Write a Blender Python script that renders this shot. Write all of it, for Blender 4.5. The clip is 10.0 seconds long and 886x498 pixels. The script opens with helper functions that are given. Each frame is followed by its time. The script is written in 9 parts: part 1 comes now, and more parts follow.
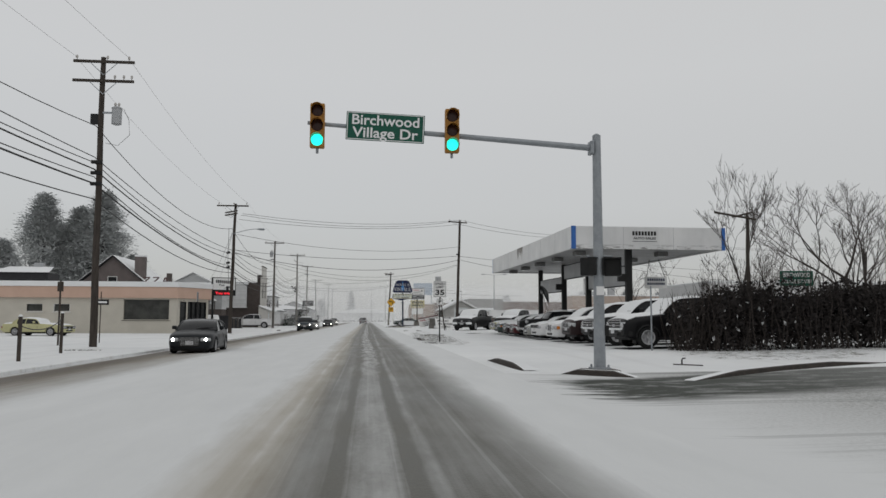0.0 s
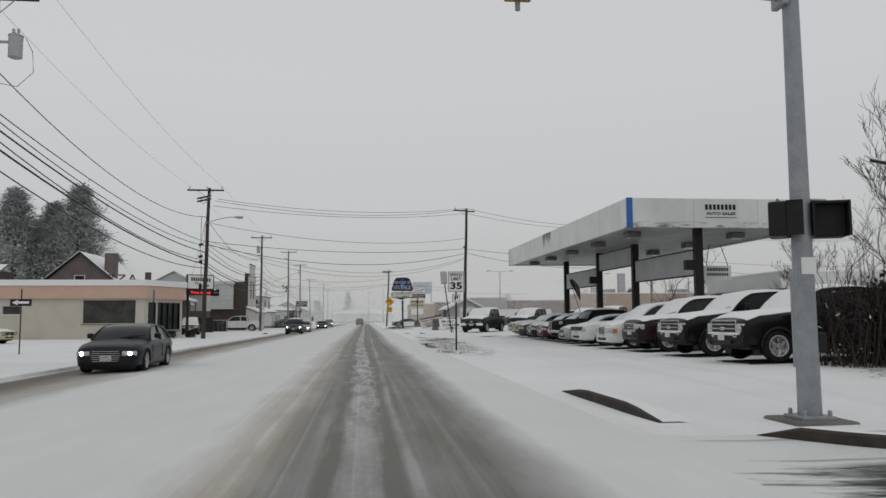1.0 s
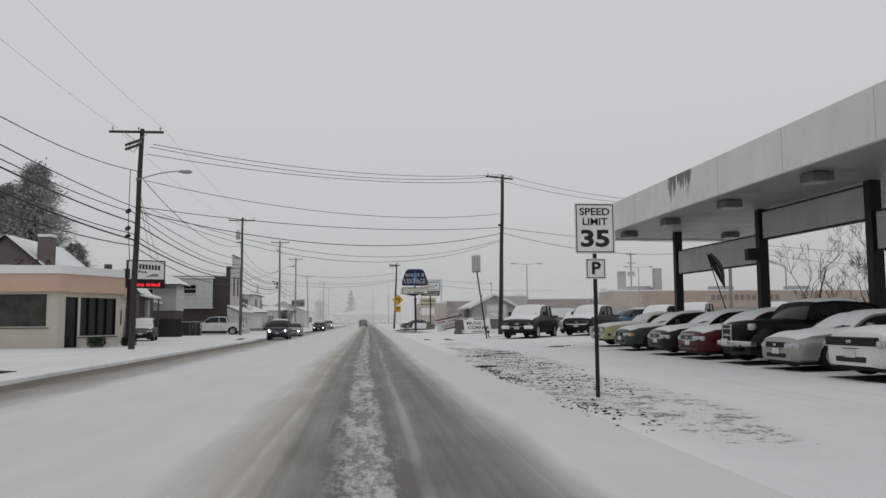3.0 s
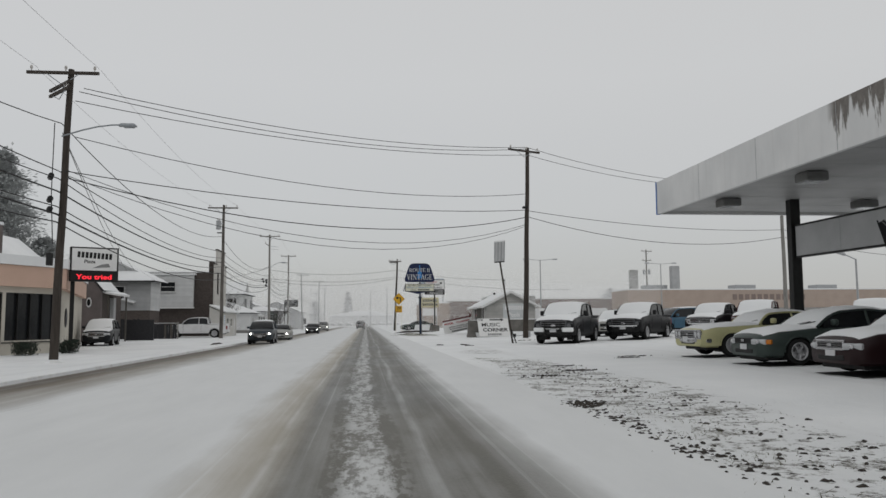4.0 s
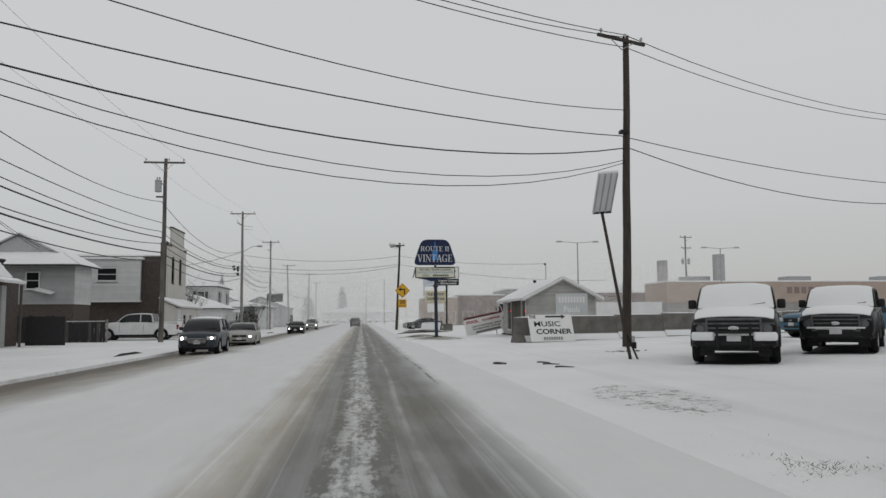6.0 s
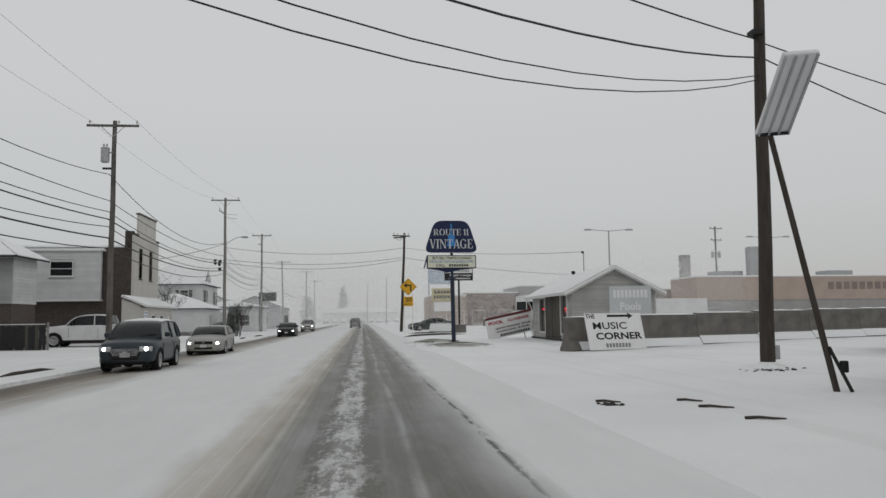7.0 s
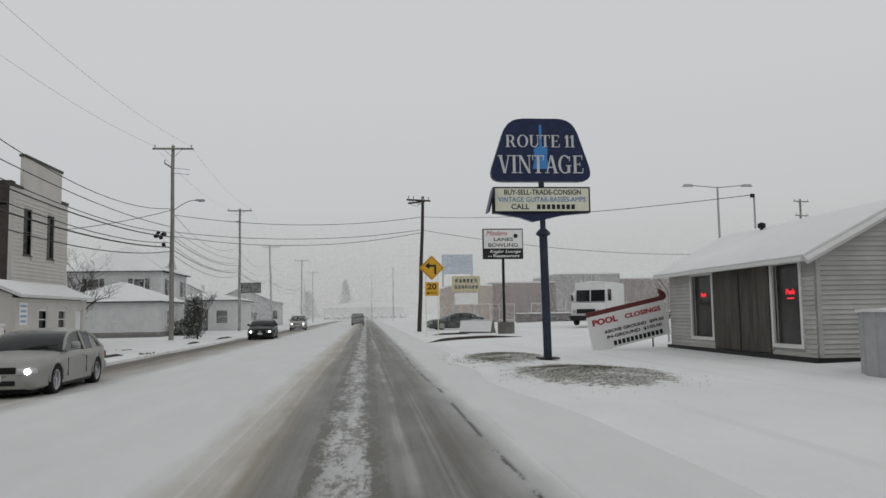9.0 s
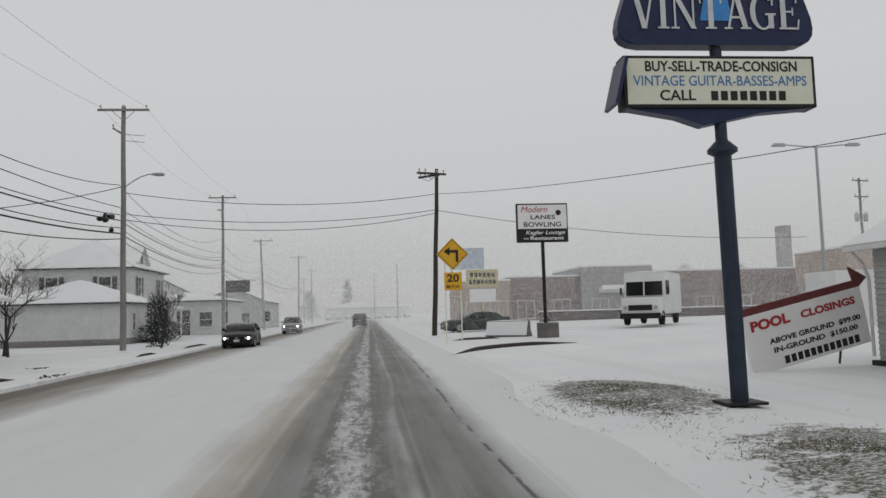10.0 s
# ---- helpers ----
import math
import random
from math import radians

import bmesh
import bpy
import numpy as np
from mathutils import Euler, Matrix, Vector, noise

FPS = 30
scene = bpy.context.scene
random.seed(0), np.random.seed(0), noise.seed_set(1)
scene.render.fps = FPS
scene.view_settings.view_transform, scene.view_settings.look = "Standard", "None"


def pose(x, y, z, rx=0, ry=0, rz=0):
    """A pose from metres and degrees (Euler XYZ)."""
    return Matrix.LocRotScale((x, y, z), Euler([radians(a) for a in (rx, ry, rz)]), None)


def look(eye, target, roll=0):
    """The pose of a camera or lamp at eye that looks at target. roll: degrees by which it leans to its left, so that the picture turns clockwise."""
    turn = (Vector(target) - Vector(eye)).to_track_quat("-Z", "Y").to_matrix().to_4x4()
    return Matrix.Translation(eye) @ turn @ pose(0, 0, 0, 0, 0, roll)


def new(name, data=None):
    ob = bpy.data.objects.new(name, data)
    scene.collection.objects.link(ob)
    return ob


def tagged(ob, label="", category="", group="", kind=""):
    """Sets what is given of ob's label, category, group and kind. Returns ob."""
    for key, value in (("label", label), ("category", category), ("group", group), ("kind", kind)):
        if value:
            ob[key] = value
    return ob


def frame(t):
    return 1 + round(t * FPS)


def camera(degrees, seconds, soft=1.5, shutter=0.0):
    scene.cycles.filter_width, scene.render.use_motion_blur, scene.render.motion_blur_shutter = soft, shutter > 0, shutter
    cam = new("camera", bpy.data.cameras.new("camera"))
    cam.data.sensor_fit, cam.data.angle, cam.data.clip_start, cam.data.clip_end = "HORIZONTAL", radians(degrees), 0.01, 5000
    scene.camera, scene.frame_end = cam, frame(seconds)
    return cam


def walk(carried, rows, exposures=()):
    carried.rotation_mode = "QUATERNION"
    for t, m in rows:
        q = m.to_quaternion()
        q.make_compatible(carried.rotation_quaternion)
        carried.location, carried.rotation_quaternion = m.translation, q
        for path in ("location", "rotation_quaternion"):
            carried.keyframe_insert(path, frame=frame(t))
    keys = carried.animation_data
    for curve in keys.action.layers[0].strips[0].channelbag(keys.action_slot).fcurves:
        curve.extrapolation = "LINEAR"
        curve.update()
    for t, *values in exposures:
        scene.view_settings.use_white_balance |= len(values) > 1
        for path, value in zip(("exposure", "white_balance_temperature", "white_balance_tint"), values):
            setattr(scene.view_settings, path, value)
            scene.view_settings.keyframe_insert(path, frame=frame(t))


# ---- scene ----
cam = camera(59.9, 10.0)
PATH = [
    (0, (-0.118, -0.009, 1.238), (0.076, 1.973, 1.421), 0.2),
    (0.5, (-0.037, 4.598, 1.265), (0.158, 6.579, 1.449), -0.1),
    (1, (-0.005, 9.516, 1.306), (0.197, 11.498, 1.489), -0.3),
    (1.5, (0.013, 14.472, 1.279), (0.22, 16.453, 1.462), -0.4),
    (2, (0.019, 19.196, 1.311), (0.221, 21.177, 1.495), -0.4),
    (2.5, (0.006, 23.72, 1.338), (0.197, 25.702, 1.522), -0.4),
    (4, (-0.172, 38.069, 1.313), (0.028, 40.05, 1.502), -0.4),
    (4.5, (-0.103, 43.048, 1.369), (0.094, 45.029, 1.555), -0.6),
    (5, (-0.175, 47.851, 1.326), (0.034, 49.832, 1.51), -0.4),
    (5.5, (-0.248, 52.639, 1.346), (-0.035, 54.619, 1.527), -0.3),
    (7, (-0.022, 68.04, 1.432), (0.187, 70.021, 1.612), -0.7),
    (7.5, (-0.028, 73.346, 1.403), (0.182, 75.327, 1.577), -0.6),
    (8, (-0.064, 78.581, 1.415), (0.144, 80.562, 1.588), -0.9),
    (8.5, (0.035, 83.996, 1.492), (0.239, 85.978, 1.659), -1.6),
    (9, (0.038, 89.351, 1.447), (0.237, 91.334, 1.615), -0.9),
    (9.5, (0.043, 94.823, 1.449), (0.238, 96.806, 1.62), -1.1),
    (10, (0.048, 100.126, 1.505), (0.242, 102.109, 1.67), -1.6),
]
walk(cam, [(t, look(eye, target, roll)) for t, eye, target, roll in PATH])

# ---- light: overcast snowfall sky, broad weak sun ----
SKY, SUN = 0.94, 0.12
world = bpy.data.worlds.new("overcast")
scene.world = world
world.use_nodes = True
wn = world.node_tree
sky = wn.nodes.new("ShaderNodeTexSky")
sky.sky_type = "NISHITA"
sky.sun_disc = False
sky.sun_elevation, sky.sun_rotation = radians(40), radians(150)
grey = wn.nodes.new("ShaderNodeMix")
grey.data_type = "RGBA"
grey.inputs["Factor"].default_value = 0.99
wn.links.new(sky.outputs["Color"], grey.inputs["A"])
coord = wn.nodes.new("ShaderNodeTexCoord")
split = wn.nodes.new("ShaderNodeSeparateXYZ")
wn.links.new(coord.outputs["Generated"], split.inputs["Vector"])
veil = wn.nodes.new("ShaderNodeValToRGB")
for i, (at, v) in enumerate(((0.0, 0.44), (0.05, 0.475), (0.14, 0.55), (0.3, 0.605), (1.0, 0.63))):
    if i > 1:
        veil.color_ramp.elements.new(at)
    veil.color_ramp.elements[i].position = at
    veil.color_ramp.elements[i].color = (1.0 * v, v, 0.99 * v, 1)
wn.links.new(split.outputs["Z"], veil.inputs["Fac"])
wn.links.new(veil.outputs["Color"], grey.inputs["B"])
back = wn.nodes["Background"]
wn.links.new(grey.outputs["Result"], back.inputs["Color"])
back.inputs["Strength"].default_value = SKY
sun = new("sun", bpy.data.lights.new("sun", "SUN"))
sun.data.energy, sun.data.angle, sun.data.color = SUN, radians(40), (1.0, 0.98, 0.95)
sun.matrix_world = look((0, 0, 30), (-12, 20, 0))


# ---- materials ----
def shader(name, rough=0.6, metal=0.0):
    m = bpy.data.materials.new(name)
    m.use_nodes = True
    b = m.node_tree.nodes["Principled BSDF"]
    b.inputs["Roughness"].default_value = rough
    b.inputs["Metallic"].default_value = metal
    b.inputs["Specular IOR Level"].default_value = 0.3
    return m, m.node_tree, b


def node(t, kind, **values):
    n = t.nodes.new(kind)
    for key, value in values.items():
        n.inputs[key].default_value = value
    return n


def noise_of(t, scale, detail=4.0, stretch=(1, 1, 1), rough=0.55):
    c = t.nodes.new("ShaderNodeTexCoord")
    mp = node(t, "ShaderNodeMapping", Scale=stretch)
    t.links.new(c.outputs["Object"], mp.inputs["Vector"])
    n = node(t, "ShaderNodeTexNoise", Scale=scale, Detail=detail, Roughness=rough)
    t.links.new(mp.outputs["Vector"], n.inputs["Vector"])
    return n.outputs["Fac"]


def ramp(t, fac, stops):
    r = t.nodes.new("ShaderNodeValToRGB")
    e = r.color_ramp.elements
    while len(e) < len(stops):
        e.new(0.5)
    for i, (p, c) in enumerate(stops):
        e[i].position = p
        e[i].color = (*c, 1) if len(c) == 3 else c
    t.links.new(fac, r.inputs["Fac"])
    return r.outputs["Color"]


def mix(t, fac, a, b, how="MIX"):
    n = t.nodes.new("ShaderNodeMix")
    n.data_type = "RGBA"
    n.blend_type = how
    for key, v in (("Factor", fac), ("A", a), ("B", b)):
        if isinstance(v, bpy.types.NodeSocket):
            t.links.new(v, n.inputs[key])
        else:
            n.inputs[key].default_value = (*v, 1) if isinstance(v, tuple) else v
    return n.outputs["Result"]


def calc(t, how, a, b=0.0, c=0.0):
    n = t.nodes.new("ShaderNodeMath")
    n.operation = how
    for i, v in enumerate((a, b, c)):
        if isinstance(v, bpy.types.NodeSocket):
            t.links.new(v, n.inputs[i])
        else:
            n.inputs[i].default_value = v
    return n.outputs[0]


def bump(t, b, height, strength=0.3, distance=0.02):
    n = node(t, "ShaderNodeBump", Strength=strength, Distance=distance)
    t.links.new(height, n.inputs["Height"])
    t.links.new(n.outputs["Normal"], b.inputs["Normal"])


def surface(name, light, dark, rough=0.6, metal=0.0, scale=6.0, stretch=(1, 1, 1), relief=0.15, fine=40.0, coat=0.0, vary=0.0):
    """Two colours mixed at two scales, with fine relief."""
    m, t, b = shader(name, rough, metal)
    big = noise_of(t, scale, 5, stretch)
    small = noise_of(t, fine, 3, stretch)
    c = ramp(t, big, [(0.32, dark), (0.66, light)])
    c = mix(t, 0.35, c, ramp(t, small, [(0.3, dark), (0.7, light)]))
    if vary:
        info = t.nodes.new("ShaderNodeObjectInfo")
        v = calc(t, "MULTIPLY_ADD", info.outputs["Random"], 2 * vary, 1 - vary)
        h = node(t, "ShaderNodeHueSaturation")
        t.links.new(v, h.inputs["Value"])
        t.links.new(c, h.inputs["Color"])
        c = h.outputs["Color"]
    t.links.new(c, b.inputs["Base Color"])
    t.links.new(calc(t, "MULTIPLY_ADD", small, 0.25, rough - 0.12), b.inputs["Roughness"])
    if coat:
        b.inputs["Coat Weight"].default_value = coat
        b.inputs["Coat Roughness"].default_value = 0.08
    if relief:
        bump(t, b, small, relief, 0.01)
    return m


def glow(name, colour, strength):
    m, t, b = shader(name, 0.3)
    b.inputs["Base Color"].default_value = (*colour, 1)
    b.inputs["Emission Color"].default_value = (*colour, 1)
    b.inputs["Emission Strength"].default_value = strength
    return m


def paint(name, colour, rough=0.35, metal=0.0):
    dark = tuple(0.78 * v for v in colour)
    m = surface(name, colour, dark, rough, metal, 1.6, relief=0.03, fine=25, coat=0.03)
    m.node_tree.nodes["Principled BSDF"].inputs["Specular IOR Level"].default_value = 0.2
    return m


def snow_material(name, dirt=0.0):
    m, t, b = shader(name, 0.75)
    big = noise_of(t, 0.25, 4)
    mid = noise_of(t, 2.2, 6)
    fine = noise_of(t, 35, 4)
    c = ramp(t, big, [(0.3, (0.74, 0.755, 0.76)), (0.7, (0.83, 0.84, 0.845))])
    if dirt:
        c = mix(t, calc(t, "MULTIPLY", ramp(t, mid, [(0.5, (0, 0, 0)), (0.75, (1, 1, 1))]), dirt), c, (0.42, 0.39, 0.35))
    t.links.new(c, b.inputs["Base Color"])
    b.inputs["Subsurface Weight"].default_value = 0.0
    bump(t, b, calc(t, "ADD", calc(t, "MULTIPLY", mid, 1.0), calc(t, "MULTIPLY", fine, 0.25)), 0.35, 0.05)
    return m


def road_material():
    """Packed snow, brown slush in the wheel tracks, wet asphalt in the gutter; runs along y."""
    m, t, b = shader("snowy_road", 0.6)
    b.inputs["Specular IOR Level"].default_value = 0.12
    c = t.nodes.new("ShaderNodeTexCoord")
    s = t.nodes.new("ShaderNodeSeparateXYZ")
    t.links.new(c.outputs["Object"], s.inputs["Vector"])
    wob = noise_of(t, 0.35, 3, (0.6, 0.35, 1))
    streak = noise_of(t, 1.0, 6, (5.0, 0.06, 1), 0.65)
    patch = noise_of(t, 1.0, 5, (1.6, 0.35, 1), 0.6)
    fine = noise_of(t, 28, 4)
    x = calc(t, "ADD", s.outputs["X"], calc(t, "MULTIPLY_ADD", wob, 0.24, -0.12))
    x = calc(t, "ADD", x, calc(t, "MULTIPLY_ADD", streak, 0.22, -0.11))

    def at(v):
        return (v + 10.0) / 14.0

    def g(v):
        return (v, v, v)
    drift = ramp(t, calc(t, "MULTIPLY", s.outputs["Y"], 0.01), [(0.30, g(0.0)), (0.52, g(0.85)), (1.0, g(0.6))])
    x = calc(t, "ADD", x, calc(t, "MULTIPLY_ADD", drift, 0.25, -0.11))
    u = calc(t, "MULTIPLY_ADD", x, 1 / 14.0, 10.0 / 14.0)
    # how much of the snow is worn away, across the road
    worn = ramp(t, u, [(at(-9.25), g(0.3)), (at(-9.0), g(1.0)), (at(-8.4), g(1.0)), (at(-7.6), g(0.8)), (at(-6.7), g(0.5)), (at(-5.9), g(0.0)),
                       (at(-2.0), g(0.0)), (at(-1.35), g(0.5)), (at(-0.85), g(0.84)), (at(-0.44), g(0.82)), (at(-0.30), g(0.33)), (at(0.0), g(0.31)),
                       (at(0.14), g(0.88)), (at(1.0), g(0.9)), (at(1.35), g(0.62)), (at(1.75), g(0.0))])
    worn = calc(t, "MULTIPLY", worn, calc(t, "MULTIPLY_ADD", streak, 0.6, 0.78))
    # broken crust of snow down the middle of the lane, and pale grooves along it
    mid = ramp(t, u, [(at(-0.56), g(0)), (at(-0.4), g(1)), (at(0.1), g(1)), (at(0.28), g(0))])
    crust = calc(t, "ADD", calc(t, "MULTIPLY", noise_of(t, 1.0, 5, (4.5, 0.8, 1), 0.65), 0.55), calc(t, "MULTIPLY", noise_of(t, 1.0, 4, (13.0, 5.0, 1), 0.7), 0.45))
    crust = ramp(t, crust, [(0.455, g(0.0)), (0.55, g(1.0))])
    later = ramp(t, calc(t, "MULTIPLY", s.outputs["Y"], 0.01), [(0.17, g(0.12)), (0.30, g(1.0))])
    broken = calc(t, "MULTIPLY", calc(t, "MULTIPLY", mid, crust), later)
    worn = calc(t, "ADD", worn, calc(t, "MULTIPLY", broken, 0.6))
    early = calc(t, "MULTIPLY", mid, calc(t, "SUBTRACT", 1.0, later))
    worn = calc(t, "ADD", worn, calc(t, "MULTIPLY", early, calc(t, "MULTIPLY_ADD", streak, 0.5, 0.12)))
    groove = ramp(t, noise_of(t, 1.0, 4, (9.0, 0.025, 1), 0.5), [(0.60, g(0.0)), (0.66, g(1.0))])
    worn = calc(t, "SUBTRACT", worn, calc(t, "MULTIPLY", groove, 0.13))
    ice = ramp(t, patch, [(0.42, g(0.0)), (0.62, g(1.0))])
    worn = calc(t, "SUBTRACT", worn, calc(t, "MULTIPLY", ice, 0.12))
    worn = calc(t, "MINIMUM", calc(t, "MAXIMUM", worn, 0.0), 1.0)
    slush = mix(t, fine, (0.088, 0.084, 0.070), (0.155, 0.148, 0.125))
    slush = mix(t, ramp(t, noise_of(t, 0.12, 3), [(0.4, g(0.0)), (0.65, g(1.0))]), slush, (0.13, 0.131, 0.122))
    # brown slush and old yellow paint along the left edge of the lane
    edge = ramp(t, u, [(at(-2.2), g(0)), (at(-1.6), g(1)), (at(-1.2), g(0.8)), (at(-0.8), g(0))])
    slush = mix(t, calc(t, "MULTIPLY", edge, 0.75), slush, (0.30, 0.225, 0.105))
    white = mix(t, patch, (0.62, 0.632, 0.632), (0.735, 0.745, 0.745))
    # black wet asphalt in the gutter
    gutter = ramp(t, u, [(at(-9.2), g(0.9)), (at(-8.8), g(1)), (at(-8.3), g(0.75)), (at(-7.7), g(0.25)), (at(-6.6), g(0.1)), (at(-6.0), g(0))])
    brown = ramp(t, u, [(at(-8.8), g(0)), (at(-8.0), g(1)), (at(-6.6), g(0.8)), (at(-6.0), g(0))])
    slush = mix(t, calc(t, "MULTIPLY", brown, 0.7), slush, (0.21, 0.17, 0.115))
    # one pale ridge of slush pushed up beside each wheel track
    straight = calc(t, "MULTIPLY_ADD", calc(t, "ADD", s.outputs["X"], calc(t, "MULTIPLY_ADD", noise_of(t, 1.0, 2, (0.2, 0.07, 1)), 0.5, -0.25)), 1 / 14.0, 10.0 / 14.0)
    for mid_x, much in ((0.42, 0.5), (-1.12, 0.3)):
        ridge = ramp(t, straight, [(at(mid_x - 0.04), g(0)), (at(mid_x - 0.012), g(1)), (at(mid_x + 0.012), g(1)), (at(mid_x + 0.04), g(0))])
        worn = calc(t, "MAXIMUM", calc(t, "SUBTRACT", worn, calc(t, "MULTIPLY", calc(t, "MULTIPLY", ridge, much), ramp(t, patch, [(0.28, g(0.0)), (0.55, g(1.0))]))), 0.0)
    # dark broken rut along the right edge of the lane, farther on
    rut = ramp(t, straight, [(at(1.30), g(0)), (at(1.35), g(1)), (at(1.40), g(1)), (at(1.45), g(0))])
    rut = calc(t, "MULTIPLY", calc(t, "MULTIPLY", rut, ramp(t, noise_of(t, 1.0, 5, (4.0, 0.9, 1), 0.7), [(0.40, g(0)), (0.52, g(1))])), ramp(t, calc(t, "MULTIPLY", s.outputs["Y"], 0.01), [(0.70, g(0)), (0.76, g(1))]))
    worn = calc(t, "MAXIMUM", worn, rut)
    slush = mix(t, rut, slush, (0.035, 0.033, 0.03))
    slush = mix(t, gutter, slush, mix(t, streak, (0.028, 0.023, 0.017), (0.15, 0.12, 0.085)))
    col = mix(t, worn, white, slush)
    t.links.new(col, b.inputs["Base Color"])
    t.links.new(calc(t, "MULTIPLY_ADD", worn, -0.28, 0.75), b.inputs["Roughness"])
    bump(t, b, calc(t, "ADD", calc(t, "MULTIPLY", streak, 0.8), calc(t, "MULTIPLY", fine, 0.35)), 0.45, 0.03)
    return m


def ground_material():
    """Fresh snow; thin and broken over the grass verge and the mound, with faint wheel marks."""
    m, t, b = shader("snowy_ground", 0.75)
    c = t.nodes.new("ShaderNodeTexCoord")
    s = t.nodes.new("ShaderNodeSeparateXYZ")
    t.links.new(c.outputs["Object"], s.inputs["Vector"])
    X, Y = s.outputs["X"], s.outputs["Y"]
    big, mid, fine = noise_of(t, 0.22, 4), noise_of(t, 1.7, 7, rough=0.65), noise_of(t, 22, 5, rough=0.7)

    def g(v):
        return (v, v, v)

    def spot(x, y, rx, ry):
        dx = calc(t, "MULTIPLY", calc(t, "SUBTRACT", X, x), 1 / rx)
        dy = calc(t, "MULTIPLY", calc(t, "SUBTRACT", Y, y), 1 / ry)
        return calc(t, "SUBTRACT", 1.0, calc(t, "ADD", calc(t, "MULTIPLY", dx, dx), calc(t, "MULTIPLY", dy, dy)))
    thin = spot(4.1, 42.0, 1.5, 8.0)
    for q in ((4.3, 53.0, 1.9, 9.0), (4.65, 105.3, 1.75, 3.6), (4.1, 112.2, 1.35, 3.2), (3.1, 47.0, 0.35, 4.5), (4.6, 60.0, 1.3, 5.0), (12.8, 23.6, 3.8, 3.6), (17.0, 25.6, 8.0, 2.4), (4.6, 70.0, 1.2, 3.0)):
        thin = calc(t, "MAXIMUM", thin, spot(*q))
    thin = calc(t, "MULTIPLY", calc(t, "MINIMUM", calc(t, "MAXIMUM", thin, 0.0), 0.55), 1.0)
    clump = noise_of(t, 6.5, 6, rough=0.7)
    mask = calc(t, "ADD", calc(t, "MULTIPLY", thin, 0.42), calc(t, "ADD", calc(t, "MULTIPLY", mid, 0.5), calc(t, "MULTIPLY", clump, 0.55)))
    mask = calc(t, "ADD", mask, calc(t, "MULTIPLY_ADD", ramp(t, calc(t, "MULTIPLY", Y, 0.005), [(0.48, g(0)), (0.50, g(1))]), 0.105, -0.02))
    bare = ramp(t, mask, [(0.745, g(0)), (0.79, g(1))])
    bare = calc(t, "MULTIPLY", bare, ramp(t, thin, [(0.0, g(0)), (0.2, g(1))]))
    bare = calc(t, "MULTIPLY", bare, ramp(t, fine, [(0.40, g(0.15)), (0.55, g(1))]))
    soil = mix(t, fine, (0.015, 0.014, 0.012), (0.20, 0.185, 0.15))
    soil = mix(t, ramp(t, calc(t, "MULTIPLY", Y, 0.005), [(0.48, g(0)), (0.50, g(1))]), soil, mix(t, fine, (0.022, 0.022, 0.013), (0.20, 0.188, 0.12)))
    track = ramp(t, noise_of(t, 1.0, 3, (1.6, 0.045, 1), 0.5), [(0.55, g(0)), (0.66, g(1))])
    snow = ramp(t, big, [(0.3, (0.73, 0.745, 0.75)), (0.7, (0.83, 0.84, 0.84))])
    snow = mix(t, calc(t, "MULTIPLY", track, 0.22), snow, (0.60, 0.60, 0.595))
    snow = mix(t, calc(t, "MULTIPLY", ramp(t, fine, [(0.66, g(0)), (0.72, g(1))]), calc(t, "MULTIPLY", mid, 0.3)), snow, (0.42, 0.41, 0.39))
    t.links.new(mix(t, bare, snow, soil), b.inputs["Base Color"])
    bump(t, b, calc(t, "ADD", calc(t, "ADD", calc(t, "MULTIPLY", mid, 1.2), calc(t, "MULTIPLY", fine, 0.3)), calc(t, "MULTIPLY", calc(t, "MULTIPLY", clump, thin), 3.0)), 0.55, 0.10)
    return m


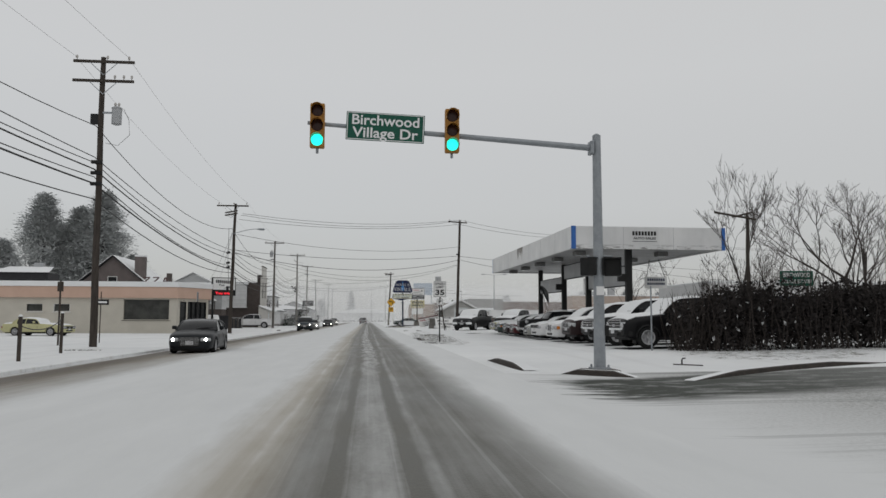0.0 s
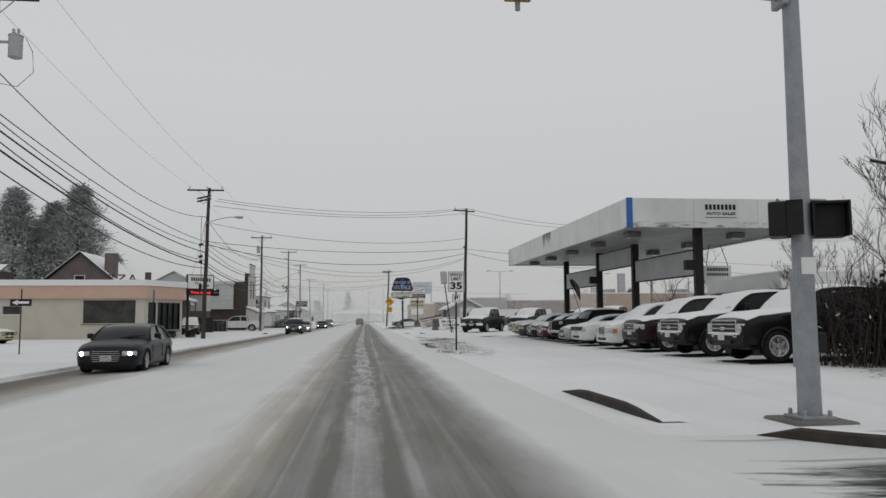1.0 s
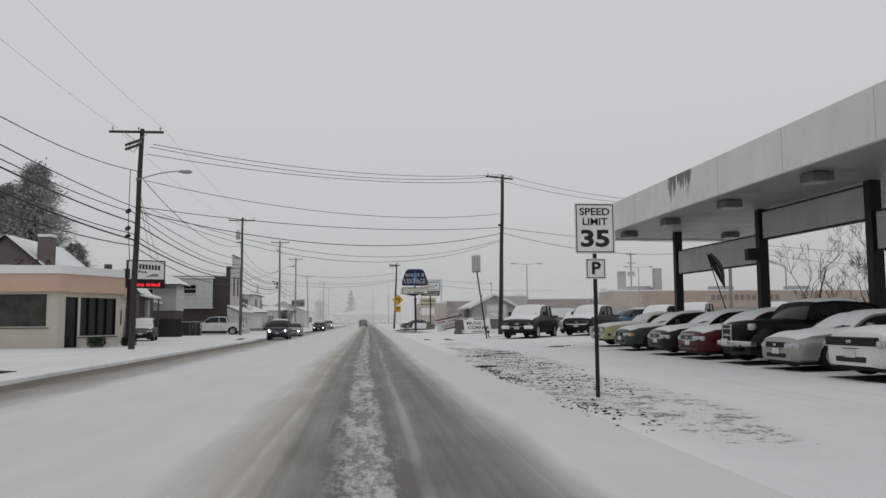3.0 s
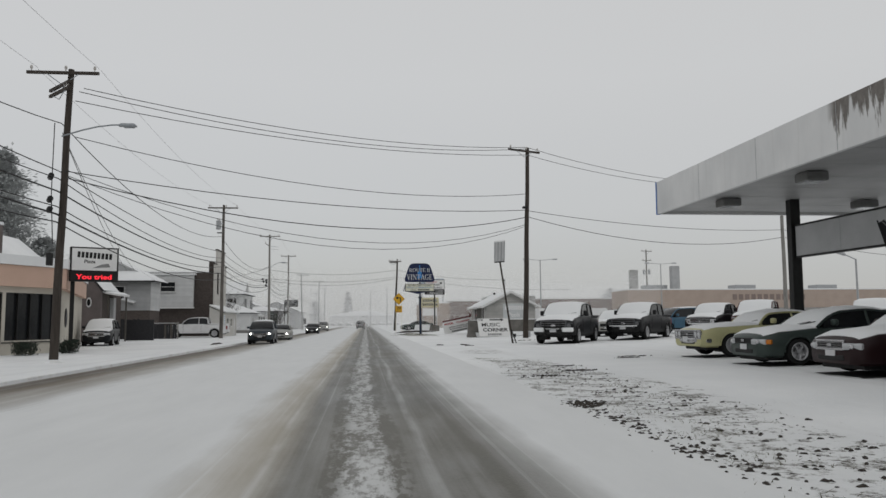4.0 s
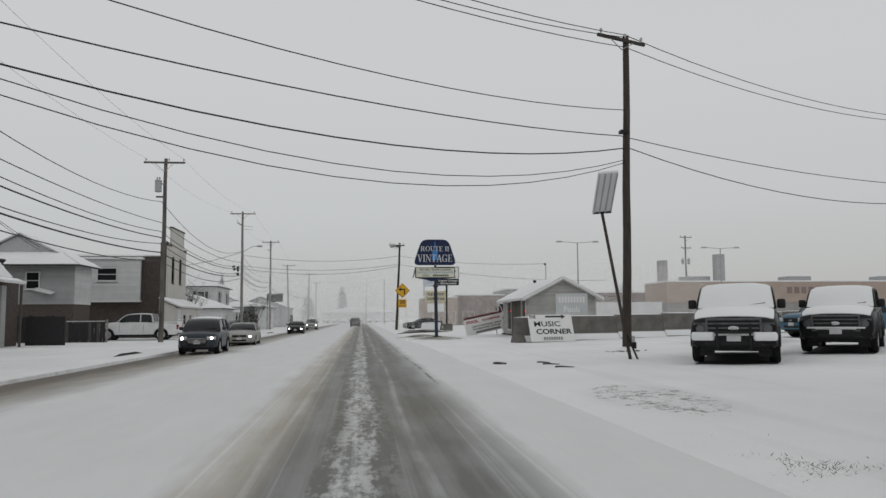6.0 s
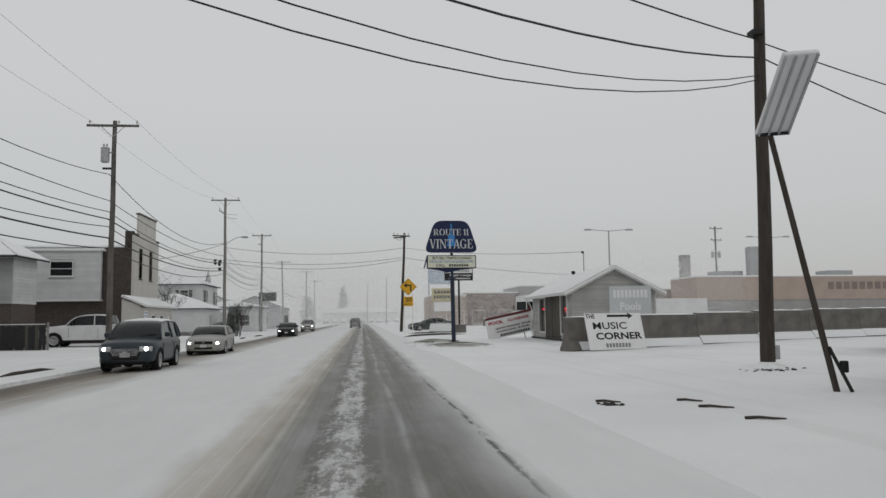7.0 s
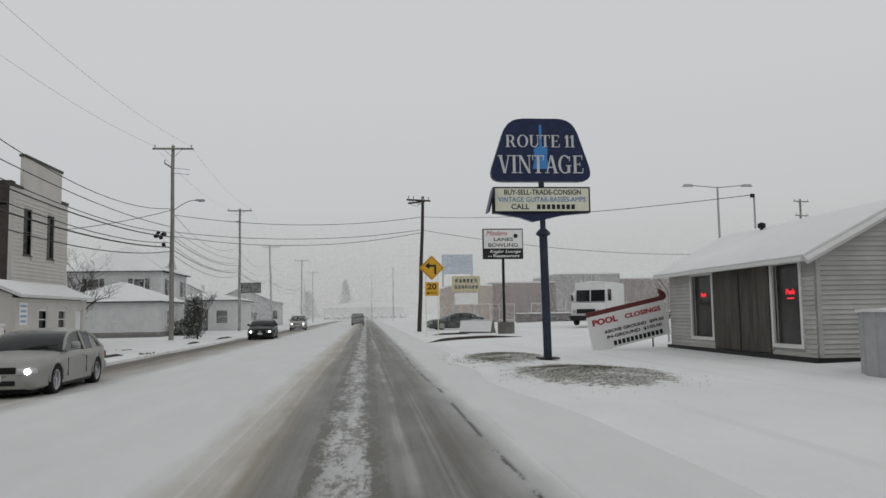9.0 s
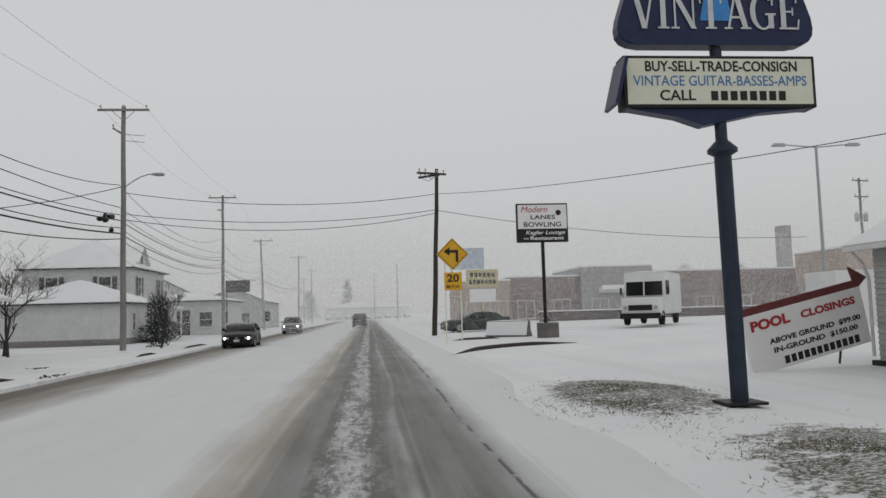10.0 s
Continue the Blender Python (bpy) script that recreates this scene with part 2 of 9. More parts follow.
def fascia_material():
    """White painted sheet with a peeled, rust-streaked patch, grimy lower edge and flaking paint."""
    m, t, b = shader("stained_white_fascia", 0.5)
    c = t.nodes.new("ShaderNodeTexCoord")
    s = t.nodes.new("ShaderNodeSeparateXYZ")
    t.links.new(c.outputs["Object"], s.inputs["Vector"])

    def g(v):
        return (v, v, v)
    col = ramp(t, noise_of(t, 0.7, 5, (1, 1, 0.6)), [(0.3, (0.60, 0.605, 0.605)), (0.7, (0.74, 0.74, 0.735))])
    col = mix(t, calc(t, "MULTIPLY", ramp(t, noise_of(t, 1.0, 4, (5.0, 5.0, 0.35), 0.6), [(0.52, g(0)), (0.75, g(1))]), 0.2), col, (0.45, 0.44, 0.42))
    # peeled patch running down in drips
    dy = calc(t, "MULTIPLY", calc(t, "SUBTRACT", s.outputs["Y"], 53.7), 1 / 1.15)
    near = calc(t, "SUBTRACT", 1.0, calc(t, "MULTIPLY", dy, dy))
    drip = calc(t, "ADD", calc(t, "MULTIPLY", noise_of(t, 1.0, 5, (3.2, 3.2, 0.5), 0.65), 1.0), calc(t, "MULTIPLY", calc(t, "SUBTRACT", s.outputs["Z"], 5.55), 0.34))
    peel = calc(t, "MULTIPLY", ramp(t, near, [(0.0, g(0)), (0.45, g(1))]), ramp(t, drip, [(0.56, g(0)), (0.62, g(1))]))
    col = mix(t, peel, col, mix(t, noise_of(t, 9.0, 4), (0.07, 0.06, 0.052), (0.26, 0.24, 0.22)))
    # flaked paint along the lower edge of the short side
    low = calc(t, "MULTIPLY", ramp(t, calc(t, "MULTIPLY", calc(t, "SUBTRACT", s.outputs["Z"], 5.0), 1.0), [(0.05, g(1)), (0.3, g(0))]), ramp(t, calc(t, "SUBTRACT", 40.3, s.outputs["Y"]), [(0.0, g(0)), (0.3, g(1))]))
    flake = ramp(t, noise_of(t, 1.0, 6, (1.3, 1, 7.0), 0.7), [(0.5, g(0)), (0.56, g(1))])
    col = mix(t, calc(t, "MULTIPLY", low, flake), col, (0.10, 0.095, 0.09))
    t.links.new(col, b.inputs["Base Color"])
    bump(t, b, noise_of(t, 3.0, 3), 0.06, 0.01)
    return m


FASCIA_WHITE = fascia_material()
GROUND = ground_material()
SNOW = snow_material("fresh_snow")
SNOW_DIRTY = snow_material("trodden_snow", 0.5)
ROAD = road_material()
WOOD = surface("weathered_pole_wood", (0.075, 0.062, 0.052), (0.03, 0.025, 0.022), 0.85, 0, 3, (4, 4, 0.5), 0.5, 60)
# paler woods carry distance haze in their colour; grey also serves near posts
WOOD_GREY = surface("grey_and_hazed_wood", (0.30, 0.29, 0.27), (0.17, 0.165, 0.155), 0.85, 0, 3, (4, 4, 0.5), 0.5, 60)
WOOD_MID = surface("mid_pole_wood", (0.19, 0.175, 0.16), (0.05, 0.045, 0.04), 0.85, 0, 1.2, (2, 2, 0.6), 0.5, 60)
WOOD_HAZED = surface("hazed_pole_wood", (0.42, 0.42, 0.42), (0.30, 0.30, 0.30), 0.85, 0, 3, (4, 4, 0.5), 0.4, 60)
GALV = surface("galvanised_steel", (0.36, 0.38, 0.40), (0.24, 0.26, 0.28), 0.5, 0.5, 5, relief=0.05)
STEEL_GREY = surface("grey_painted_steel", (0.42, 0.43, 0.44), (0.33, 0.34, 0.35), 0.5, 0.2, 5, relief=0.05)
CABLE = surface("black_cable", (0.035, 0.035, 0.035), (0.02, 0.02, 0.02), 0.6)
# grey and pale cable colours with the haze of distance put in
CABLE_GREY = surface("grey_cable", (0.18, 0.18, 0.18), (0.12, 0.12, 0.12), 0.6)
CABLE_HAZED = surface("hazed_thin_wire", (0.42, 0.42, 0.42), (0.34, 0.34, 0.34), 0.6)
BLACK = surface("black_painted_steel", (0.014, 0.014, 0.014), (0.007, 0.007, 0.007), 0.5)
CERAMIC = surface("porcelain_insulator", (0.55, 0.53, 0.5), (0.4, 0.38, 0.36), 0.25)
CONCRETE = surface("weathered_concrete", (0.20, 0.19, 0.175), (0.085, 0.082, 0.075), 0.9, 0, 1.5, relief=0.4)
WHITE = surface("white_painted_metal", (0.74, 0.74, 0.74), (0.62, 0.62, 0.62), 0.5, 0, 0.8, relief=0.04)
WHITE_PANEL = surface("white_sign_panel", (0.80, 0.80, 0.79), (0.72, 0.72, 0.71), 0.4, 0, 2, relief=0.02)
BLUE_STRIPE = surface("blue_paint", (0.045, 0.16, 0.48), (0.03, 0.11, 0.36), 0.45)
SIGN_GREEN = surface("green_sign_sheeting", (0.006, 0.095, 0.06), (0.004, 0.07, 0.045), 0.45, relief=0.02)
SIGN_YELLOW = surface("yellow_sign_sheeting", (0.75, 0.42, 0.03), (0.62, 0.33, 0.02), 0.45, relief=0.02)
SIGN_BLUE = surface("navy_sign_panel", (0.014, 0.025, 0.085), (0.008, 0.014, 0.046), 0.4, relief=0.02)
POLE_NAVY = surface("navy_painted_pole", (0.030, 0.043, 0.072), (0.017, 0.024, 0.04), 0.5, 0, 4, relief=0.1)
SIGN_LIGHT_BLUE = surface("light_blue_paint", (0.06, 0.27, 0.62), (0.04, 0.2, 0.5), 0.45, relief=0.02)
NOTICE_BLUE = surface("faded_blue_print", (0.28, 0.42, 0.55), (0.22, 0.35, 0.48), 0.6, relief=0)
CREAM = surface("cream_sign_panel", (0.76, 0.76, 0.63), (0.68, 0.68, 0.56), 0.4, relief=0.02)
LETTER_BLACK = surface("black_lettering", (0.02, 0.02, 0.02), (0.012, 0.012, 0.012), 0.5, relief=0)
LETTER_WHITE = surface("white_lettering", (0.82, 0.82, 0.82), (0.76, 0.76, 0.76), 0.5, relief=0)
LETTER_DULL = surface("dull_white_lettering", (0.66, 0.67, 0.68), (0.46, 0.47, 0.49), 0.5, 0, 5, relief=0)
LETTER_RED = surface("red_lettering", (0.42, 0.04, 0.05), (0.3, 0.03, 0.04), 0.5, relief=0)
LETTER_BLUE = surface("blue_lettering", (0.06, 0.2, 0.45), (0.05, 0.16, 0.38), 0.5, relief=0)
LETTER_GREY = surface("grey_lettering", (0.25, 0.26, 0.26), (0.2, 0.2, 0.2), 0.5, relief=0)
SIGNAL_YELLOW = surface("amber_signal_housing", (0.42, 0.20, 0.035), (0.28, 0.13, 0.025), 0.5)
LENS_OFF = surface("dark_red_lens", (0.05, 0.018, 0.012), (0.03, 0.012, 0.01), 0.3)
LENS_GREEN = glow("lit_green_lens", (0.02, 0.95, 0.72), 1.3)
LED_RED = glow("red_led", (1.0, 0.03, 0.05), 0.9)
LAMP_ON = glow("lit_headlamp", (1.0, 0.98, 0.9), 12.0)
RUBBER = surface("tyre_rubber", (0.014, 0.014, 0.014), (0.008, 0.008, 0.008), 0.85, relief=0.3)
ALLOY = surface("alloy_wheel", (0.55, 0.55, 0.56), (0.42, 0.42, 0.43), 0.35, 0.4)
SMOKED = surface("smoked_lamp_glass", (0.10, 0.105, 0.11), (0.04, 0.042, 0.045), 0.1, 0.2, 6, relief=0)
DARK_STEEL = surface("dull_dark_steel", (0.16, 0.16, 0.165), (0.09, 0.09, 0.095), 0.4, 0.5, 6, relief=0)
CHROME = surface("chrome_trim", (0.6, 0.6, 0.61), (0.45, 0.45, 0.46), 0.2, 0.9)
GLASS = surface("dark_window_glass", (0.018, 0.02, 0.022), (0.01, 0.011, 0.012), 0.12, relief=0)
LAMP_GLASS = surface("clear_lamp_glass", (0.55, 0.56, 0.57), (0.38, 0.39, 0.40), 0.12, 0.25, relief=0.05)
LAMP_RED = surface("red_lamp_glass", (0.25, 0.012, 0.012), (0.18, 0.01, 0.01), 0.2)
LAMP_AMBER = surface("amber_lamp_glass", (0.6, 0.2, 0.03), (0.5, 0.16, 0.02), 0.2)
PLATE = surface("number_plate", (0.65, 0.66, 0.66), (0.5, 0.5, 0.52), 0.4)
PLASTIC = surface("dark_grey_plastic", (0.02, 0.02, 0.021), (0.012, 0.012, 0.012), 0.6)
BRICK = surface("dark_brown_brick", (0.105, 0.088, 0.080), (0.058, 0.048, 0.044), 0.9, relief=0.4, vary=0.3)
# dark brick made lighter and greyer: haze put into its colour
HAZY_BRICK = surface("hazed_dark_brick", (0.17, 0.145, 0.14), (0.11, 0.095, 0.092), 0.9, 0, 1.0, relief=0.3)
SIDING = surface("white_vinyl_siding", (0.63, 0.635, 0.635), (0.52, 0.525, 0.525), 0.6, 0, 1.2, vary=0.06, relief=0.05)
SIDING_HUT = surface("grey_hut_siding", (0.52, 0.515, 0.495), (0.36, 0.355, 0.34), 0.7, 0, 0.9, (1, 1, 2), vary=0.09, relief=0.08)
DOOR_BROWN = surface("weathered_brown_door", (0.115, 0.105, 0.09), (0.035, 0.032, 0.027), 0.8, 0, 2.2, (3, 3, 0.35), 0.25)
# mottled lighter glass: reflections and dim interior put into the colour
SHOP_GLASS = surface("reflection_toned_shop_glass", (0.07, 0.072, 0.066), (0.018, 0.019, 0.018), 0.15, 0, 1.3, relief=0)
SIDING_GREY = surface("pale_grey_siding", (0.46, 0.465, 0.47), (0.36, 0.365, 0.37), 0.6, 0, 1.2, vary=0.07, relief=0.05)
STUCCO = surface("cream_stucco", (0.56, 0.53, 0.465), (0.46, 0.435, 0.38), 0.85, 0, 0.7, relief=0.35)
FASCIA_TAN = surface("peach_fascia", (0.60, 0.42, 0.335), (0.53, 0.365, 0.285), 0.7, 0, 0.8, relief=0.1)
STONE_GREY = surface("grey_block_wall", (0.26, 0.25, 0.24), (0.17, 0.165, 0.16), 0.9, 0, 1.2, relief=0.3)
BROWN_BOARD = surface("brown_board", (0.10, 0.092, 0.08), (0.06, 0.055, 0.048), 0.75, 0, 3, (3, 3, 0.4), 0.2)
ROOF_RED = surface("weathered_red_letter", (0.11, 0.05, 0.048), (0.06, 0.03, 0.03), 0.7)
DULL_RED = surface("faded_red_letter", (0.16, 0.04, 0.04), (0.10, 0.03, 0.03), 0.6)
FACADE = surface("pale_render", (0.60, 0.585, 0.55), (0.50, 0.485, 0.455), 0.85, 0, 0.8, relief=0.3)
BOARD_BLUE = surface("pale_blue_board", (0.60, 0.62, 0.62), (0.52, 0.545, 0.55), 0.5, 0, 3, relief=0.05)
OFFICE_WALL = surface("blue_grey_wall", (0.05, 0.06, 0.085), (0.035, 0.042, 0.06), 0.7, 0, 1.5, relief=0.1)
TRIM = surface("white_trim", (0.72, 0.72, 0.71), (0.62, 0.62, 0.61), 0.5, relief=0.03)
SHUTTER = surface("dark_shutter", (0.035, 0.035, 0.038), (0.02, 0.02, 0.022), 0.6)
BARK = surface("bare_bark", (0.075, 0.062, 0.055), (0.035, 0.03, 0.027), 0.9, relief=0.4)
# dark needles given a pale colour to stand for haze over the pines
NEEDLE = surface("hazed_needles", (0.56, 0.575, 0.575), (0.49, 0.505, 0.505), 0.85, relief=0.2)
HEDGE_LEAF = surface("dead_hedge_leaves", (0.036, 0.030, 0.028), (0.013, 0.012, 0.012), 0.85, relief=0.2)
EVERGREEN = surface("dark_evergreen", (0.035, 0.05, 0.035), (0.018, 0.026, 0.02), 0.85, relief=0.2)
DEAD_GRASS = surface("dead_grass", (0.15, 0.135, 0.075), (0.05, 0.05, 0.025), 0.9)
SOIL = surface("wet_soil", (0.06, 0.05, 0.042), (0.025, 0.022, 0.02), 0.8, relief=0.5)
ASPHALT_DRY = surface("bare_lot_asphalt", (0.05, 0.05, 0.05), (0.025, 0.025, 0.025), 0.9, 0, 1.5, relief=0.3)
# whole crown pale: the fade of distance is put into this colour
HAZED_TREE = surface("hazed_branches", (0.56, 0.57, 0.57), (0.44, 0.45, 0.45), 0.9, 0, 1.5, relief=0.2)
# far wall colours lightened: distance haze is put into the base colour
FAR_BRICK = surface("hazed_brick", (0.27, 0.215, 0.195), (0.20, 0.16, 0.145), 0.9, 0, 0.6, relief=0.2)
FAR_BLOCK = surface("hazed_block", (0.36, 0.355, 0.345), (0.28, 0.275, 0.27), 0.9, 0, 0.6, relief=0.2)
FAR_TAN = surface("hazed_tan_brick", (0.44, 0.36, 0.31), (0.37, 0.30, 0.255), 0.9, 0, 0.6, relief=0.2)
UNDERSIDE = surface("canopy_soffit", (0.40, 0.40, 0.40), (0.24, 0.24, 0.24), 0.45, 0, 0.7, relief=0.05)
LAMP_BOX = surface("weathered_lamp_box", (0.20, 0.20, 0.195), (0.11, 0.11, 0.105), 0.6, 0, 2, relief=0.05)
SPANDREL = surface("weathered_grey_panel", (0.50, 0.505, 0.51), (0.38, 0.385, 0.39), 0.55, 0, 0.9, relief=0.05)


# ---- mesh helpers ----
def gz(x):
    """Height of the road's cross-fall, and of the lot beside it."""
    if x < -9.35:
        return -0.14
    return 0.025 * x if x < 0 else 0.015 * min(x, 9.0) + 0.022 * max(0.0, min(x - 9.0, 9.0)) + 0.008 * max(0.0, min(x - 18.0, 40.0))


def finish(name, bm, material, smooth=False):
    me = bpy.data.meshes.new(name)
    bm.normal_update()
    bm.to_mesh(me)
    bm.free()
    for mat in material if isinstance(material, (list, tuple)) else [material]:
        me.materials.append(mat)
    if smooth:
        me.polygons.foreach_set("use_smooth", [True] * len(me.polygons))
        me.set_sharp_from_angle(angle=radians(38))
    return me


def part(name, bm, material, parent, label="", at=None, smooth=False):
    me = bm if isinstance(bm, bpy.types.Mesh) else finish(name, bm, material, smooth)
    ob = new(name, me)
    ob.parent = parent
    if at is not None:
        ob.matrix_basis = at
    if label:
        ob["label"] = label
    return ob


def thing(name, label, category, m=None, group="", kind=""):
    ob = new(name)
    ob.empty_display_size = 0.2
    if m is not None:
        ob.matrix_basis = m
    return tagged(ob, label, category, group, kind)


def solid(name, bm, material, label, category="", kind="structure", m=None, smooth=False, group=""):
    ob = new(name, finish(name, bm, material, smooth))
    if m is not None:
        ob.matrix_basis = m
    return tagged(ob, label, category or name.split("_")[0], group, kind)


def box(bm, size, at=(0, 0, 0), turn=(0, 0, 0), bevel=0.0, taper=(1, 1)):
    m = pose(*at, *turn)
    sx, sy, sz = (v / 2 for v in size)
    vs = []
    for z in (-1, 1):
        kx, ky = taper if z > 0 else (1, 1)
        for x, y in ((-1, -1), (1, -1), (1, 1), (-1, 1)):
            vs.append(bm.verts.new(m @ Vector((x * sx * kx, y * sy * ky, z * sz))))
    fs = [bm.faces.new([vs[i] for i in f]) for f in ((3, 2, 1, 0), (4, 5, 6, 7), (0, 1, 5, 4), (1, 2, 6, 5), (2, 3, 7, 6), (3, 0, 4, 7))]
    if bevel:
        es = list({e for f in fs for e in f.edges})
        bmesh.ops.bevel(bm, geom=es, offset=bevel, segments=2, affect="EDGES", profile=0.5)
    return bm


def boxed(size, at=(0, 0, 0), turn=(0, 0, 0), bevel=0.0, taper=(1, 1)):
    return box(bmesh.new(), size, at, turn, bevel, taper)


def rod(bm, a, b, r0, r1=None, seg=8, caps=True):
    a, b = Vector(a), Vector(b)
    r1 = r0 if r1 is None else r1
    d = (b - a).normalized()
    up = Vector((0, 0, 1)) if abs(d.z) < 0.9 else Vector((1, 0, 0))
    u = d.cross(up).normalized()
    v = d.cross(u)
    rings = []
    for p, r in ((a, r0), (b, r1)):
        rings.append([bm.verts.new(p + (u * math.cos(k) + v * math.sin(k)) * r) for k in (2 * math.pi * i / seg for i in range(seg))])
    for i in range(seg):
        j = (i + 1) % seg
        bm.faces.new((rings[0][j], rings[0][i], rings[1][i], rings[1][j]))
    if caps:
        bm.faces.new(rings[0])
        bm.faces.new(list(reversed(rings[1])))
    return bm


def pipe(bm, pts, r, seg=6, r_end=None):
    """A tube along points."""
    pts = [Vector(p) for p in pts]
    n = len(pts)
    rings = []
    for i, p in enumerate(pts):
        d = (pts[min(i + 1, n - 1)] - pts[max(i - 1, 0)]).normalized()
        up = Vector((0, 0, 1)) if abs(d.z) < 0.95 else Vector((1, 0, 0))
        u = d.cross(up).normalized()
        v = d.cross(u)
        rr = r if r_end is None else r + (r_end - r) * i / (n - 1)
        rings.append([bm.verts.new(p + (u * math.cos(k) + v * math.sin(k)) * rr) for k in (2 * math.pi * q / seg for q in range(seg))])
    for a, b in zip(rings, rings[1:]):
        for i in range(seg):
            j = (i + 1) % seg
            bm.faces.new((a[j], a[i], b[i], b[j]))
    bm.faces.new(rings[0])
    bm.faces.new(list(reversed(rings[-1])))
    return bm


def lathe(bm, profile, seg=16, m=None):
    """A closed turned solid: profile of (radius, height)."""
    m = m or Matrix()
    rings = [[bm.verts.new(m @ Vector((r * math.cos(k), r * math.sin(k), z))) for k in (2 * math.pi * i / seg for i in range(seg))] for r, z in profile]
    for a, b in zip(rings, rings[1:]):
        for i in range(seg):
            j = (i + 1) % seg
            bm.faces.new((a[i], a[j], b[j], b[i]))
    bm.faces.new(list(reversed(rings[0])))
    bm.faces.new(rings[-1])
    return bm


def prism(bm, outline, depth, m=None, bevel=0.0):
    """An outline of (x, z) given a thickness along y, centred."""
    m = m or Matrix()
    a = [bm.verts.new(m @ Vector((x, -depth / 2, z))) for x, z in outline]
    b = [bm.verts.new(m @ Vector((x, depth / 2, z))) for x, z in outline]
    n = len(outline)
    fs = [bm.faces.new(a), bm.faces.new(list(reversed(b)))]
    for i in range(n):
        j = (i + 1) % n
        fs.append(bm.faces.new((a[j], a[i], b[i], b[j])))
    if bevel:
        es = list(set(fs[0].edges) | set(fs[1].edges))
        bmesh.ops.bevel(bm, geom=es, offset=bevel, segments=2, affect="EDGES", profile=0.5)
    bmesh.ops.recalc_face_normals(bm, faces=bm.faces[:])
    return bm


def snow_patch(bm, c00, c10, c11, c01, thick=0.05, nu=7, nv=7, seed=0.0, droop=0.0):
    """A soft layer of snow over a four-cornered surface: thin at its edges."""
    c00, c10, c11, c01 = (Vector(c) for c in (c00, c10, c11, c01))
    nrm = (c10 - c00).cross(c01 - c00).normalized()
    top, low = {}, {}
    for i in range(nu):
        for j in range(nv):
            u, v = i / (nu - 1), j / (nv - 1)
            p = c00 * (1 - u) * (1 - v) + c10 * u * (1 - v) + c11 * u * v + c01 * (1 - u) * v
            e = min(1.0, 4.0 * min(u, 1 - u, v, 1 - v) + 0.25)
            h = thick * e * (0.75 + 0.6 * noise.noise(p * 2.1 + Vector((seed, 0, 0))))
            top[i, j] = bm.verts.new(p + nrm * max(h, 0.008))
            low[i, j] = bm.verts.new(p - nrm * 0.02)
    for i in range(nu - 1):
        for j in range(nv - 1):
            bm.faces.new((top[i, j], top[i + 1, j], top[i + 1, j + 1], top[i, j + 1]))
    ring = [(i, 0) for i in range(nu)] + [(nu - 1, j) for j in range(1, nv)] + [(i, nv - 1) for i in range(nu - 2, -1, -1)] + [(0, j) for j in range(nv - 2, 0, -1)]
    for a, b in zip(ring, ring[1:] + ring[:1]):
        bm.faces.new((low[a], low[b], top[b], top[a]))
    return bm


def words(text, size, parent, material, at, width=None, depth=0.006, name="lettering", bold=0.0, shear=0.0):
    """Raised lettering in the built-in font, centred, in the xz plane and facing -y."""
    cu = bpy.data.curves.new(name, "FONT")
    cu.body, cu.size, cu.extrude, cu.offset, cu.shear = text, size, depth, bold, shear
    cu.align_x, cu.align_y, cu.resolution_u = "CENTER", "CENTER", 3
    tmp = bpy.data.objects.new(name, cu)
    scene.collection.objects.link(tmp)
    dg = bpy.context.evaluated_depsgraph_get()
    me = bpy.data.meshes.new_from_object(tmp.evaluated_get(dg))
    me.materials.clear()
    me.materials.append(material)
    if width:
        xs = [v.co.x for v in me.vertices]
        me.transform(Matrix.Diagonal((width / (max(xs) - min(xs)), 1, 1, 1)))
    bpy.data.objects.remove(tmp)
    me.transform(pose(0, 0, 0, 90, 0, 0))
    if " " not in text:
        part(name, me, None, parent, at=at)
        return
    # one mesh a word, told apart by the gaps along the line
    spans = sorted((min(me.vertices[i].co.x for i in p.vertices), max(me.vertices[i].co.x for i in p.vertices)) for p in me.polygons)
    gaps, reach = [], spans[0][1]
    for lo, hi in spans:
        gaps.append((lo - reach, (lo + reach) / 2))
        reach = max(reach, hi)
    cuts = sorted(c for _, c in sorted(gaps, reverse=True)[:len(text.split()) - 1])
    for lo, hi in zip([-1e9] + cuts, cuts + [1e9]):
        bm = bmesh.new()
        bm.from_mesh(me)
        bmesh.ops.delete(bm, geom=[v for v in bm.verts if not lo < v.co.x <= hi], context="VERTS")
        part(name, bm, material, parent, at=at)


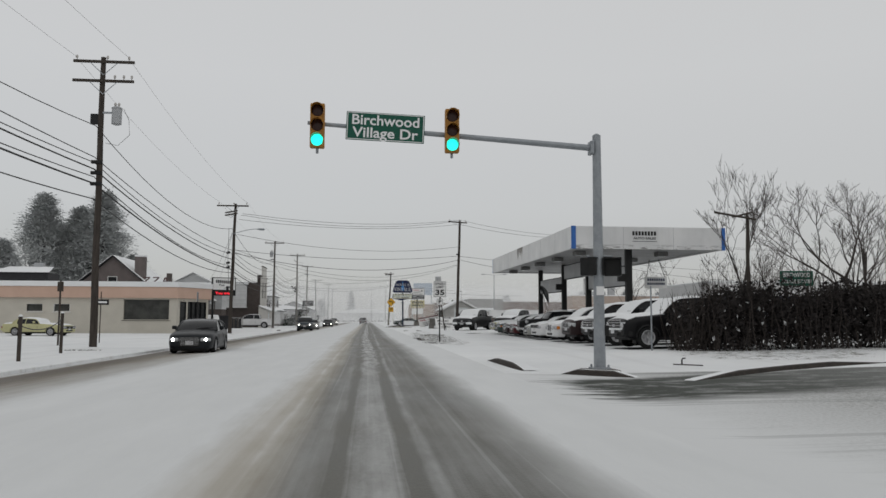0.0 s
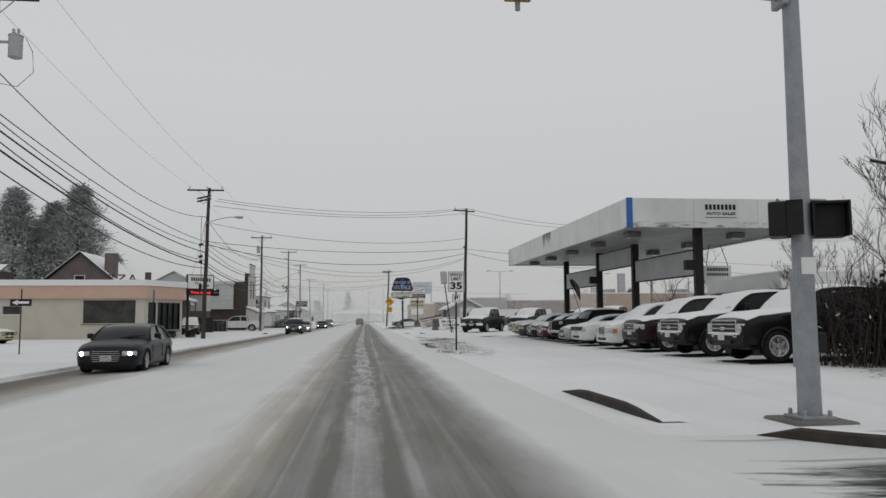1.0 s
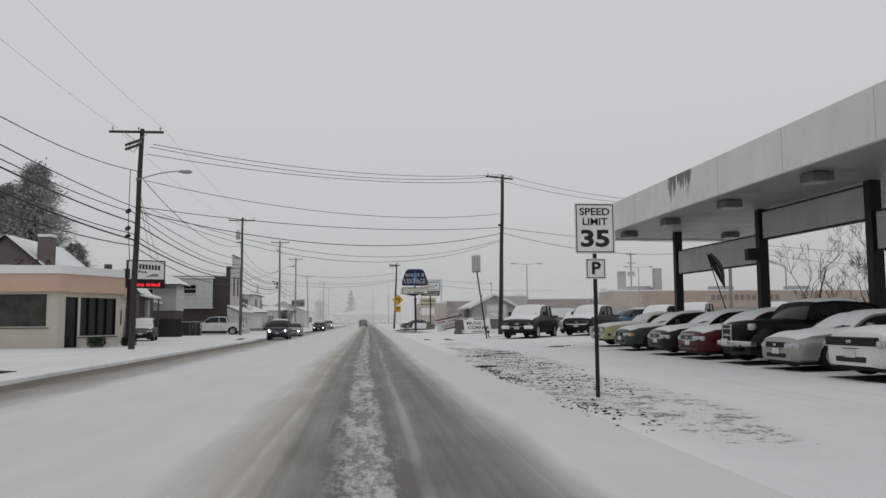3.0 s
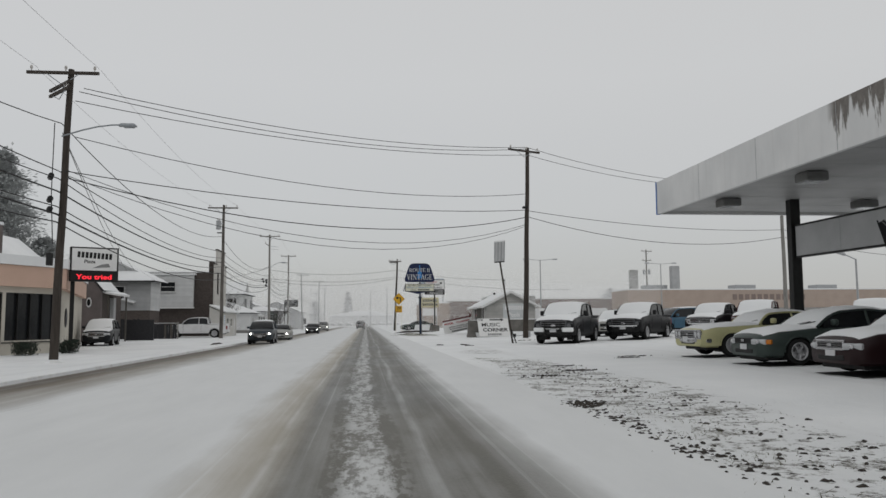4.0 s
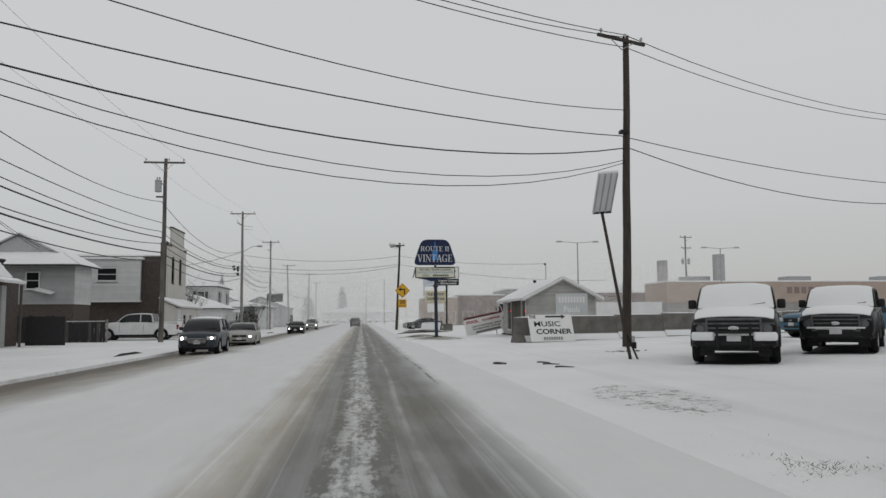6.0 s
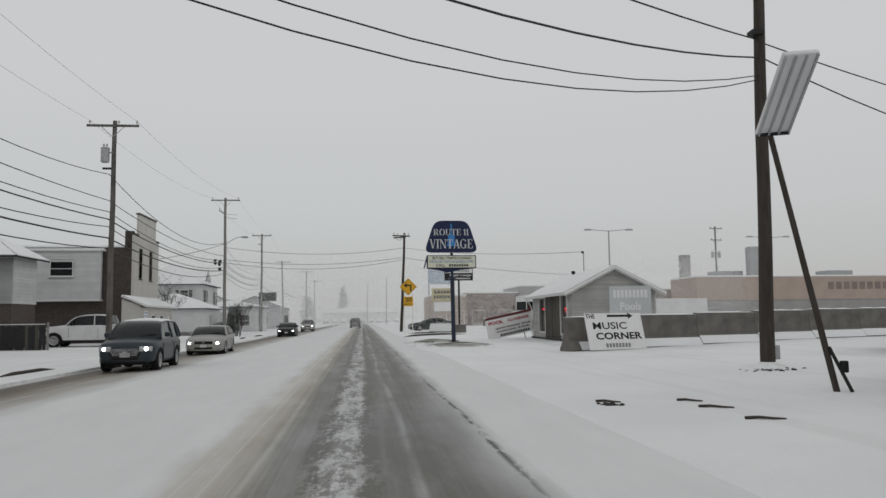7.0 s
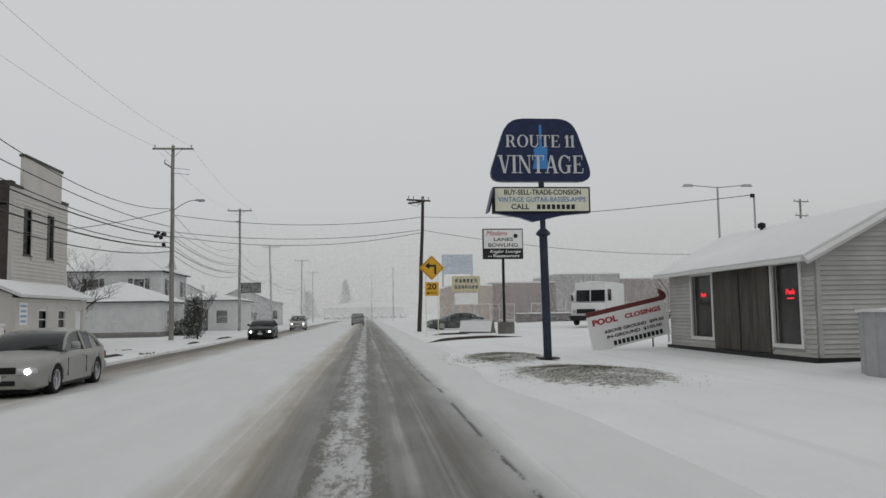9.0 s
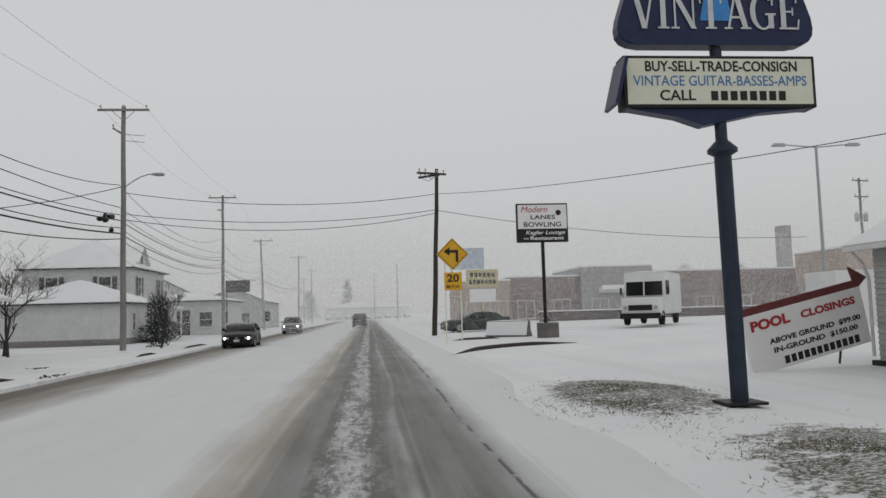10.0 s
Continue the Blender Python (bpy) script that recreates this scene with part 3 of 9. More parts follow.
def serif_glyph(ch):
    """Strokes of a seriffed capital one unit high: outlines in (x, z), and the advance."""
    K, H, S = 0.17, 0.055, 0.05

    def slant(x0, z0, x1, z1, w):
        return [(x0 - w / 2, z0), (x0 + w / 2, z0), (x1 + w / 2, z1), (x1 - w / 2, z1)]

    def rect(x0, z0, x1, z1):
        return [(x0, z0), (x1, z0), (x1, z1), (x0, z1)]

    def foot(x, z, w):
        return rect(x - w / 2, z, x + w / 2, z + S)

    def arc(cx, cz, rx, rz, a0, a1, kx, kz, n=9):
        out = []
        for i in range(n):
            p, q = (radians(a0 + (a1 - a0) * (i + d) / n) for d in (0, 1))
            out.append([(cx + rx * math.cos(p), cz + rz * math.sin(p)), (cx + rx * math.cos(q), cz + rz * math.sin(q)),
                        (cx + (rx - kx) * math.cos(q), cz + (rz - kz) * math.sin(q)), (cx + (rx - kx) * math.cos(p), cz + (rz - kz) * math.sin(p))])
        return out
    top = 1 - S
    if ch == "V":
        return [slant(0.43, 0, 0.15, 1, K), slant(0.46, 0, 0.70, 1, 0.07), foot(0.14, top, 0.34), foot(0.71, top, 0.26)], 0.86
    if ch == "A":
        return [slant(0.14, 0, 0.40, 1, 0.07), slant(0.72, 0, 0.43, 1, K), rect(0.22, 0.3, 0.6, 0.36), foot(0.14, 0, 0.26), foot(0.72, 0, 0.34)], 0.86
    if ch in "I1":
        g = [rect(0.1, 0, 0.1 + K, 1), foot(0.1 + K / 2, 0, 0.36)]
        return g + ([foot(0.1 + K / 2, top, 0.36)] if ch == "I" else [slant(0.02, 0.76, 0.14, 0.98, 0.08)]), 0.42
    if ch == "N":
        return [rect(0.12, 0, 0.18, 1), slant(0.76, 0, 0.16, 1, K), rect(0.72, 0, 0.78, 1), foot(0.15, 0, 0.26), foot(0.1, top, 0.24), foot(0.75, top, 0.26)], 0.92
    if ch == "T":
        return [rect(0.32, 0, 0.32 + K, 1), rect(0.02, 1 - H, 0.79, 1), foot(0.405, 0, 0.36), slant(0.07, 0.72, 0.04, 0.95, 0.05), slant(0.74, 0.72, 0.77, 0.95, 0.05)], 0.83
    if ch == "E":
        return [rect(0.1, 0, 0.1 + K, 1), rect(0.04, 0, 0.68, H), rect(0.04, 1 - H, 0.66, 1), rect(0.27, 0.48, 0.5, 0.53), slant(0.66, 0.05, 0.7, 0.28, 0.05), slant(0.63, 0.75, 0.64, 0.95, 0.05), rect(0.48, 0.4, 0.52, 0.62)], 0.76
    if ch == "O":
        return arc(0.45, 0.5, 0.43, 0.52, 0, 360, K, H, 22), 0.92
    if ch == "G":
        return arc(0.45, 0.5, 0.43, 0.52, 42, 318, K, H, 17) + [rect(0.62, 0.03, 0.62 + K, 0.42), foot(0.7, 0.4, 0.34), slant(0.76, 0.68, 0.77, 0.95, 0.05)], 0.94
    if ch == "U":
        return [rect(0.12, 0.3, 0.12 + K, 1), rect(0.68, 0.3, 0.74, 1), foot(0.2, top, 0.34), foot(0.71, top, 0.24)] + arc(0.43, 0.32, 0.31, 0.34, 180, 360, 0.1, 0.08), 0.88
    if ch == "R":
        return [rect(0.1, 0, 0.1 + K, 1), foot(0.185, 0, 0.34), rect(0.04, 1 - H, 0.44, 1), rect(0.27, 0.46, 0.46, 0.51), slant(0.7, 0, 0.46, 0.48, K), foot(0.74, 0, 0.24)] + arc(0.42, 0.73, 0.28, 0.27, -90, 90, K, H), 0.9
    return [], 0.36


def serif_words(text, height, width, parent, material, at, depth=0.008):
    """Raised seriffed capitals, centred, in the xz plane and facing -y."""
    run = [serif_glyph(c) for c in text]
    total = sum(a for _, a in run)
    kx = width / total
    x = -total / 2
    for strokes, step in run:
        bm = bmesh.new()
        for k, o in enumerate(strokes):
            prism(bm, [((x + px) * kx, (pz - 0.5) * height) for px, pz in o], depth + 0.0004 * k)
        if strokes:
            part("letter", bm, material, parent, at=at)
        x += step


def bars(parent, material, at, width, height, count, name="lettering_bar", depth=0.008):
    """A row of plain bars in place of writing."""
    w = width / count
    for i in range(count):
        part(name, boxed((w * 0.7, depth, height), (-width / 2 + w * (i + 0.5), 0, 0)), material, parent, at=at)


# ---- setting ----
def terrain(x, y):
    z = gz(x)
    if x > 2.0 and y < 26.0:
        z -= 0.11 * min(1.0, (x - 2.0) / 2.0) * min(1.0, (26.0 - y) / 6.0)
    z += 0.03 * noise.noise(Vector((x * 0.12, y * 0.1, 0))) * min(1.0, max(0.0, (abs(x + 3.5) - 6.5) / 3))
    for mx, my, rx, ry in ((4.1, 112.0, 1.5, 3.0), (4.7, 105.0, 1.9, 3.6)):
        z += 0.2 * math.exp(-1.4 * (((x - mx) / rx) ** 2 + ((y - my) / ry) ** 2))
    return z


def axis_steps(*runs):
    out = []
    for a, b, s in runs:
        n = max(1, round((b - a) / s))
        out += [a + (b - a) * i / n for i in range(n)]
    return out + [runs[-1][1]]


def sheet(xs, ys, height):
    bm = bmesh.new()
    rows = [[bm.verts.new((x, y, height(x, y))) for x in xs] for y in ys]
    for a, b in zip(rows, rows[1:]):
        for i in range(len(xs) - 1):
            bm.faces.new((a[i], a[i + 1], b[i + 1], b[i]))
    return bm


GX = axis_steps((-900, -100, 100), (-100, -40, 10), (-40, -9.5, 1.2), (-9.5, -9.2, 0.15), (-9.2, 3.0, 1.0), (3.0, 16.0, 0.4), (16, 60, 3), (60, 900, 105))
GY = axis_steps((-300, -20, 20), (-20, 0, 2), (0, 120, 0.7), (120, 240, 4), (240, 1500, 105))
solid("ground", sheet(GX, GY, lambda x, y: terrain(x, y) - (0.06 if -9.36 < x < 2.6 else 0.0)), GROUND, "level ground under fresh snow with light tracks", smooth=True)
RX = axis_steps((-9.3, 3.0, 0.41))
RY = axis_steps((-60, 0, 4), (0, 130, 1.0), (130, 330, 10))
solid("road", sheet(RX, RY, lambda x, y: gz(x) + 0.012 * min(1, max(0, (3.0 - x) * 4)) + 0.006 * noise.noise(Vector((x * 2, y * 0.3, 1)))), ROAD,
      "snow covered road with brown slush in the wheel tracks", smooth=True)
for k in range(46):
    y0 = -20 + 6.0 * k
    bm = boxed((0.17, 5.96, 0.26), (-9.38, y0 + 3, -0.25), bevel=0.02)
    tagged(new("kerb", finish("kerb", bm, SNOW_DIRTY)), "snow-crusted concrete kerb stone beside the road", "kerb", "kerb stones along the road", "structure")


# ---- utility poles and overhead cables ----
def insulator(parent, x, y, z):
    part("insulator", lathe(bmesh.new(), [(0.02, 0), (0.02, 0.08), (0.055, 0.09), (0.05, 0.14), (0.06, 0.15), (0.045, 0.21), (0.015, 0.23)], 8), CERAMIC, parent, at=pose(x, y, z), smooth=True)


def crossarm(parent, z, length=2.6, turn=0.0, wood=None, pins=(-1.15, 0.35, 1.15), drop=0.62):
    m = pose(0, 0, 0, 0, 0, turn)
    arm = part("crossarm", boxed((length, 0.1, 0.12), (0, -0.17, z), bevel=0.008), wood, parent, at=m)
    for s in (-1, 1):
        bm = bmesh.new()
        rod(bm, (s * 0.62, -0.20, z - 0.04), (0.0, -0.17, z - drop), 0.018, seg=5)
        part("brace", bm, GALV, parent, at=m)
    for x in pins:
        insulator(arm, x, -0.17, z + 0.06)


def transformer(parent, x, y, z, material=None):
    can = part("transformer", lathe(bmesh.new(), [(0.16, 0), (0.22, 0.03), (0.22, 0.72), (0.24, 0.74), (0.24, 0.78), (0.12, 0.84)], 16), material or STEEL_GREY, parent,
               "grey transformer can", at=pose(x, y, z), smooth=True)
    for dx in (-0.08, 0.08):
        insulator(can, dx, 0, 0.8)
    bm = boxed((abs(x) + 0.05, 0.06, 0.08), (-x / 2, 0, 0.55))
    part("bracket", bm, GALV, can)


def lamp_arm(parent, z, reach=2.3, side=1, rise=0.55):
    bm = bmesh.new()
    pts = [(side * reach * u, -0.05, z + rise * math.sin(u * math.pi / 2)) for u in (0, 0.15, 0.35, 0.6, 0.85, 1.0)]
    arm = part("lamp_arm", pipe(bm, pts, 0.03, 6), GALV, parent, smooth=True)
    head = bmesh.new()
    box(head, (0.75, 0.28, 0.13), (side * (reach + 0.3), -0.05, z + rise), bevel=0.05, taper=(0.7, 0.6))
    box(head, (0.42, 0.2, 0.07), (side * (reach + 0.36), -0.05, z + rise - 0.08), bevel=0.03)
    part("lamp_head", head, GALV, arm, "cobra-head street lamp", smooth=True)


def utility_pole(x, y, top, wood, lean=(0, 0), r=0.17, label="tall weathered wooden utility pole with a crossarm"):
    z = gz(x) - 0.1
    ob = thing("utility_pole", label, "utility pole", pose(x, y, z), "utility poles along the road")
    h = top - z
    bm = bmesh.new()
    pts = [(lean[0] * k / 8 + 0.015 * math.sin(k * 1.7 + x), lean[1] * k / 8, h * k / 8) for k in range(9)]
    pipe(bm, pts, r, 12, r * 0.66)
    part("pole", bm, wood, ob, smooth=True)
    part("snow_collar", lathe(bmesh.new(), [(r + 0.3, 0.04), (r + 0.22, 0.13), (r + 0.05, 0.19), (r, 0.22)], 14), SNOW_DIRTY, ob, smooth=True)
    return ob, h


def sagging(a, b, sag, n=14):
    a, b = Vector(a), Vector(b)
    return [a.lerp(b, i / n) - Vector((0, 0, sag * 4 * (i / n) * (1 - i / n))) for i in range(n + 1)]


def cable(a, b, sag=0.5, r=0.014, material=None, label="black overhead cable sagging between poles"):
    r = r * 1.2
    bm = pipe(bmesh.new(), sagging(a, b, sag), r * 1.25, 5)
    ob = new("overhead_cable", finish("overhead_cable", bm, material or CABLE, True))
    return tagged(ob, label, "cable", "overhead cables")


# the row along the road's far side: x, y, top, wood (paled by distance for haze), lean
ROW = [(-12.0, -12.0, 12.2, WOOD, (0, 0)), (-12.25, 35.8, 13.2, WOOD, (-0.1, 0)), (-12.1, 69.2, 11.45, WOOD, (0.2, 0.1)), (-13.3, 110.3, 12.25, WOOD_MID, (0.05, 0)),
       (-12.95, 142.5, 13.15, WOOD_GREY, (-0.05, 0)), (-13.6, 174.2, 13.2, WOOD_GREY, (0, 0)), (-13.0, 198.0, 11.3, WOOD_HAZED, (-0.35, 0)), (-11.8, 232.0, 11.8, WOOD_HAZED, (0.1, 0)), (-12.2, 268.0, 11.6, WOOD_HAZED, (0, 0)),
       (-17.0, 306.0, 11.6, WOOD_HAZED, (0, 0))]
for i, (x, y, top, wood, lean) in enumerate(ROW):
    ob, h = utility_pole(x, y, top, wood, lean)
    lx = lean[0]
    if i == 1:
        for z, pins in ((h - 0.25, (-1.2, 0.15, 1.1)), (h - 1.15, (0.5, 0.9, 1.25))):
            crossarm(ob, z, 2.7, 0, wood, pins)
        transformer(ob, 0.62, -0.05, h - 3.15)
        part("cutout_bracket", boxed((0.5, 0.08, 0.5), (-0.3, 0, h - 2.9), bevel=0.02), PLASTIC, ob)
        bm = pipe(bmesh.new(), [(0.9, 0, h - 2.4), (1.15, 0, h - 2.9), (1.2, 0, h - 3.6), (0.7, 0, h - 4.1), (0.15, 0, h - 4.0)], 0.012, 5)
        part("drop_wire", bm, CABLE_GREY, ob, smooth=True)
        for dz in (4.9, 5.4, 5.9):
            part("cable_clamp", boxed((0.5, 0.14, 0.16), (-0.15, -0.1, h - dz), bevel=0.03), PLASTIC, ob)
    elif i == 2:
        crossarm(ob, h - 0.22, 2.75, 0, wood, (-1.2, 0.1, 1.2), 0.5)
        crossarm(ob, h - 0.75, 1.9, -48, wood, (), 0.3)
        crossarm(ob, h - 0.98, 1.9, -48, wood, (0.5, 0.75), 0.3)
        lamp_arm(ob, h - 2.75, 2.2, 1, 0.5)
        bm = pipe(bmesh.new(), [(-0.3, 0, h - 2.2), (-0.32, 0, h - 5), (-0.2, 0, h - 7)], 0.02, 5)
        part("conduit", bm, CABLE, ob)
        for dz in (4.4, 5.3, 5.7):
            part("splice_case", lathe(bmesh.new(), [(0.05, -0.35), (0.11, -0.28), (0.11, 0.28), (0.05, 0.35)], 10, pose(-0.25, -0.3, h - dz, 90, 0, 25)), PLASTIC, ob, smooth=True)
        part("meter_box", boxed((0.2, 0.22, 0.5), (-0.28, -0.02, h - 7.6), bevel=0.02), PLASTIC, ob)
    elif i == 3:
        crossarm(ob, h - 0.3, 2.7, 0, wood, (-1.2, 0.3, 1.25))
        transformer(ob, -0.38, -0.12, h - 2.3)
        part("cable_clamp", boxed((0.55, 0.1, 0.1), (-0.25, 0, h - 2.6)), PLASTIC, ob)
    elif i == 4:
        crossarm(ob, h - 0.25, 2.7, 0, wood, (-1.2, 0.0, 1.2))
        bm = rod(bmesh.new(), (-0.6, 0, h - 1.2), (0, 0, h - 1.6), 0.06, seg=6)
        part("stub_arm", bm, wood, ob)
        insulator(ob, -0.58, 0, h - 1.2)
        for dz in (1.55, 1.9):
            part("standoff", rod(bmesh.new(), (0, 0, h - dz), (1.1, -0.1, h - dz - 0.12), 0.018, seg=5), GALV, ob)
        lamp_arm(ob, h - 4.5, 1.5, 1, 0.75)
        part("splice_case", lathe(bmesh.new(), [(0.05, -0.35), (0.12, -0.28), (0.12, 0.28), (0.05, 0.35)], 10, pose(-0.9, -0.2, h - 6.0, 90, 0, 20)), PLASTIC, ob, smooth=True)
    elif i == 6:
        crossarm(ob, h - 0.2, 2.4, 0, wood, (-1.0, 1.0))
        part("meter_box", boxed((0.55, 0.4, 1.2), (0.45, -0.1, 1.9), bevel=0.02), PLASTIC, ob)
    else:
        crossarm(ob, h - 0.25, 2.6, 0, wood, (-1.15, 1.15))
        if i == 5:
            part("stub_arm", boxed((0.5, 0.1, 0.1), (-0.25, 0, h - 1.4)), wood, ob)
ob, h = utility_pole(9.9, 86.2, 12.5, WOOD, (0.35, 0.1), 0.18)
crossarm(ob, h - 0.25, 2.45, 24, WOOD, (-1.05, 0.2, 1.05), 0.4)
part("cable_clamp", boxed((0.3, 0.3, 0.12), (0.1, 0, h - 3.9)), PLASTIC, ob)
part("ground_box", boxed((0.16, 0.14, 0.35), (0.22, 0, 0.45), bevel=0.02), STEEL_GREY, ob)
ob, h = utility_pole(3.85, 145.5, 10.1, WOOD, (0.4, 0), 0.16, "dark wooden utility pole with a short crossarm")
crossarm(ob, h - 0.3, 1.9, 20, WOOD, (-0.8, -0.4, 0.4, 0.8), 0.3)
crossarm(ob, h - 0.45, 1.5, -40, WOOD, (-0.6, 0.6), 0.3)
ob, h = utility_pole(33.6, 97.2, 13.2, WOOD_GREY, (0, 0), 0.17)
crossarm(ob, h - 0.3, 2.5, 15, WOOD_GREY, (-1.0, 1.0))
ob, h = utility_pole(51.5, 175.5, 14.4, WOOD_GREY, (0, 0), 0.17)
crossarm(ob, h - 0.3, 2.3, 15, WOOD_GREY, (-1.0, 1.0))
crossarm(ob, h - 2.0, 2.0, 15, WOOD_GREY, (-0.8, 0.8))
transformer(ob, 0.5, 0, h - 4.6)
transformer(ob, -0.5, 0, h - 4.6)
for x, y, top in ((6.0, 262.0, 12.0), (1.5, 300.0, 12.5)):
    ob, h = utility_pole(x, y, top, WOOD_HAZED)


def row_at(i, dx, down):
    x, y, top, wood, lean = ROW[i]
    f = max(0.0, 1 - down / (top + 0.25))
    return (x + lean[0] * f + dx, y + lean[1] * f - 0.17, top - down)


# heights of the lower cables on each pole
HEIGHTS = [(9.9, 8.4, 8.1, 7.8, 7.4, 7.1, 6.5), (9.95, 8.5, 8.25, 7.95, 7.6, 7.3, 6.6), (9.2, 7.3, 7.0, 6.5, 5.9, 5.6, 5.3), (9.3, 7.9, 7.3, 6.9, 6.5, 5.9, 5.35), (8.8, 7.6, 7.2, 6.9, 6.5, 6.2, 5.9), (9.0, 7.7, 7.3, 7.0, 6.6, 6.3, 5.9)]
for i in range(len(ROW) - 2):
    # farther spans take grey cable: haze put into the colour
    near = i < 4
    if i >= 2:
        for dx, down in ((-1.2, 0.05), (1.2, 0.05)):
            cable(row_at(i, dx, down), row_at(i + 1, dx, down), 0.6, 0.005, CABLE_HAZED)
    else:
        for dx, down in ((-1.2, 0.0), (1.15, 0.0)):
            cable(row_at(i, dx, down), row_at(i + 1, dx, down), 0.6, 0.005, CABLE_HAZED)
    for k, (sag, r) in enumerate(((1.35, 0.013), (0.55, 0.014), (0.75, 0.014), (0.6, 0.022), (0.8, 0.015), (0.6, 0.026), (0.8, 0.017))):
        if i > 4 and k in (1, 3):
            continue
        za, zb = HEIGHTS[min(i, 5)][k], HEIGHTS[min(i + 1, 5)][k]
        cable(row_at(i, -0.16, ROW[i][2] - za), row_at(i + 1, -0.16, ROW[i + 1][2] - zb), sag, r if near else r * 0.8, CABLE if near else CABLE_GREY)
# the crossing lines from the third pole over the road
P2, PR, PR2 = ROW[2], (10.2, 86.3), (33.6, 97.2)
for dx, dy, za, zb, sag, r in ((0.85, -0.55, 10.5, 12.55, 0.7, 0.011), (0.7, -0.6, 10.35, 12.45, 0.85, 0.011), (0.6, -0.7, 9.95, 12.05, 0.65, 0.011), (0.35, 0.0, 8.7, 9.5, 0.95, 0.011),
                               (0.1, -0.1, 7.3, 8.45, 0.6, 0.013), (0.1, 0.0, 7.05, 8.0, 1.35, 0.015), (0.0, 0.0, 7.4, 7.55, 2.0, 0.009), (0.0, 0.0, 7.2, 7.45, 2.2, 0.009)):
    cable((P2[0] + 0.1 + dx, P2[1] + dy, za), (PR[0], PR[1], zb), sag, r)
for zb, zc, sag, r in ((12.55, 12.5, 0.9, 0.011), (12.05, 12.3, 0.9, 0.011), (8.4, 8.6, 0.45, 0.012), (8.0, 8.0, 1.1, 0.013)):
    cable((PR[0], PR[1], zb), (*PR2, zc), sag, r)
    cable((*PR2, zc), (70.0, 112.0, zc), sag, r)
for da, zb, sag in ((4.75, 8.6, 0.65), (5.9, 7.65, 0.6), (6.2, 7.45, 0.8)):
    cable((ROW[4][0], ROW[4][1], ROW[4][2] - da), (4.2, 145.5, zb), sag, 0.012)
for zb, e, sag in ((7.6, (30.0, 150.0, 6.0), 0.6),):
    cable((4.2, 145.5, zb), e, sag, 0.011)
for e in ((-21.0, 110.0, 6.2), (-24.0, 118.0, 6.6)):
    cable((ROW[2][0], ROW[2][1], ROW[2][2] - 2.6), e, 0.5, 0.01)
cable((ROW[4][0], ROW[4][1], ROW[4][2] - 4.4), (-26.0, 131.0, 6.3), 0.9, 0.014)


# ---- traffic signal ----
def signal_head(parent, x, z, tilt=0.0):
    m = pose(x, -0.1, z, 0, tilt, 0)
    body = part("signal_head", boxed((0.36, 0.2, 1.12), (0, 0, 0), bevel=0.03), SIGNAL_YELLOW, parent, "weathered amber signal housing", at=m)
    for k, mat in ((0.37, LENS_OFF), (0.0, LENS_OFF), (-0.37, LENS_GREEN)):
        part("lens", lathe(bmesh.new(), [(0.15, 0), (0.14, 0.02), (0.07, 0.035)], 18, pose(0, -0.1, k, 90, 0, 0)), mat, body, "lit green lens" if k < 0 else "dark unlit lens", smooth=True)
        bm = bmesh.new()
        outer, inner = [], []
        for i in range(15):
            a = radians(-25 + 230 * i / 14)
            for ring, r in ((outer, 0.168), (inner, 0.155)):
                ring.append((bm.verts.new((r * math.cos(a), -0.1, k + r * math.sin(a))), bm.verts.new((r * math.cos(a), -0.1 - 0.26 * (0.55 + 0.45 * max(0, math.sin(a))), k + r * math.sin(a) - 0.02))))
        for ring in (outer, inner):
            for p, q in zip(ring, ring[1:]):
                bm.faces.new((p[0], p[1], q[1], q[0]))
        for p, q, s, w in zip(outer, outer[1:], inner, inner[1:]):
            bm.faces.new((p[1], q[1], w[1], s[1]))
        part("visor", bm, SIGNAL_YELLOW, body)
    part("bracket", rod(bmesh.new(), (0, 0.05, 0.62), (0, 0.05, -0.68), 0.035, seg=8), GALV, body)


sig = thing("traffic_signal", "galvanised traffic signal mast arm with two green lights", "traffic signal", pose(5.74, 19.1, -0.07))
bm = bmesh.new()
lathe(bm, [(0.15, 0.1), (0.125, 3.0), (0.105, 6.04), (0.11, 6.07), (0.04, 6.12)], 16)
part("mast", bm, GALV, sig, smooth=True)
part("base_plate", boxed((0.46, 0.46, 0.05), (0, 0, 0.1), bevel=0.01), GALV, sig)
for dx, dy in ((-0.17, -0.17), (0.17, -0.17), (-0.17, 0.17), (0.17, 0.17)):
    part("bolt", lathe(bmesh.new(), [(0.03, 0), (0.03, 0.06), (0.015, 0.08)], 6, pose(dx, dy, 0.12)), GALV, sig)
part("foundation", boxed((0.85, 0.85, 0.4), (0, 0, -0.12), bevel=0.04), CONCRETE, sig)
arm0, arm1 = Vector((-0.08, 0, 5.74)), Vector((-7.4, 0.0, 6.2))
part("mast_arm", rod(bmesh.new(), arm0, arm1, 0.085, 0.05, 12), GALV, sig, smooth=True)
part("arm_flange", boxed((0.1, 0.3, 0.34), (-0.15, 0, 5.74), bevel=0.02), GALV, sig)
signal_head(sig, -7.15, 6.1)
signal_head(sig, -3.78, 6.06)
blade = part("street_sign", boxed((1.96, 0.03, 0.72), (0, 0, 0), bevel=0.01), SIGN_GREEN, sig, "green street name sign with white letters", at=pose(-5.46, -0.14, 6.1, 0, 2.0, 0))
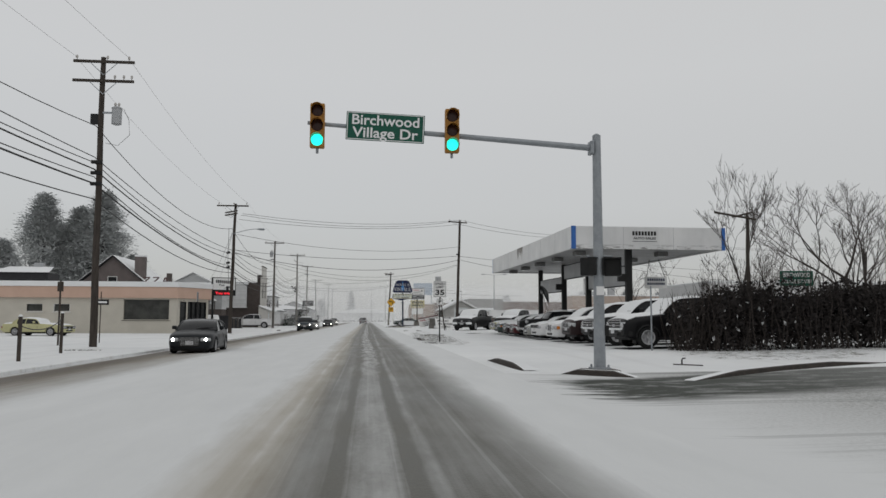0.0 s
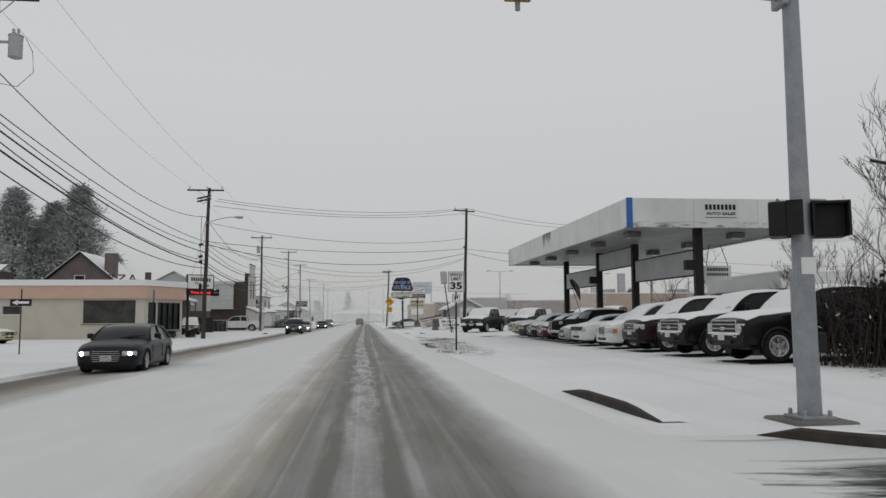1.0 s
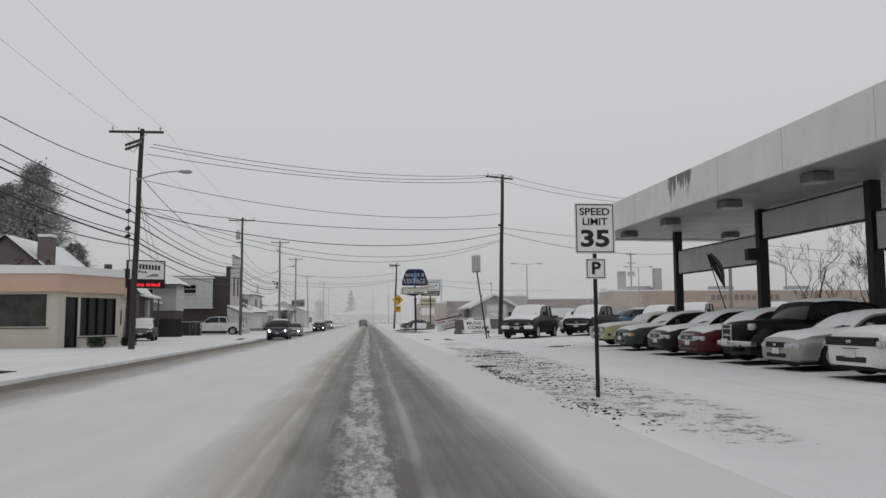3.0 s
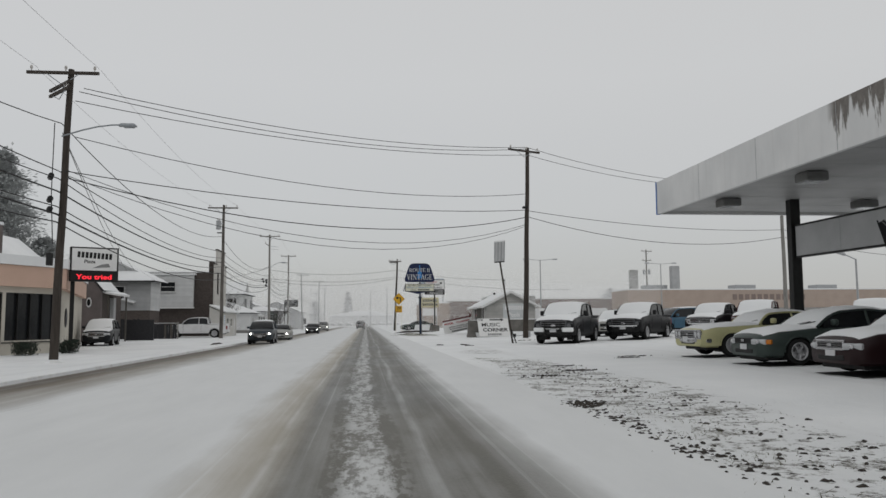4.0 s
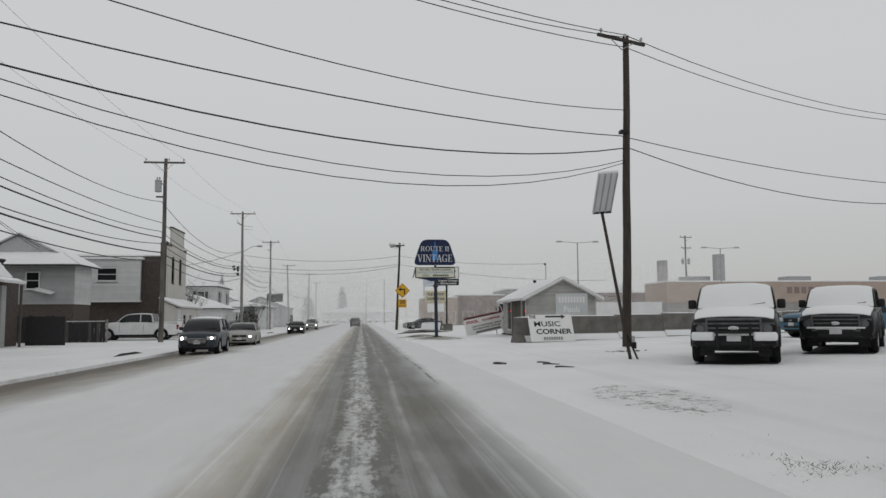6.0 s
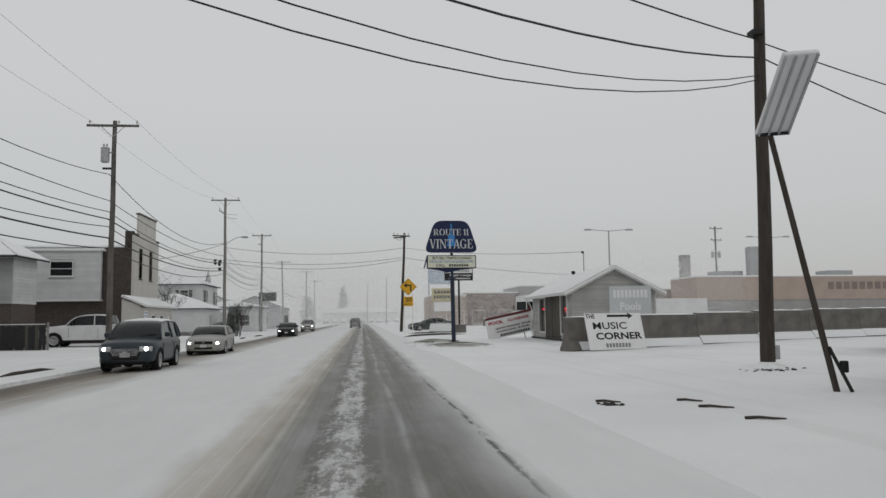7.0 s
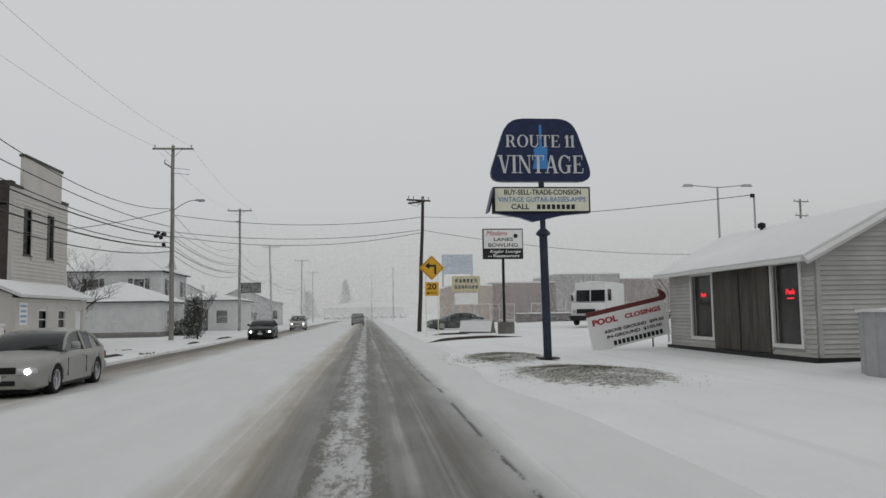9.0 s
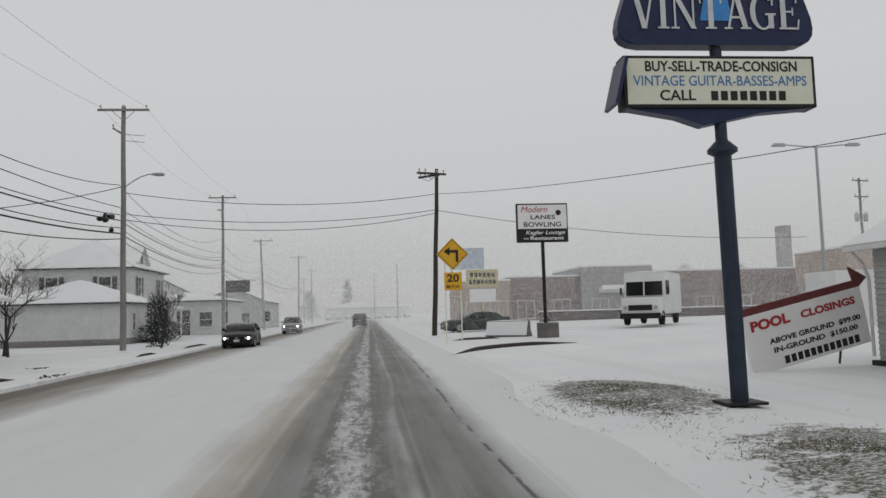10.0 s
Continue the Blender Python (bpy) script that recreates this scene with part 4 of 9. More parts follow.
for s in (-1, 1):
    part("border", boxed((1.92, 0.006, 0.018), (0, -0.017, s * 0.335)), LETTER_WHITE, blade)
    part("border", boxed((0.018, 0.006, 0.66), (s * 0.95, -0.017, 0)), LETTER_WHITE, blade)
words("Birchwood", 0.36, blade, LETTER_WHITE, pose(0, -0.018, 0.15), 1.68, bold=0.006)
words("Village Dr", 0.36, blade, LETTER_WHITE, pose(0, -0.018, -0.17), 1.64, bold=0.006)
for s, turn in ((-0.3, 60), (0.38, -20)):
    head = part("pedestrian_signal", boxed((0.44, 0.24, 0.46), bevel=0.03), BLACK, sig, "black pedestrian signal housing", at=pose(s, 0.02, 2.66, 0, 0, turn))
    part("hood", boxed((0.46, 0.2, 0.03), (0, -0.2, 0.22)), BLACK, head)
    part("hood", boxed((0.03, 0.2, 0.44), (-0.215, -0.2, 0)), BLACK, head)
    part("hood", boxed((0.03, 0.2, 0.44), (0.215, -0.2, 0)), BLACK, head)
    part("bracket", rod(bmesh.new(), (0, 0.0, 0.27), (-s, 0.0, 0.3), 0.025, seg=6), GALV, head)
sticker = part("sticker", boxed((0.2, 0.01, 0.22), (0.0, -0.137, 2.05)), LETTER_WHITE, sig, "small white and blue sticker")
part("push_button", boxed((0.12, 0.1, 0.26), (0.17, -0.04, 1.05), bevel=0.02), BLACK, sig)


# ---- post-mounted signs ----
def post_sign(name, label, x, y, post, r, material, category="road sign", m=None):
    ob = thing(name, label, category, m or pose(x, y, gz(x)))
    if post:
        bm = bmesh.new()
        rod(bm, (0, 0, -0.3), (0, 0, post), r, seg=8)
        part("post", bm, material, ob, smooth=True)
    return ob


sl = post_sign("speed_limit_sign", "white speed limit sign on a dark steel post", 3.72, 40.9, 3.2, 0.035, BLACK)
face = part("sign_face", boxed((0.61, 0.012, 0.76), bevel=0.004), WHITE_PANEL, sl, "white panel with black letters", at=pose(0, -0.05, 2.80) @ Matrix.Diagonal((1.12, 1, 1.12, 1)))
for s in (-1, 1):
    part("border", boxed((0.56, 0.004, 0.014), (0, -0.008, s * 0.355)), LETTER_BLACK, face)
    part("border", boxed((0.014, 0.004, 0.72), (s * 0.28, -0.008, 0)), LETTER_BLACK, face)
words("SPEED", 0.15, face, LETTER_BLACK, pose(0, -0.008, 0.245), 0.46, 0.002, bold=0.003)
words("LIMIT", 0.15, face, LETTER_BLACK, pose(0, -0.008, 0.095), 0.38, 0.002, bold=0.003)
words("35", 0.34, face, LETTER_BLACK, pose(0, -0.008, -0.165), 0.44, 0.002, bold=0.012)
face = part("sign_face", boxed((0.31, 0.012, 0.31), bevel=0.004), WHITE_PANEL, sl, "small white parking plate", at=pose(0, -0.05, 2.12) @ Matrix.Diagonal((1.1, 1, 1.1, 1)))
for s in (-1, 1):
    part("border", boxed((0.28, 0.004, 0.012), (0, -0.008, s * 0.135)), LETTER_BLACK, face)
    part("border", boxed((0.012, 0.004, 0.28), (s * 0.135, -0.008, 0)), LETTER_BLACK, face)
words("P", 0.26, face, LETTER_BLACK, pose(0, -0.008, 0), 0.14, 0.002, bold=0.008)

wt = thing("turn_warning_sign", "yellow diamond turn arrow sign above a speed plate", "road sign", pose(4.05, 136.6, gz(4.1)))
for s in (-0.37, 0.37):
    part("post", boxed((0.05, 0.05, 4.6), (s, 0, 2.0)), CREAM, wt, "thin pale post")
face = part("sign_face", boxed((1.1, 0.015, 1.1), turn=(0, 45, 0), bevel=0.01), SIGN_YELLOW, wt, "yellow diamond", at=pose(0, -0.06, 4.22))
for k in range(4):
    part("border", boxed((0.98, 0.004, 0.024), (0, -0.01, 0.49)), LETTER_BLACK, face, at=pose(0, 0, 0, 0, 45 + 90 * k, 0))
bm = boxed((0.13, 0.004, 0.5), (0.22, -0.01, -0.13))
box(bm, (0.44, 0.004, 0.13), (0.065, -0.011, 0.13))
prism(bm, [(-0.13, 0.34), (-0.42, 0.13), (-0.13, -0.08)], 0.004, pose(0, -0.0105, 0))
part("arrow", bm, LETTER_BLACK, face)
face = part("sign_face", boxed((0.84, 0.012, 0.84), bevel=0.006), SIGN_YELLOW, wt, "yellow speed plate", at=pose(0, -0.06, 2.92))
words("20", 0.5, face, LETTER_BLACK, pose(0, -0.008, 0.13), 0.58, 0.002, bold=0.014)
words("M.P.H.", 0.22, face, LETTER_BLACK, pose(0, -0.008, -0.26), 0.64, 0.002, bold=0.004)

# the navy pole sign with its reader board
vs = thing("shop_pole_sign", "navy trapezoid pole sign over a cream board", "pole sign", pose(4.95, 110.1, gz(5) - 0.04))
bm = bmesh.new()
lathe(bm, [(0.13, -0.2), (0.13, 0.05), (0.115, 0.06), (0.115, 3.5), (0.20, 3.55), (0.20, 3.6), (0.08, 3.72), (0.08, 5.0)], 14)
part("pole", bm, POLE_NAVY, vs, "dark blue steel pole", at=pose(0, 0, 0, 0, -0.7, 0), smooth=True)
part("base_plate", boxed((0.55, 0.5, 0.04), (0, 0, 0.17), bevel=0.01), BLACK, vs)


def rounded(points, radius, seg=5):
    out = []
    n = len(points)
    for i in range(n):
        p, a, b = Vector(points[i]), Vector(points[i - 1]), Vector(points[(i + 1) % n])
        p0, p1 = p + (a - p).normalized() * radius, p + (b - p).normalized() * radius
        for k in range(seg + 1):
            u = k / seg
            q = p0 * (1 - u) ** 2 + p * 2 * u * (1 - u) + p1 * u * u
            out.append((q.x, q.y))
    return out


trap = rounded([(-1.5, -0.86), (1.5, -0.86), (0.92, 0.9), (-0.92, 0.9)], 0.42)
panel = part("sign_box", prism(bmesh.new(), trap, 0.24, bevel=0.02), SIGN_BLUE, vs, "navy trapezoid sign with white letters", at=pose(-0.08, 0, 5.88))
bm = prism(bmesh.new(), rounded([(-0.24, -0.62), (0.24, -0.62), (0.17, -0.32), (0.2, -0.05), (0.04, 0.02), (0.035, 0.62), (-0.035, 0.62), (-0.04, 0.02), (-0.2, -0.05), (-0.17, -0.32)], 0.03), 0.01, pose(0, -0.127, 0.1))
part("guitar_shape", bm, SIGN_LIGHT_BLUE, panel, "light blue guitar shape")
serif_words("ROUTE 11", 0.34, 1.98, panel, LETTER_DULL, pose(0, -0.137, 0.26))
serif_words("VINTAGE", 0.5, 2.42, panel, LETTER_DULL, pose(0, -0.137, -0.39))
board = part("reader_board", boxed((2.72, 0.3, 0.72), bevel=0.015), PLASTIC, vs, "cream letter board with black and blue letters", at=pose(-0.08, 0, 4.5))
part("panel", boxed((2.62, 0.02, 0.63), (0, -0.145, 0.0)), CREAM, board)
words("BUY-SELL-TRADE-CONSIGN", 0.2, board, LETTER_BLACK, pose(0.02, -0.158, 0.2), 2.15, 0.003, bold=0.003)
words("VINTAGE GUITAR-BASSES-AMPS", 0.2, board, LETTER_BLUE, pose(0, -0.158, 0.0), 2.45, 0.003)
words("CALL", 0.2, board, LETTER_BLACK, pose(-0.62, -0.158, -0.2), 0.5, 0.003, bold=0.003)
bars(board, LETTER_BLACK, pose(0.38, -0.157, -0.2), 1.1, 0.13, 8)
bm = prism(bmesh.new(), [(-1.3, -0.36), (1.3, -0.36), (0.6, -0.42), (-0.25, -0.6), (-0.6, -0.48)], 0.2)
part("valance", bm, SIGN_BLUE, board, "torn blue skirt under the board")
part("loose_flap", boxed((0.05, 0.5, 0.66), (-1.43, -0.05, -0.02), (0, 14, 0)), SIGN_BLUE, board)

ml = thing("bowling_pole_sign", "white bowling sign on a thin dark pole", "pole sign", pose(8.75, 137.8, gz(8.75)))
part("pole", rod(bmesh.new(), (0, 0, 0.3), (0, 0, 4.8), 0.09, seg=10), BLACK, ml, smooth=True)
part("footing", boxed((0.95, 0.8, 0.85), (0.1, 0, 0.32), bevel=0.05), CONCRETE, ml, "pale concrete footing")
face = part("sign_box", boxed((2.6, 0.25, 1.95), bevel=0.02), BLACK, ml, at=pose(0, 0, 5.72))
part("panel", boxed((2.48, 0.02, 1.2), (0, -0.125, 0.3)), WHITE_PANEL, face)
part("panel", boxed((2.48, 0.02, 0.56), (0, -0.125, -0.64)), LETTER_BLACK, face)
words("Modern", 0.44, face, LETTER_RED, pose(-0.42, -0.14, 0.66), 1.35, 0.004, shear=0.3)
words("LANES", 0.3, face, LETTER_BLACK, pose(0.02, -0.14, 0.27), 1.25, 0.004, bold=0.004)
words("BOWLING", 0.34, face, LETTER_BLACK, pose(0, -0.14, -0.1), 1.9, 0.004, bold=0.004)
part("ball_mark", lathe(bmesh.new(), [(0.14, 0), (0.13, 0.01)], 16, pose(0.82, -0.135, 0.5, 90, 0, 0)), LETTER_BLACK, face)
words("Kegler Lounge", 0.27, face, LETTER_WHITE, pose(0.12, -0.138, -0.5), 2.0, 0.003, bold=0.002, shear=0.3)
words("AND", 0.13, face, LETTER_WHITE, pose(-0.86, -0.138, -0.8), 0.26, 0.003)
words("Restaurant", 0.25, face, LETTER_WHITE, pose(0.2, -0.138, -0.78), 1.7, 0.003, bold=0.004)

# leaning empty sign post
ln = thing("leaning_sign_post", "rusty leaning steel post with an empty white sign", "sign post", pose(7.97, 80.43, gz(7.97)))
part("post", rod(bmesh.new(), (0.02, 0.0, -0.2), (-0.53, 0.8, 4.62), 0.055, 0.05, 8), WOOD, ln, smooth=True)
part("brace", rod(bmesh.new(), (0.16, -0.15, 0.0), (-0.06, 0.1, 0.75), 0.03, seg=6), BLACK, ln)
part("brace", boxed((0.12, 0.1, 0.2), (0.1, -0.05, 0.42), bevel=0.02), BLACK, ln)
face = part("sign_face", boxed((0.6, 0.09, 1.74), bevel=0.02), WHITE, ln, at=pose(-0.7, -0.08, 5.1) @ pose(0, 0, 0, 54, 0, 0) @ pose(0, 0, 0, 0, -7, 0))
for dx in (-0.27, -0.09, 0.09, 0.27):
    part("rib", boxed((0.035, 0.05, 1.7), (dx, -0.06, 0)), STEEL_GREY, face)
part("rib", boxed((0.58, 0.06, 0.05), (0, -0.055, -0.84)), BLACK, face)


# ---- filling station canopy ----
can = thing("station_canopy", "white flat filling station canopy on dark steel posts", "canopy", pose(0, 39.7, 0) @ pose(0, 0, 0, 0.5, 0, 0) @ pose(0, -39.7, 0))
CX0, CX1, CY0, CY1, CZ0, CZ1 = 10.68, 18.95, 39.7, 65.6, 5.02, 6.22
for nm, size, at in (("fascia", (0.12, CY1 - CY0, CZ1 - CZ0), (CX0, (CY0 + CY1) / 2, (CZ0 + CZ1) / 2)), ("fascia", (0.12, CY1 - CY0, CZ1 - CZ0), (CX1, (CY0 + CY1) / 2, (CZ0 + CZ1) / 2)),
                     ("fascia", (CX1 - CX0 - 0.13, 0.12, CZ1 - CZ0), ((CX0 + CX1) / 2, CY0 + 0.06, (CZ0 + CZ1) / 2)), ("fascia", (CX1 - CX0 - 0.13, 0.12, CZ1 - CZ0), ((CX0 + CX1) / 2, CY1 - 0.06, (CZ0 + CZ1) / 2))):
    part(nm, boxed(size, at, bevel=0.01), FASCIA_WHITE, can, "white fascia with stains")
part("roof_deck", boxed((CX1 - CX0 - 0.14, CY1 - CY0 - 0.26, 0.1), ((CX0 + CX1) / 2, (CY0 + CY1) / 2, CZ1 - 0.25)), STEEL_GREY, can)
part("snow_layer", boxed((CX1 - CX0 - 0.14, CY1 - CY0 - 0.26, 0.12), ((CX0 + CX1) / 2, (CY0 + CY1) / 2, CZ1 - 0.12), bevel=0.04), SNOW, can)
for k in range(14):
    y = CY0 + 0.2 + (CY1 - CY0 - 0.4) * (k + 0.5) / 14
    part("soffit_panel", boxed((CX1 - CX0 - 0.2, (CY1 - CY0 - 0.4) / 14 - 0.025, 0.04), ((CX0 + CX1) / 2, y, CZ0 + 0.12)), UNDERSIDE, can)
for s in (CX0, CX1 - 0.02):
    part("corner_stripe", boxed((0.2, 0.14, CZ1 - CZ0 + 0.02), (s + 0.06, CY0 + 0.05, (CZ0 + CZ1) / 2)), BLUE_STRIPE, can, "blue corner stripe")
    part("corner_stripe", boxed((0.14, 0.1, CZ1 - CZ0 + 0.02), (s + (-0.003 if s == CX0 else 0.025), CY0 + 0.045, (CZ0 + CZ1) / 2)), BLUE_STRIPE, can, "blue corner stripe")
for x in (11.8, 16.6):
    for y in (42.5, 47.5, 52.5, 57.5, 62.3):
        lamp = part("canopy_light", boxed((0.62, 0.62, 0.24), (x, y, CZ0 - 0.04), bevel=0.03), LAMP_BOX, can, "boxy grey canopy light")
        part("diffuser", boxed((0.5, 0.5, 0.03), (x, y, CZ0 - 0.17)), LAMP_GLASS, lamp)
for k, y in enumerate((40.9, 48.6, 54.8, 62.4)):
    z0 = -0.15
    part("column", boxed((0.34, 0.3, CZ0 + 0.1 - z0), (14.1, y, (CZ0 + 0.1 + z0) / 2), bevel=0.02), BLACK, can, "black steel column")
for y0, y1, z0, z1 in ((55.0, 62.2, 3.2, 4.2), (48.8, 54.6, 4.05, 5.0), (41.1, 48.4, 3.15, 4.2)):
    pn = part("spandrel_panel", boxed((0.12, y1 - y0, z1 - z0), (14.1, (y0 + y1) / 2, (z0 + z1) / 2), bevel=0.01), SPANDREL, can, "white hanging panel between columns")
    part("edge_trim", boxed((0.16, y1 - y0, 0.06), (14.1, (y0 + y1) / 2, z0 - 0.02)), BLACK, pn)
    part("edge_trim", boxed((0.16, y1 - y0, 0.06), (14.1, (y0 + y1) / 2, z1 + 0.02)), BLACK, pn)
    for k in (1, 2):
        part("panel_joint", boxed((0.13, 0.02, z1 - z0 - 0.02), (14.1, y0 + (y1 - y0) * k / 3, (z0 + z1) / 2)), STEEL_GREY, pn)
part("speaker_box", boxed((0.5, 0.3, 0.42), (13.75, 54.8, 3.5), bevel=0.02), BLACK, can)
part("speaker_box", boxed((0.5, 0.3, 0.42), (13.75, 40.9, 3.55), bevel=0.02), BLACK, can)
words("AUTO SALES", 0.17, can, LETTER_BLACK, pose(14.6, CY0 - 0.004, 5.6), 1.25, 0.004, bold=0.005)
bars(can, LETTER_BLACK, pose(14.58, CY0 - 0.004, 5.87, 0, 0, 0), 1.36, 0.22, 8)
part("underline", boxed((1.35, 0.01, 0.025), (14.6, CY0 - 0.004, 5.44)), LETTER_BLACK, can)
for k in range(1, 7):
    part("panel_joint", boxed((0.006, 0.014, CZ1 - CZ0 - 0.03), (CX0 - 0.062, CY0 + (CY1 - CY0) * k / 7, (CZ0 + CZ1) / 2)), STEEL_GREY, can)
for k in (1, 2):
    part("panel_joint", boxed((0.014, 0.006, CZ1 - CZ0 - 0.03), (CX0 + (CX1 - CX0) * k / 3, CY0 - 0.002, (CZ0 + CZ1) / 2)), STEEL_GREY, can)
part("corner_stripe", boxed((0.14, 0.09, CZ1 - CZ0 + 0.02), (CX0 - 0.003, CY1 - 0.035, (CZ0 + CZ1) / 2)), BLUE_STRIPE, can, "blue corner stripe")


nb = part("name_board", boxed((1.5, 0.08, 0.76), (18.6, 48.6, 3.62), bevel=0.01), WHITE_PANEL, can, "white hanging name board")
bars(nb, SIGN_BLUE, pose(18.6, 48.555, 3.8), 1.2, 0.17, 8)
bars(nb, SIGN_BLUE, pose(18.6, 48.555, 3.54), 1.2, 0.15, 9)
for x in (18.0, 19.2):
    part("hanger", rod(bmesh.new(), (x, 48.6, 4.0), (x * 0.5 + 9.2, 48.6, CZ0 + 0.12), 0.02, seg=5), BLACK, nb)


# ---- vehicles ----
def pane(a, b, c, d, thick):
    """A flat pane from four corners, given thickness inwards."""
    a, b, c, d = (Vector(v) for v in (a, b, c, d))
    nrm = (b - a).cross(d - a).normalized() * thick
    bm = bmesh.new()
    o = [bm.verts.new(v) for v in (a, b, c, d)]
    q = [bm.verts.new(v - nrm) for v in (a, b, c, d)]
    bm.faces.new(o)
    bm.faces.new(list(reversed(q)))
    for i in range(4):
        j = (i + 1) % 4
        bm.faces.new((o[j], o[i], q[i], q[j]))
    return bm


WHEELS = {}


def wheel_meshes(r, w, style):
    key = (r, w, style)
    if key not in WHEELS:
        t = lathe(bmesh.new(), [(r * 0.60, -w * 0.3), (r * 0.66, -w / 2), (r * 0.93, -w / 2), (r, -w * 0.3), (r, w * 0.3), (r * 0.93, w / 2), (r * 0.68, w / 2), (r * 0.62, -w * 0.2)], 22)
        rim = bmesh.new()
        lathe(rim, [(r * 0.66, -w * 0.42), (r * 0.70, w * 0.44), (r * 0.64, w * 0.49), (r * 0.58, w * 0.44), (r * 0.55, -w * 0.1), (r * 0.2, -w * 0.12)], 20)
        n = {"five": 5, "six": 6, "mesh": 10, "steel": 8}[style]
        for i in range(n):
            box(rim, (r * 0.40, r * (0.17 if n < 8 else 0.08), w * 0.16), (r * 0.38, 0, 0), bevel=0.004)
            bmesh.ops.rotate(rim, verts=rim.verts[-24:], cent=(0, 0, 0), matrix=Matrix.Rotation(2 * math.pi * i / n, 3, "Z"))
            bmesh.ops.translate(rim, verts=rim.verts[-24:], vec=(0, 0, w * 0.36))
        lathe(rim, [(r * 0.17, -w * 0.1), (r * 0.16, w * 0.46), (r * 0.06, w * 0.49)], 12)
        WHEELS[key] = (finish("tyre", t, RUBBER, True), finish("rim", rim, ALLOY, True))
    return WHEELS[key]


def plan_arc(width, depth, height, bow, at):
    """A bumper: a rounded bar that bows forward in the middle."""
    bm = bmesh.new()
    n = 10
    rings = []
    sec = [(0.0, -0.5), (-0.75, -0.46), (-1.0, -0.2), (-1.0, 0.25), (-0.8, 0.47), (0.0, 0.5)]
    for i in range(n + 1):
        u = -1 + 2 * i / n
        x = u * width / 2
        y = bow * abs(u) ** 2.6 * 2.2
        k = 1 - 0.25 * abs(u) ** 4
        rings.append([bm.verts.new((at[0] + x, at[1] + y + a * depth * 0.6, at[2] + b * height * k)) for a, b in sec])
    for p, q in zip(rings, rings[1:]):
        for j in range(len(sec)):
            w = (j + 1) % len(sec)
            bm.faces.new((p[j], p[w], q[w], q[j]))
    bm.faces.new(rings[0])
    bm.faces.new(list(reversed(rings[-1])))
    bmesh.ops.recalc_face_normals(bm, faces=bm.faces[:])
    return bm


KINDS = {
    # length, width, wheel radius, arch radius, front and rear axle; hood, belt, roof heights; windscreen base/top, rear top/base; deck height; bonnet lip
    "pickup": dict(L=5.75, W=2.0, R=0.41, A=0.47, ax=(-1.95, 1.72), low=0.38, nose=1.05, hood=1.29, belt=1.33, roof=1.94, y=(-1.28, -0.42, 0.98, 1.15), deck=1.24, style="six", grille=(1.16, 0.38, 0.84), lamp=(0.34, 0.30)),
    "suv": dict(L=4.65, W=1.84, R=0.36, A=0.44, ax=(-1.42, 1.30), low=0.32, nose=0.92, hood=1.06, belt=1.10, roof=1.70, y=(-1.12, -0.25, 1.75, 2.18), deck=1.08, style="five", grille=(0.9, 0.2, 0.74), lamp=(0.42, 0.17)),
    "sedan": dict(L=4.85, W=1.84, R=0.335, A=0.40, ax=(-1.45, 1.40), low=0.19, nose=0.72, hood=0.92, belt=0.95, roof=1.42, y=(-0.92, 0.02, 1.0, 1.80), deck=1.02, style="five", grille=(0.85, 0.14, 0.60), lamp=(0.42, 0.14)),
    "coupe": dict(L=5.0, W=1.92, R=0.36, A=0.43, ax=(-1.55, 1.42), low=0.21, nose=0.80, hood=0.96, belt=1.0, roof=1.44, y=(-0.55, 0.22, 1.05, 1.85), deck=1.04, style="five", grille=(1.5, 0.17, 0.70), lamp=(0.18, 0.14)),
    "classic": dict(L=5.1, W=1.92, R=0.35, A=0.41, ax=(-1.55, 1.35), low=0.28, nose=0.80, hood=0.97, belt=0.98, roof=1.40, y=(-0.62, -0.05, 1.15, 1.62), deck=0.97, style="mesh", grille=(1.66, 0.22, 0.67), lamp=(0.2, 0.18)),
    "vintage": dict(L=4.9, W=1.82, R=0.36, A=0.40, ax=(-1.5, 1.35), low=0.30, nose=0.98, hood=1.10, belt=1.14, roof=1.62, y=(-0.72, -0.30, 0.95, 1.75), deck=1.05, style="steel", grille=(0.42, 0.5, 0.72), lamp=(0.18, 0.18)),
    "minivan": dict(L=5.0, W=1.93, R=0.34, A=0.41, ax=(-1.55, 1.48), low=0.20, nose=0.84, hood=1.02, belt=1.06, roof=1.74, y=(-1.35, -0.30, 2.0, 2.38), deck=1.05, style="five", grille=(0.62, 0.24, 0.66), lamp=(0.38, 0.2)),
    "van": dict(L=5.3, W=2.0, R=0.37, A=0.44, ax=(-1.7, 1.6), low=0.34, nose=1.0, hood=1.15, belt=1.18, roof=2.05, y=(-1.55, -0.95, 2.4, 2.58), deck=1.15, style="steel", grille=(1.0, 0.24, 0.8), lamp=(0.25, 0.22)),
}


def smooth_line(points, y):
    """Height on a rounded line through (y, z) points."""
    if y <= points[0][0]:
        return points[0][1]
    for (a, za), (b, zb) in zip(points, points[1:]):
        if y <= b:
            u = (y - a) / (b - a)
            return za + (zb - za) * (u * 0.6 + 0.4 * u * u * (3 - 2 * u))
    return points[-1][1]


def grid_mesh(rows, closed=False):
    bm = bmesh.new()
    vs = [[bm.verts.new(p) for p in row] for row in rows]
    for a, b in zip(vs, vs[1:]):
        for i in range(len(a) - 1):
            try:
                bm.faces.new((a[i], a[i + 1], b[i + 1], b[i]))
            except ValueError:
                pass
    return bm, vs


